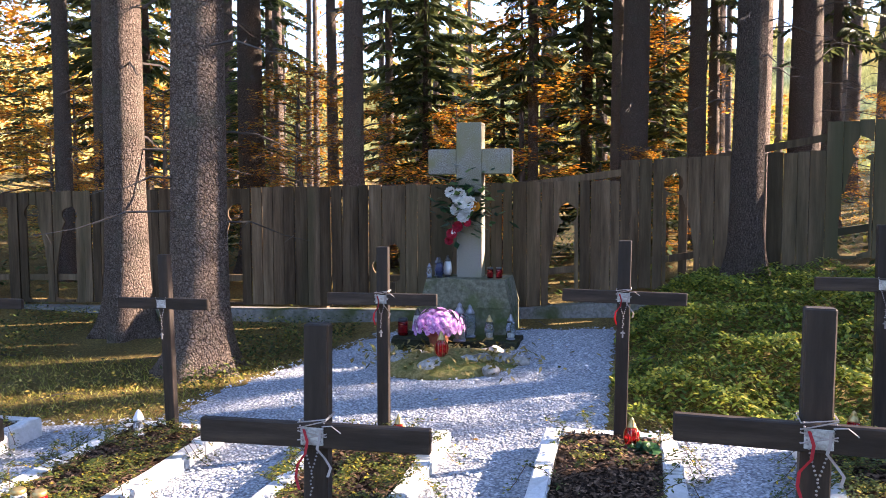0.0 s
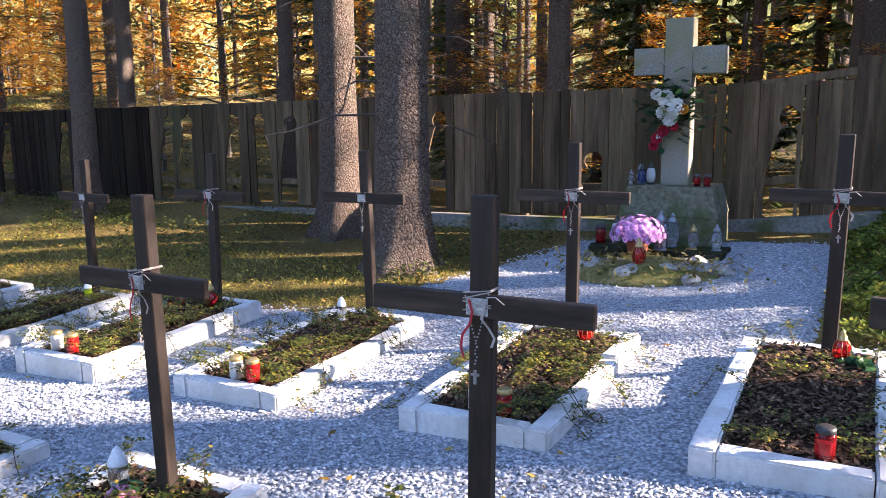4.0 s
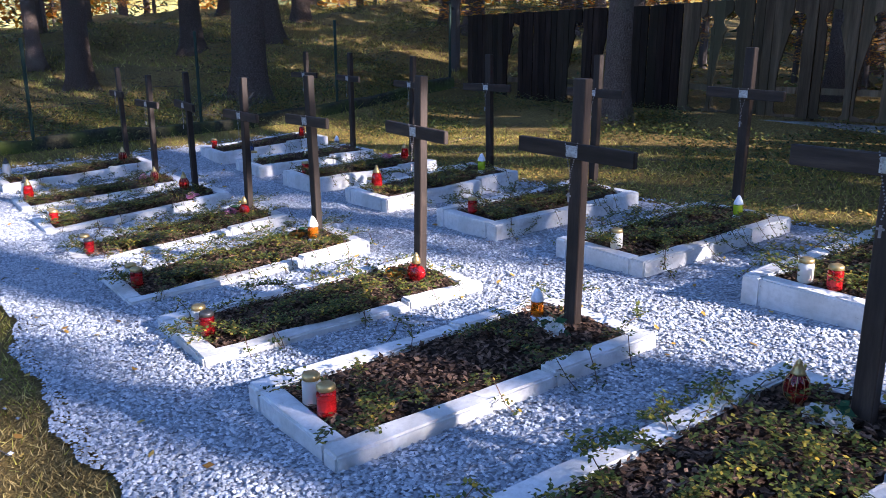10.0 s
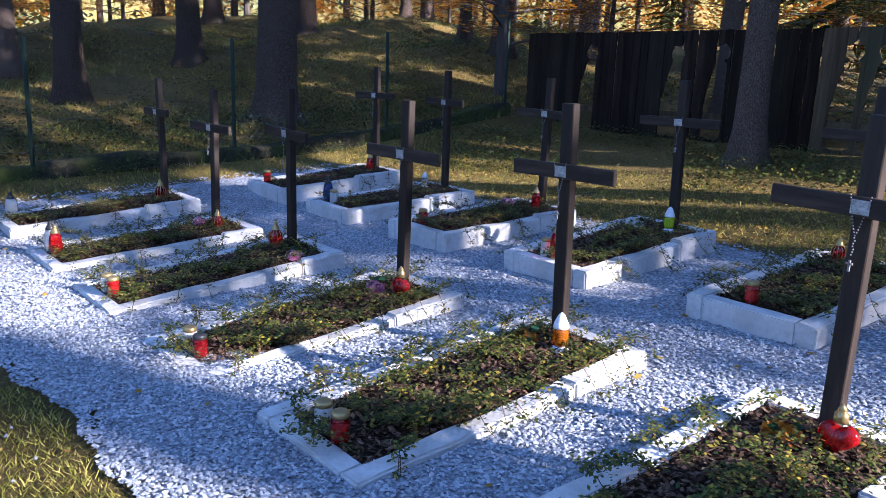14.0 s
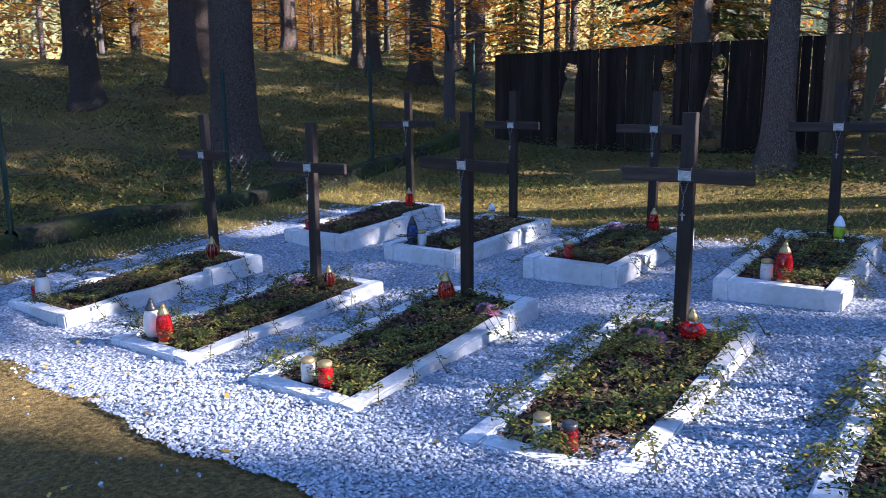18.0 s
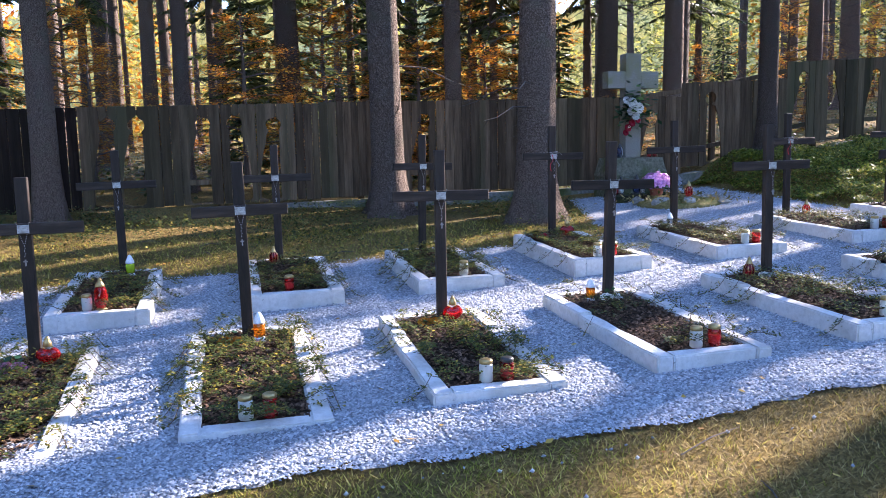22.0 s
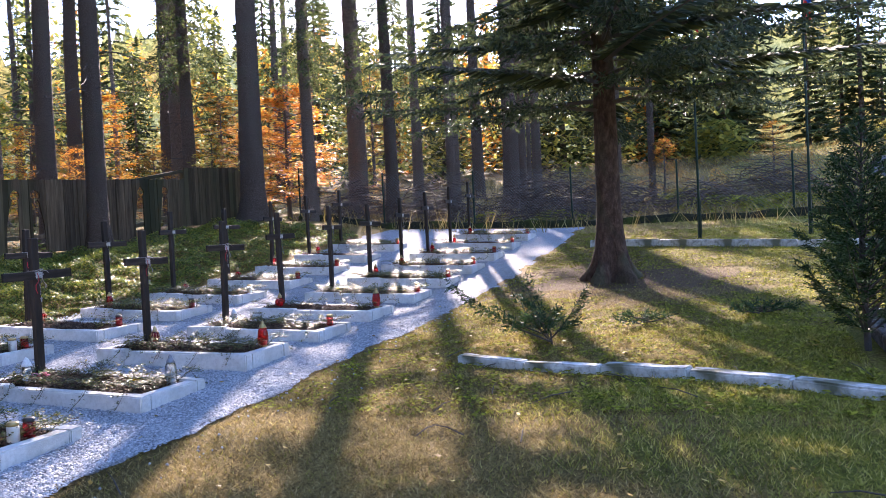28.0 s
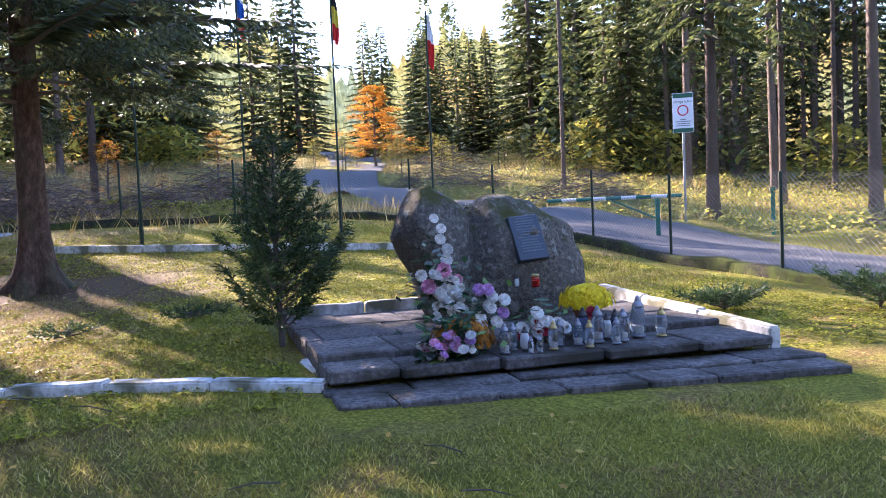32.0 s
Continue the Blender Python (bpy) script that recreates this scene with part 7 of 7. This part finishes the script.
tagged(raw("gravel_stones", v, f, M["stones"]), "white crushed stones between the graves", "gravel", kind="stuff")


def scatter(n, seed, area, keep, lift=0.0):
    r = np.random.RandomState(seed)
    x, y = r.uniform(area[0], area[1], n), r.uniform(area[2], area[3], n)
    ok = np.array([keep(a, b, q) for a, b, q in zip(x, y, r.rand(n))])
    x, y = x[ok], y[ok]
    return np.stack([x, y, land(x, y) + lift], 1), r


# stray stones past the edge of the bed
p, r = scatter(1500, 8, (-12, 6, -0.1, 0.55), lambda a, b, q: b < gravel_edge(a) and q < math.exp(-(gravel_edge(a) - b) * 7), 0.012)
o8 = np.array([(1, 0, 0), (0, 1, 0), (-1, 0, 0), (0, -1, 0), (0, 0, 0.8), (0, 0, -0.8)], float)
v = (o8[None] * (0.006 + 0.008 * r.rand(len(p), 1, 1)) + (r.rand(len(p), 6, 3) - 0.5) * 0.006 + p[:, None, :]).reshape(-1, 3)
tri8 = np.array([(0, 1, 4), (1, 2, 4), (2, 3, 4), (3, 0, 4), (1, 0, 5), (2, 1, 5), (3, 2, 5), (0, 3, 5)])
tagged(raw("stray_stones", v, (np.arange(len(p))[:, None, None] * 6 + tri8[None]).reshape(-1, 3), M["stones"]), "stray white stones on the lawn edge", "gravel", kind="stuff")


def blades(p, r, h, w, lean):
    n = len(p)
    a = r.rand(n) * 6.28
    hh = h * (0.5 + r.rand(n))
    sx, sy = np.cos(a) * w, np.sin(a) * w
    b = r.rand(n) * 6.28
    l = lean * hh * (0.3 + r.rand(n))
    tip = np.stack([p[:, 0] + np.cos(b) * l, p[:, 1] + np.sin(b) * l, p[:, 2] + hh], 1)
    v = np.stack([p + np.stack([sx, sy, -0.005 + 0 * sx], 1), p - np.stack([sx, sy, 0.005 + 0 * sx], 1), tip], 1).reshape(-1, 3)
    return v, np.arange(3 * n).reshape(-1, 3)


M["blade"] = leafmat("grass blades", [(0.0, (0.080, 0.090, 0.013)), (0.35, (0.22, 0.225, 0.030)), (0.72, (0.40, 0.365, 0.065)), (1.0, (0.62, 0.52, 0.17))], 0.75, 0.35)
M["moss"] = leafmat("moss cushions", [(0.0, (0.060, 0.072, 0.008)), (0.5, (0.21, 0.215, 0.020)), (1.0, (0.40, 0.385, 0.045))], 0.95, 0.3)
M["straw"] = leafmat("dry straw", [(0.0, (0.10, 0.07, 0.02)), (0.6, (0.34, 0.25, 0.085)), (1.0, (0.54, 0.42, 0.17))], 0.6, 0.35)


def on_terrace(x, y):
    return -1.75 < x < 1.95 and -7.3 < y < -3.65


def lawn_keep(x, y, q):
    return y < gravel_edge(x) - 0.02 + (0.25 * max(0, -10.6 - x) ** 1.6) and not on_terrace(x, y)


p, r = scatter(270000, 21, (-7.5, 2.0, -6.5, 0.7), lawn_keep)
worn = smooth01((p[:, 1] + 2.9 + 0.5 * np.sin(p[:, 0] * 1.9) + 0.3 * np.sin(p[:, 0] * 4.3 + p[:, 1] * 3)) / 1.5) * smooth01((p[:, 0] + 5.4) / 1.6)
worn = r.rand(len(p)) < 0.08 + 0.85 * worn
v, f = blades(p[~worn], r, 0.026, 0.0032, 1.4)
tagged(raw("lawn_grass", v, f, M["blade"]), "short mossy lawn grass", "grass", kind="stuff")
v, f = blades(p[worn], r, 0.022, 0.0032, 1.8)
tagged(raw("dry_grass", v, f, M["straw"]), "worn straw-coloured lawn beside the path", "grass", kind="stuff")
def moss_keep(x, y, q):
    return lawn_keep(x, y, q) and (math.hypot(x - 5.5, y + 1.3) > 1.6 + 0.5 * math.sin(x * 3 + y * 2) or q < 0.12)


p, r = scatter(130000, 22, (-1.0, 11.5, -9.8, 0.6), moss_keep)
p[:, 2] += 0.02 * np.sin(p[:, 0] * 9 + 2 * np.sin(p[:, 1] * 4)) * np.sin(p[:, 1] * 11)
v, f = leaf_quads(p + np.array([0, 0, 0.012]), 0.036, 0.7)
MOUNDS = ((16.0, -2.6, 1.1, 0.42), (17.6, -1.2, 0.9, 0.35), (15.5, 1.6, 0.8, 0.3), (18.4, 1.0, 1.1, 0.4), (16.8, -4.3, 1.0, 0.3), (20.5, -1.8, 1.4, 0.5), (15.6, 3.5, 0.7, 0.3), (21.5, -5.0, 1.3, 0.4))
r = np.random.RandomState(61)
pts = []
for x, y, w, h in MOUNDS:
    for q in range(1100):
        a, b = r.uniform(0, 6.28), math.sqrt(r.rand())
        px, py = x + w * b * math.cos(a), y + w * b * math.sin(a) * 1.3
        pts.append((px, py, gz(px, py) + h * (1 - b * b) * (0.8 + 0.2 * r.rand()) + 0.02))
mv, mf = leaf_quads(np.array(pts), 0.10, 1.0)
tagged(raw("mossy_mounds", mv, mf, M["moss"]), "yellow-green mossy mounds beyond the wire fence", "moss", kind="stuff")
for x, y, k in ((19.4, -4.9, 0.32), (17.4, 0.9, 0.34), (15.9, 6.9, 0.42), (18.3, -2.4, 0.26)):
    plant(BEECH[0], x, y, k, keep=True)
tagged(raw("moss_cushions", v, f, M["moss"]), "yellow-green moss cushions on the lawn", "moss", kind="stuff")
p, r = scatter(110000, 26, (-5.0, 5.0, -3.4, 0.7), lambda a, b, q: a > 1.5 and lawn_keep(a, b, q) and q < smooth01((b + 3.2 + 0.5 * math.sin(a * 1.9)) / 2.4) * smooth01((a + 5.2) / 1.8))
v, f = blades(p, r, 0.020, 0.003, 2.2)
tagged(raw("dry_grass", v, f, M["straw"]), "dry straw and needles on the lawn beside the path", "grass", kind="stuff")
p, r = scatter(40000, 22, (1.5, 13.4, -9.8, 0.6), moss_keep)
v, f = blades(p, r, 0.04, 0.0035, 1.1)
tagged(raw("lawn_grass", v, f, M["blade"]), "mossy grass round the memorial", "grass", kind="stuff")
p, r = scatter(7000, 23, (2.0, 13.4, -10.2, -6.6), lambda a, b, q: math.sin(a * 2.3) + math.sin(b * 3.1 + a) > 0.1)
v, f = blades(p, r, 0.10, 0.003, 0.8)
tagged(raw("tall_grass", v, f, M["straw"]), "tall dry grass along the fence", "grass", kind="stuff")
p, r = scatter(26000, 24, (12, 60, -30, 8), lambda a, b, q: abs(np.interp(a, rx, ry) - b) > 1.9)
v, f = blades(p, r, 0.40, 0.012, 0.7)
tagged(raw("tall_grass", v, f, M["straw"]), "tall straw-coloured grass on the cleared strip", "grass", kind="stuff")
p, r = scatter(16000, 25, (0, 30, -28, -10.9), lambda a, b, q: abs(np.interp(a, rx, ry) - b) > 1.8)
v, f = leaf_quads(p + np.array([0, 0, 0.12]) + r.rand(len(p), 3) * np.array([0, 0, 0.30]), 0.14, 1.0)
tagged(raw("undergrowth", v, f, M["yellowgreen"]), "low yellowing bramble undergrowth by the road", "undergrowth", kind="stuff")


# north and west verges: grass, needles, bilberry
def verge(x, y, q):
    return not in_gravel(x, y) and y < 9.0 and (y > 5.3 or x < -12)


p, r = scatter(75000, 31, (-13.5, 2, 1.0, 7.4), verge)
v, f = blades(p, r, 0.045, 0.0032, 1.3)
tagged(raw("verge_grass", v, f, M["blade"]), "thin grass and moss between graves and fence", "grass", kind="stuff")
M["bilberry"] = leafmat("bilberry leaves", [(0.0, (0.020, 0.040, 0.010)), (0.5, (0.065, 0.095, 0.022)), (0.85, (0.19, 0.20, 0.04)), (1.0, (0.34, 0.26, 0.05))], 0.5, 0.35)
M["bankleaf"] = leafmat("bank shrub leaves", [(0.0, (0.030, 0.060, 0.010)), (0.5, (0.14, 0.19, 0.03)), (0.85, (0.32, 0.34, 0.05)), (1.0, (0.50, 0.40, 0.07))], 0.45, 0.4)
p, r = scatter(150000, 32, (1.25, 11.5, 5.65, 9.3), lambda a, b, q: not in_gravel(a, b) and a + 0.12 * math.sin(b * 5) > 1.36 and (a < 5.5 or q < 0.6))
lift = 0.10 + 0.10 * np.sin(p[:, 0] * 4.1 + 1.5 * np.sin(p[:, 1] * 2.2)) * np.sin(p[:, 1] * 5.2 + p[:, 0]) + 0.05 * np.sin(p[:, 0] * 11 + p[:, 1] * 3) * np.sin(p[:, 1] * 9)
p[:, 2] += np.clip(lift, 0.01, 0.3) * (0.25 + 0.75 * r.rand(len(p)) ** 0.5)
v, f = leaf_quads(p, 0.040, 1.3)
tagged(raw("bilberry_bank", v, f, M["bankleaf"]), "dense low bilberry shrubs on the bank", "shrubs", kind="stuff")
p, r = scatter(120000, 33, (-16, -1.4, 1.0, 9.1), lambda a, b, q: verge(a, b, q) and (b > 6.7 + 0.5 * math.sin(a * 1.3) + 0.25 * math.sin(a * 4.1) or a < -12.6 or q < 0.07) and math.sin(a * 2.1) + math.sin(b * 2.7 + a) > -0.9 + q)
v, f = leaf_quads(p + r.rand(len(p), 3) * np.array([0.02, 0.02, 0.15]) + 0.008, 0.036, 1.1)
tagged(raw("bilberry_patch", v, f, M["bilberry"]), "low bilberry shrubs before the fence", "shrubs", kind="stuff")
p, r = scatter(110000, 34, (-28, -13, -6, 22), lambda a, b, q: math.sin(a * 0.9 + b * 0.4) + math.sin(b * 1.1) + math.sin(a * 2.7) * math.sin(b * 3.1) > -0.2)
v, f = leaf_quads(p + r.rand(len(p), 3) * np.array([0.05, 0.05, 0.14]) + 0.005, 0.048, 1.1)
tagged(raw("forest_undergrowth", v, f, M["bilberry"]), "low green undergrowth of the rising wood", "undergrowth", kind="stuff")
p, r = scatter(20000, 35, (-14, 20, 9.7, 32), lambda a, b, q: True)
v, f = leaf_quads(p + r.rand(len(p), 3) * np.array([0.05, 0.05, 0.25]) + 0.01, 0.10, 1.0)
tagged(raw("forest_undergrowth", v, f, M["bilberry"]), "low green undergrowth behind the fence", "undergrowth", kind="stuff")

M["fallen"] = leafmat("fallen leaves", [(0.0, (0.20, 0.10, 0.02)), (0.5, (0.45, 0.26, 0.04)), (1.0, (0.62, 0.45, 0.10))], 0.6, 0.2)
p, r = scatter(50000, 36, (-25, -12.7, -3, 20), lambda a, b, q: math.sin(a * 1.4 + b * 0.8) + math.sin(b * 1.9 - a * 0.5) + 2 * q > 0.6)
v, f = blades(p, r, 0.09, 0.0045, 1.3)
tagged(raw("forest_grass", v, f, M["blade"]), "thin forest grass on the rising ground", "grass", kind="stuff")
p, r = scatter(30000, 37, (-25, -12.7, -3, 20), lambda a, b, q: math.sin(a * 1.1 - b * 0.7) + math.sin(b * 1.7) < 0.5 + q, 0.02)
v, f = leaf_quads(p, 0.05, 0.8)
tagged(raw("forest_litter", v, f, M["chips"]), "brown leaves and needles on the forest floor", "leaves", kind="stuff")

p, r = scatter(5200, 43, (-12.5, -1.5, 5.4, 7.3), lambda a, b, q: not in_gravel(a, b) and q < 1.1 - 0.5 * (b - 5.6), 0.035)
v, f = leaf_quads(p, 0.036, 0.6)
tagged(raw("fallen_leaves", v, f, M["fallen"]), "pale yellow leaves fallen on the mossy verge", "leaves", kind="stuff")
# fallen leaves
p, r = scatter(2600, 41, (-12, 8, 0.5, 8.6), lambda a, b, q: in_gravel(a, b) and q < 0.30, 0.03)
v, f = leaf_quads(p, 0.042, 0.5)
tagged(raw("fallen_leaves", v, f, M["fallen"]), "yellow leaves fallen on the gravel", "leaves", kind="stuff")
p, r = scatter(9000, 42, (-14, 13, -9, 9), lambda a, b, q: not in_gravel(a, b) and not on_terrace(a, b) and q < 0.35, 0.03)
v, f = leaf_quads(p, 0.04, 0.5)
tagged(raw("fallen_leaves", v, f, M["fallen"]), "brown and yellow leaves fallen on the moss", "leaves", kind="stuff")
bm = bmesh.new()
rg = random.Random(17)
for k in range(420):
    x, y = (rg.uniform(-14, 10), rg.uniform(5.8, 9.0) if k % 2 else rg.uniform(-6, 0.3)) if k < 160 else (rg.uniform(-26, -12.6), rg.uniform(0, 18))
    if in_gravel(x, y) or on_terrace(x, y):
        continue
    a, l = rg.uniform(0, 6.28), rg.uniform(0.12, 0.5) * (1 if k < 160 else 3)
    p0 = Vector((x, y, gz(x, y) + 0.02))
    p1 = Vector((x + l * math.cos(a), y + l * math.sin(a), gz(x + l * math.cos(a), y + l * math.sin(a)) + 0.025))
    tube(bm, [p0, p0.lerp(p1, 0.5) + Vector((0, 0, 0.015)), p1], [0.004, 0.004, 0.0015], 4)
o = part("fallen_twigs", bm, M["twig"])
tagged(o, "fallen spruce twigs on the ground", "twigs", kind="stuff")
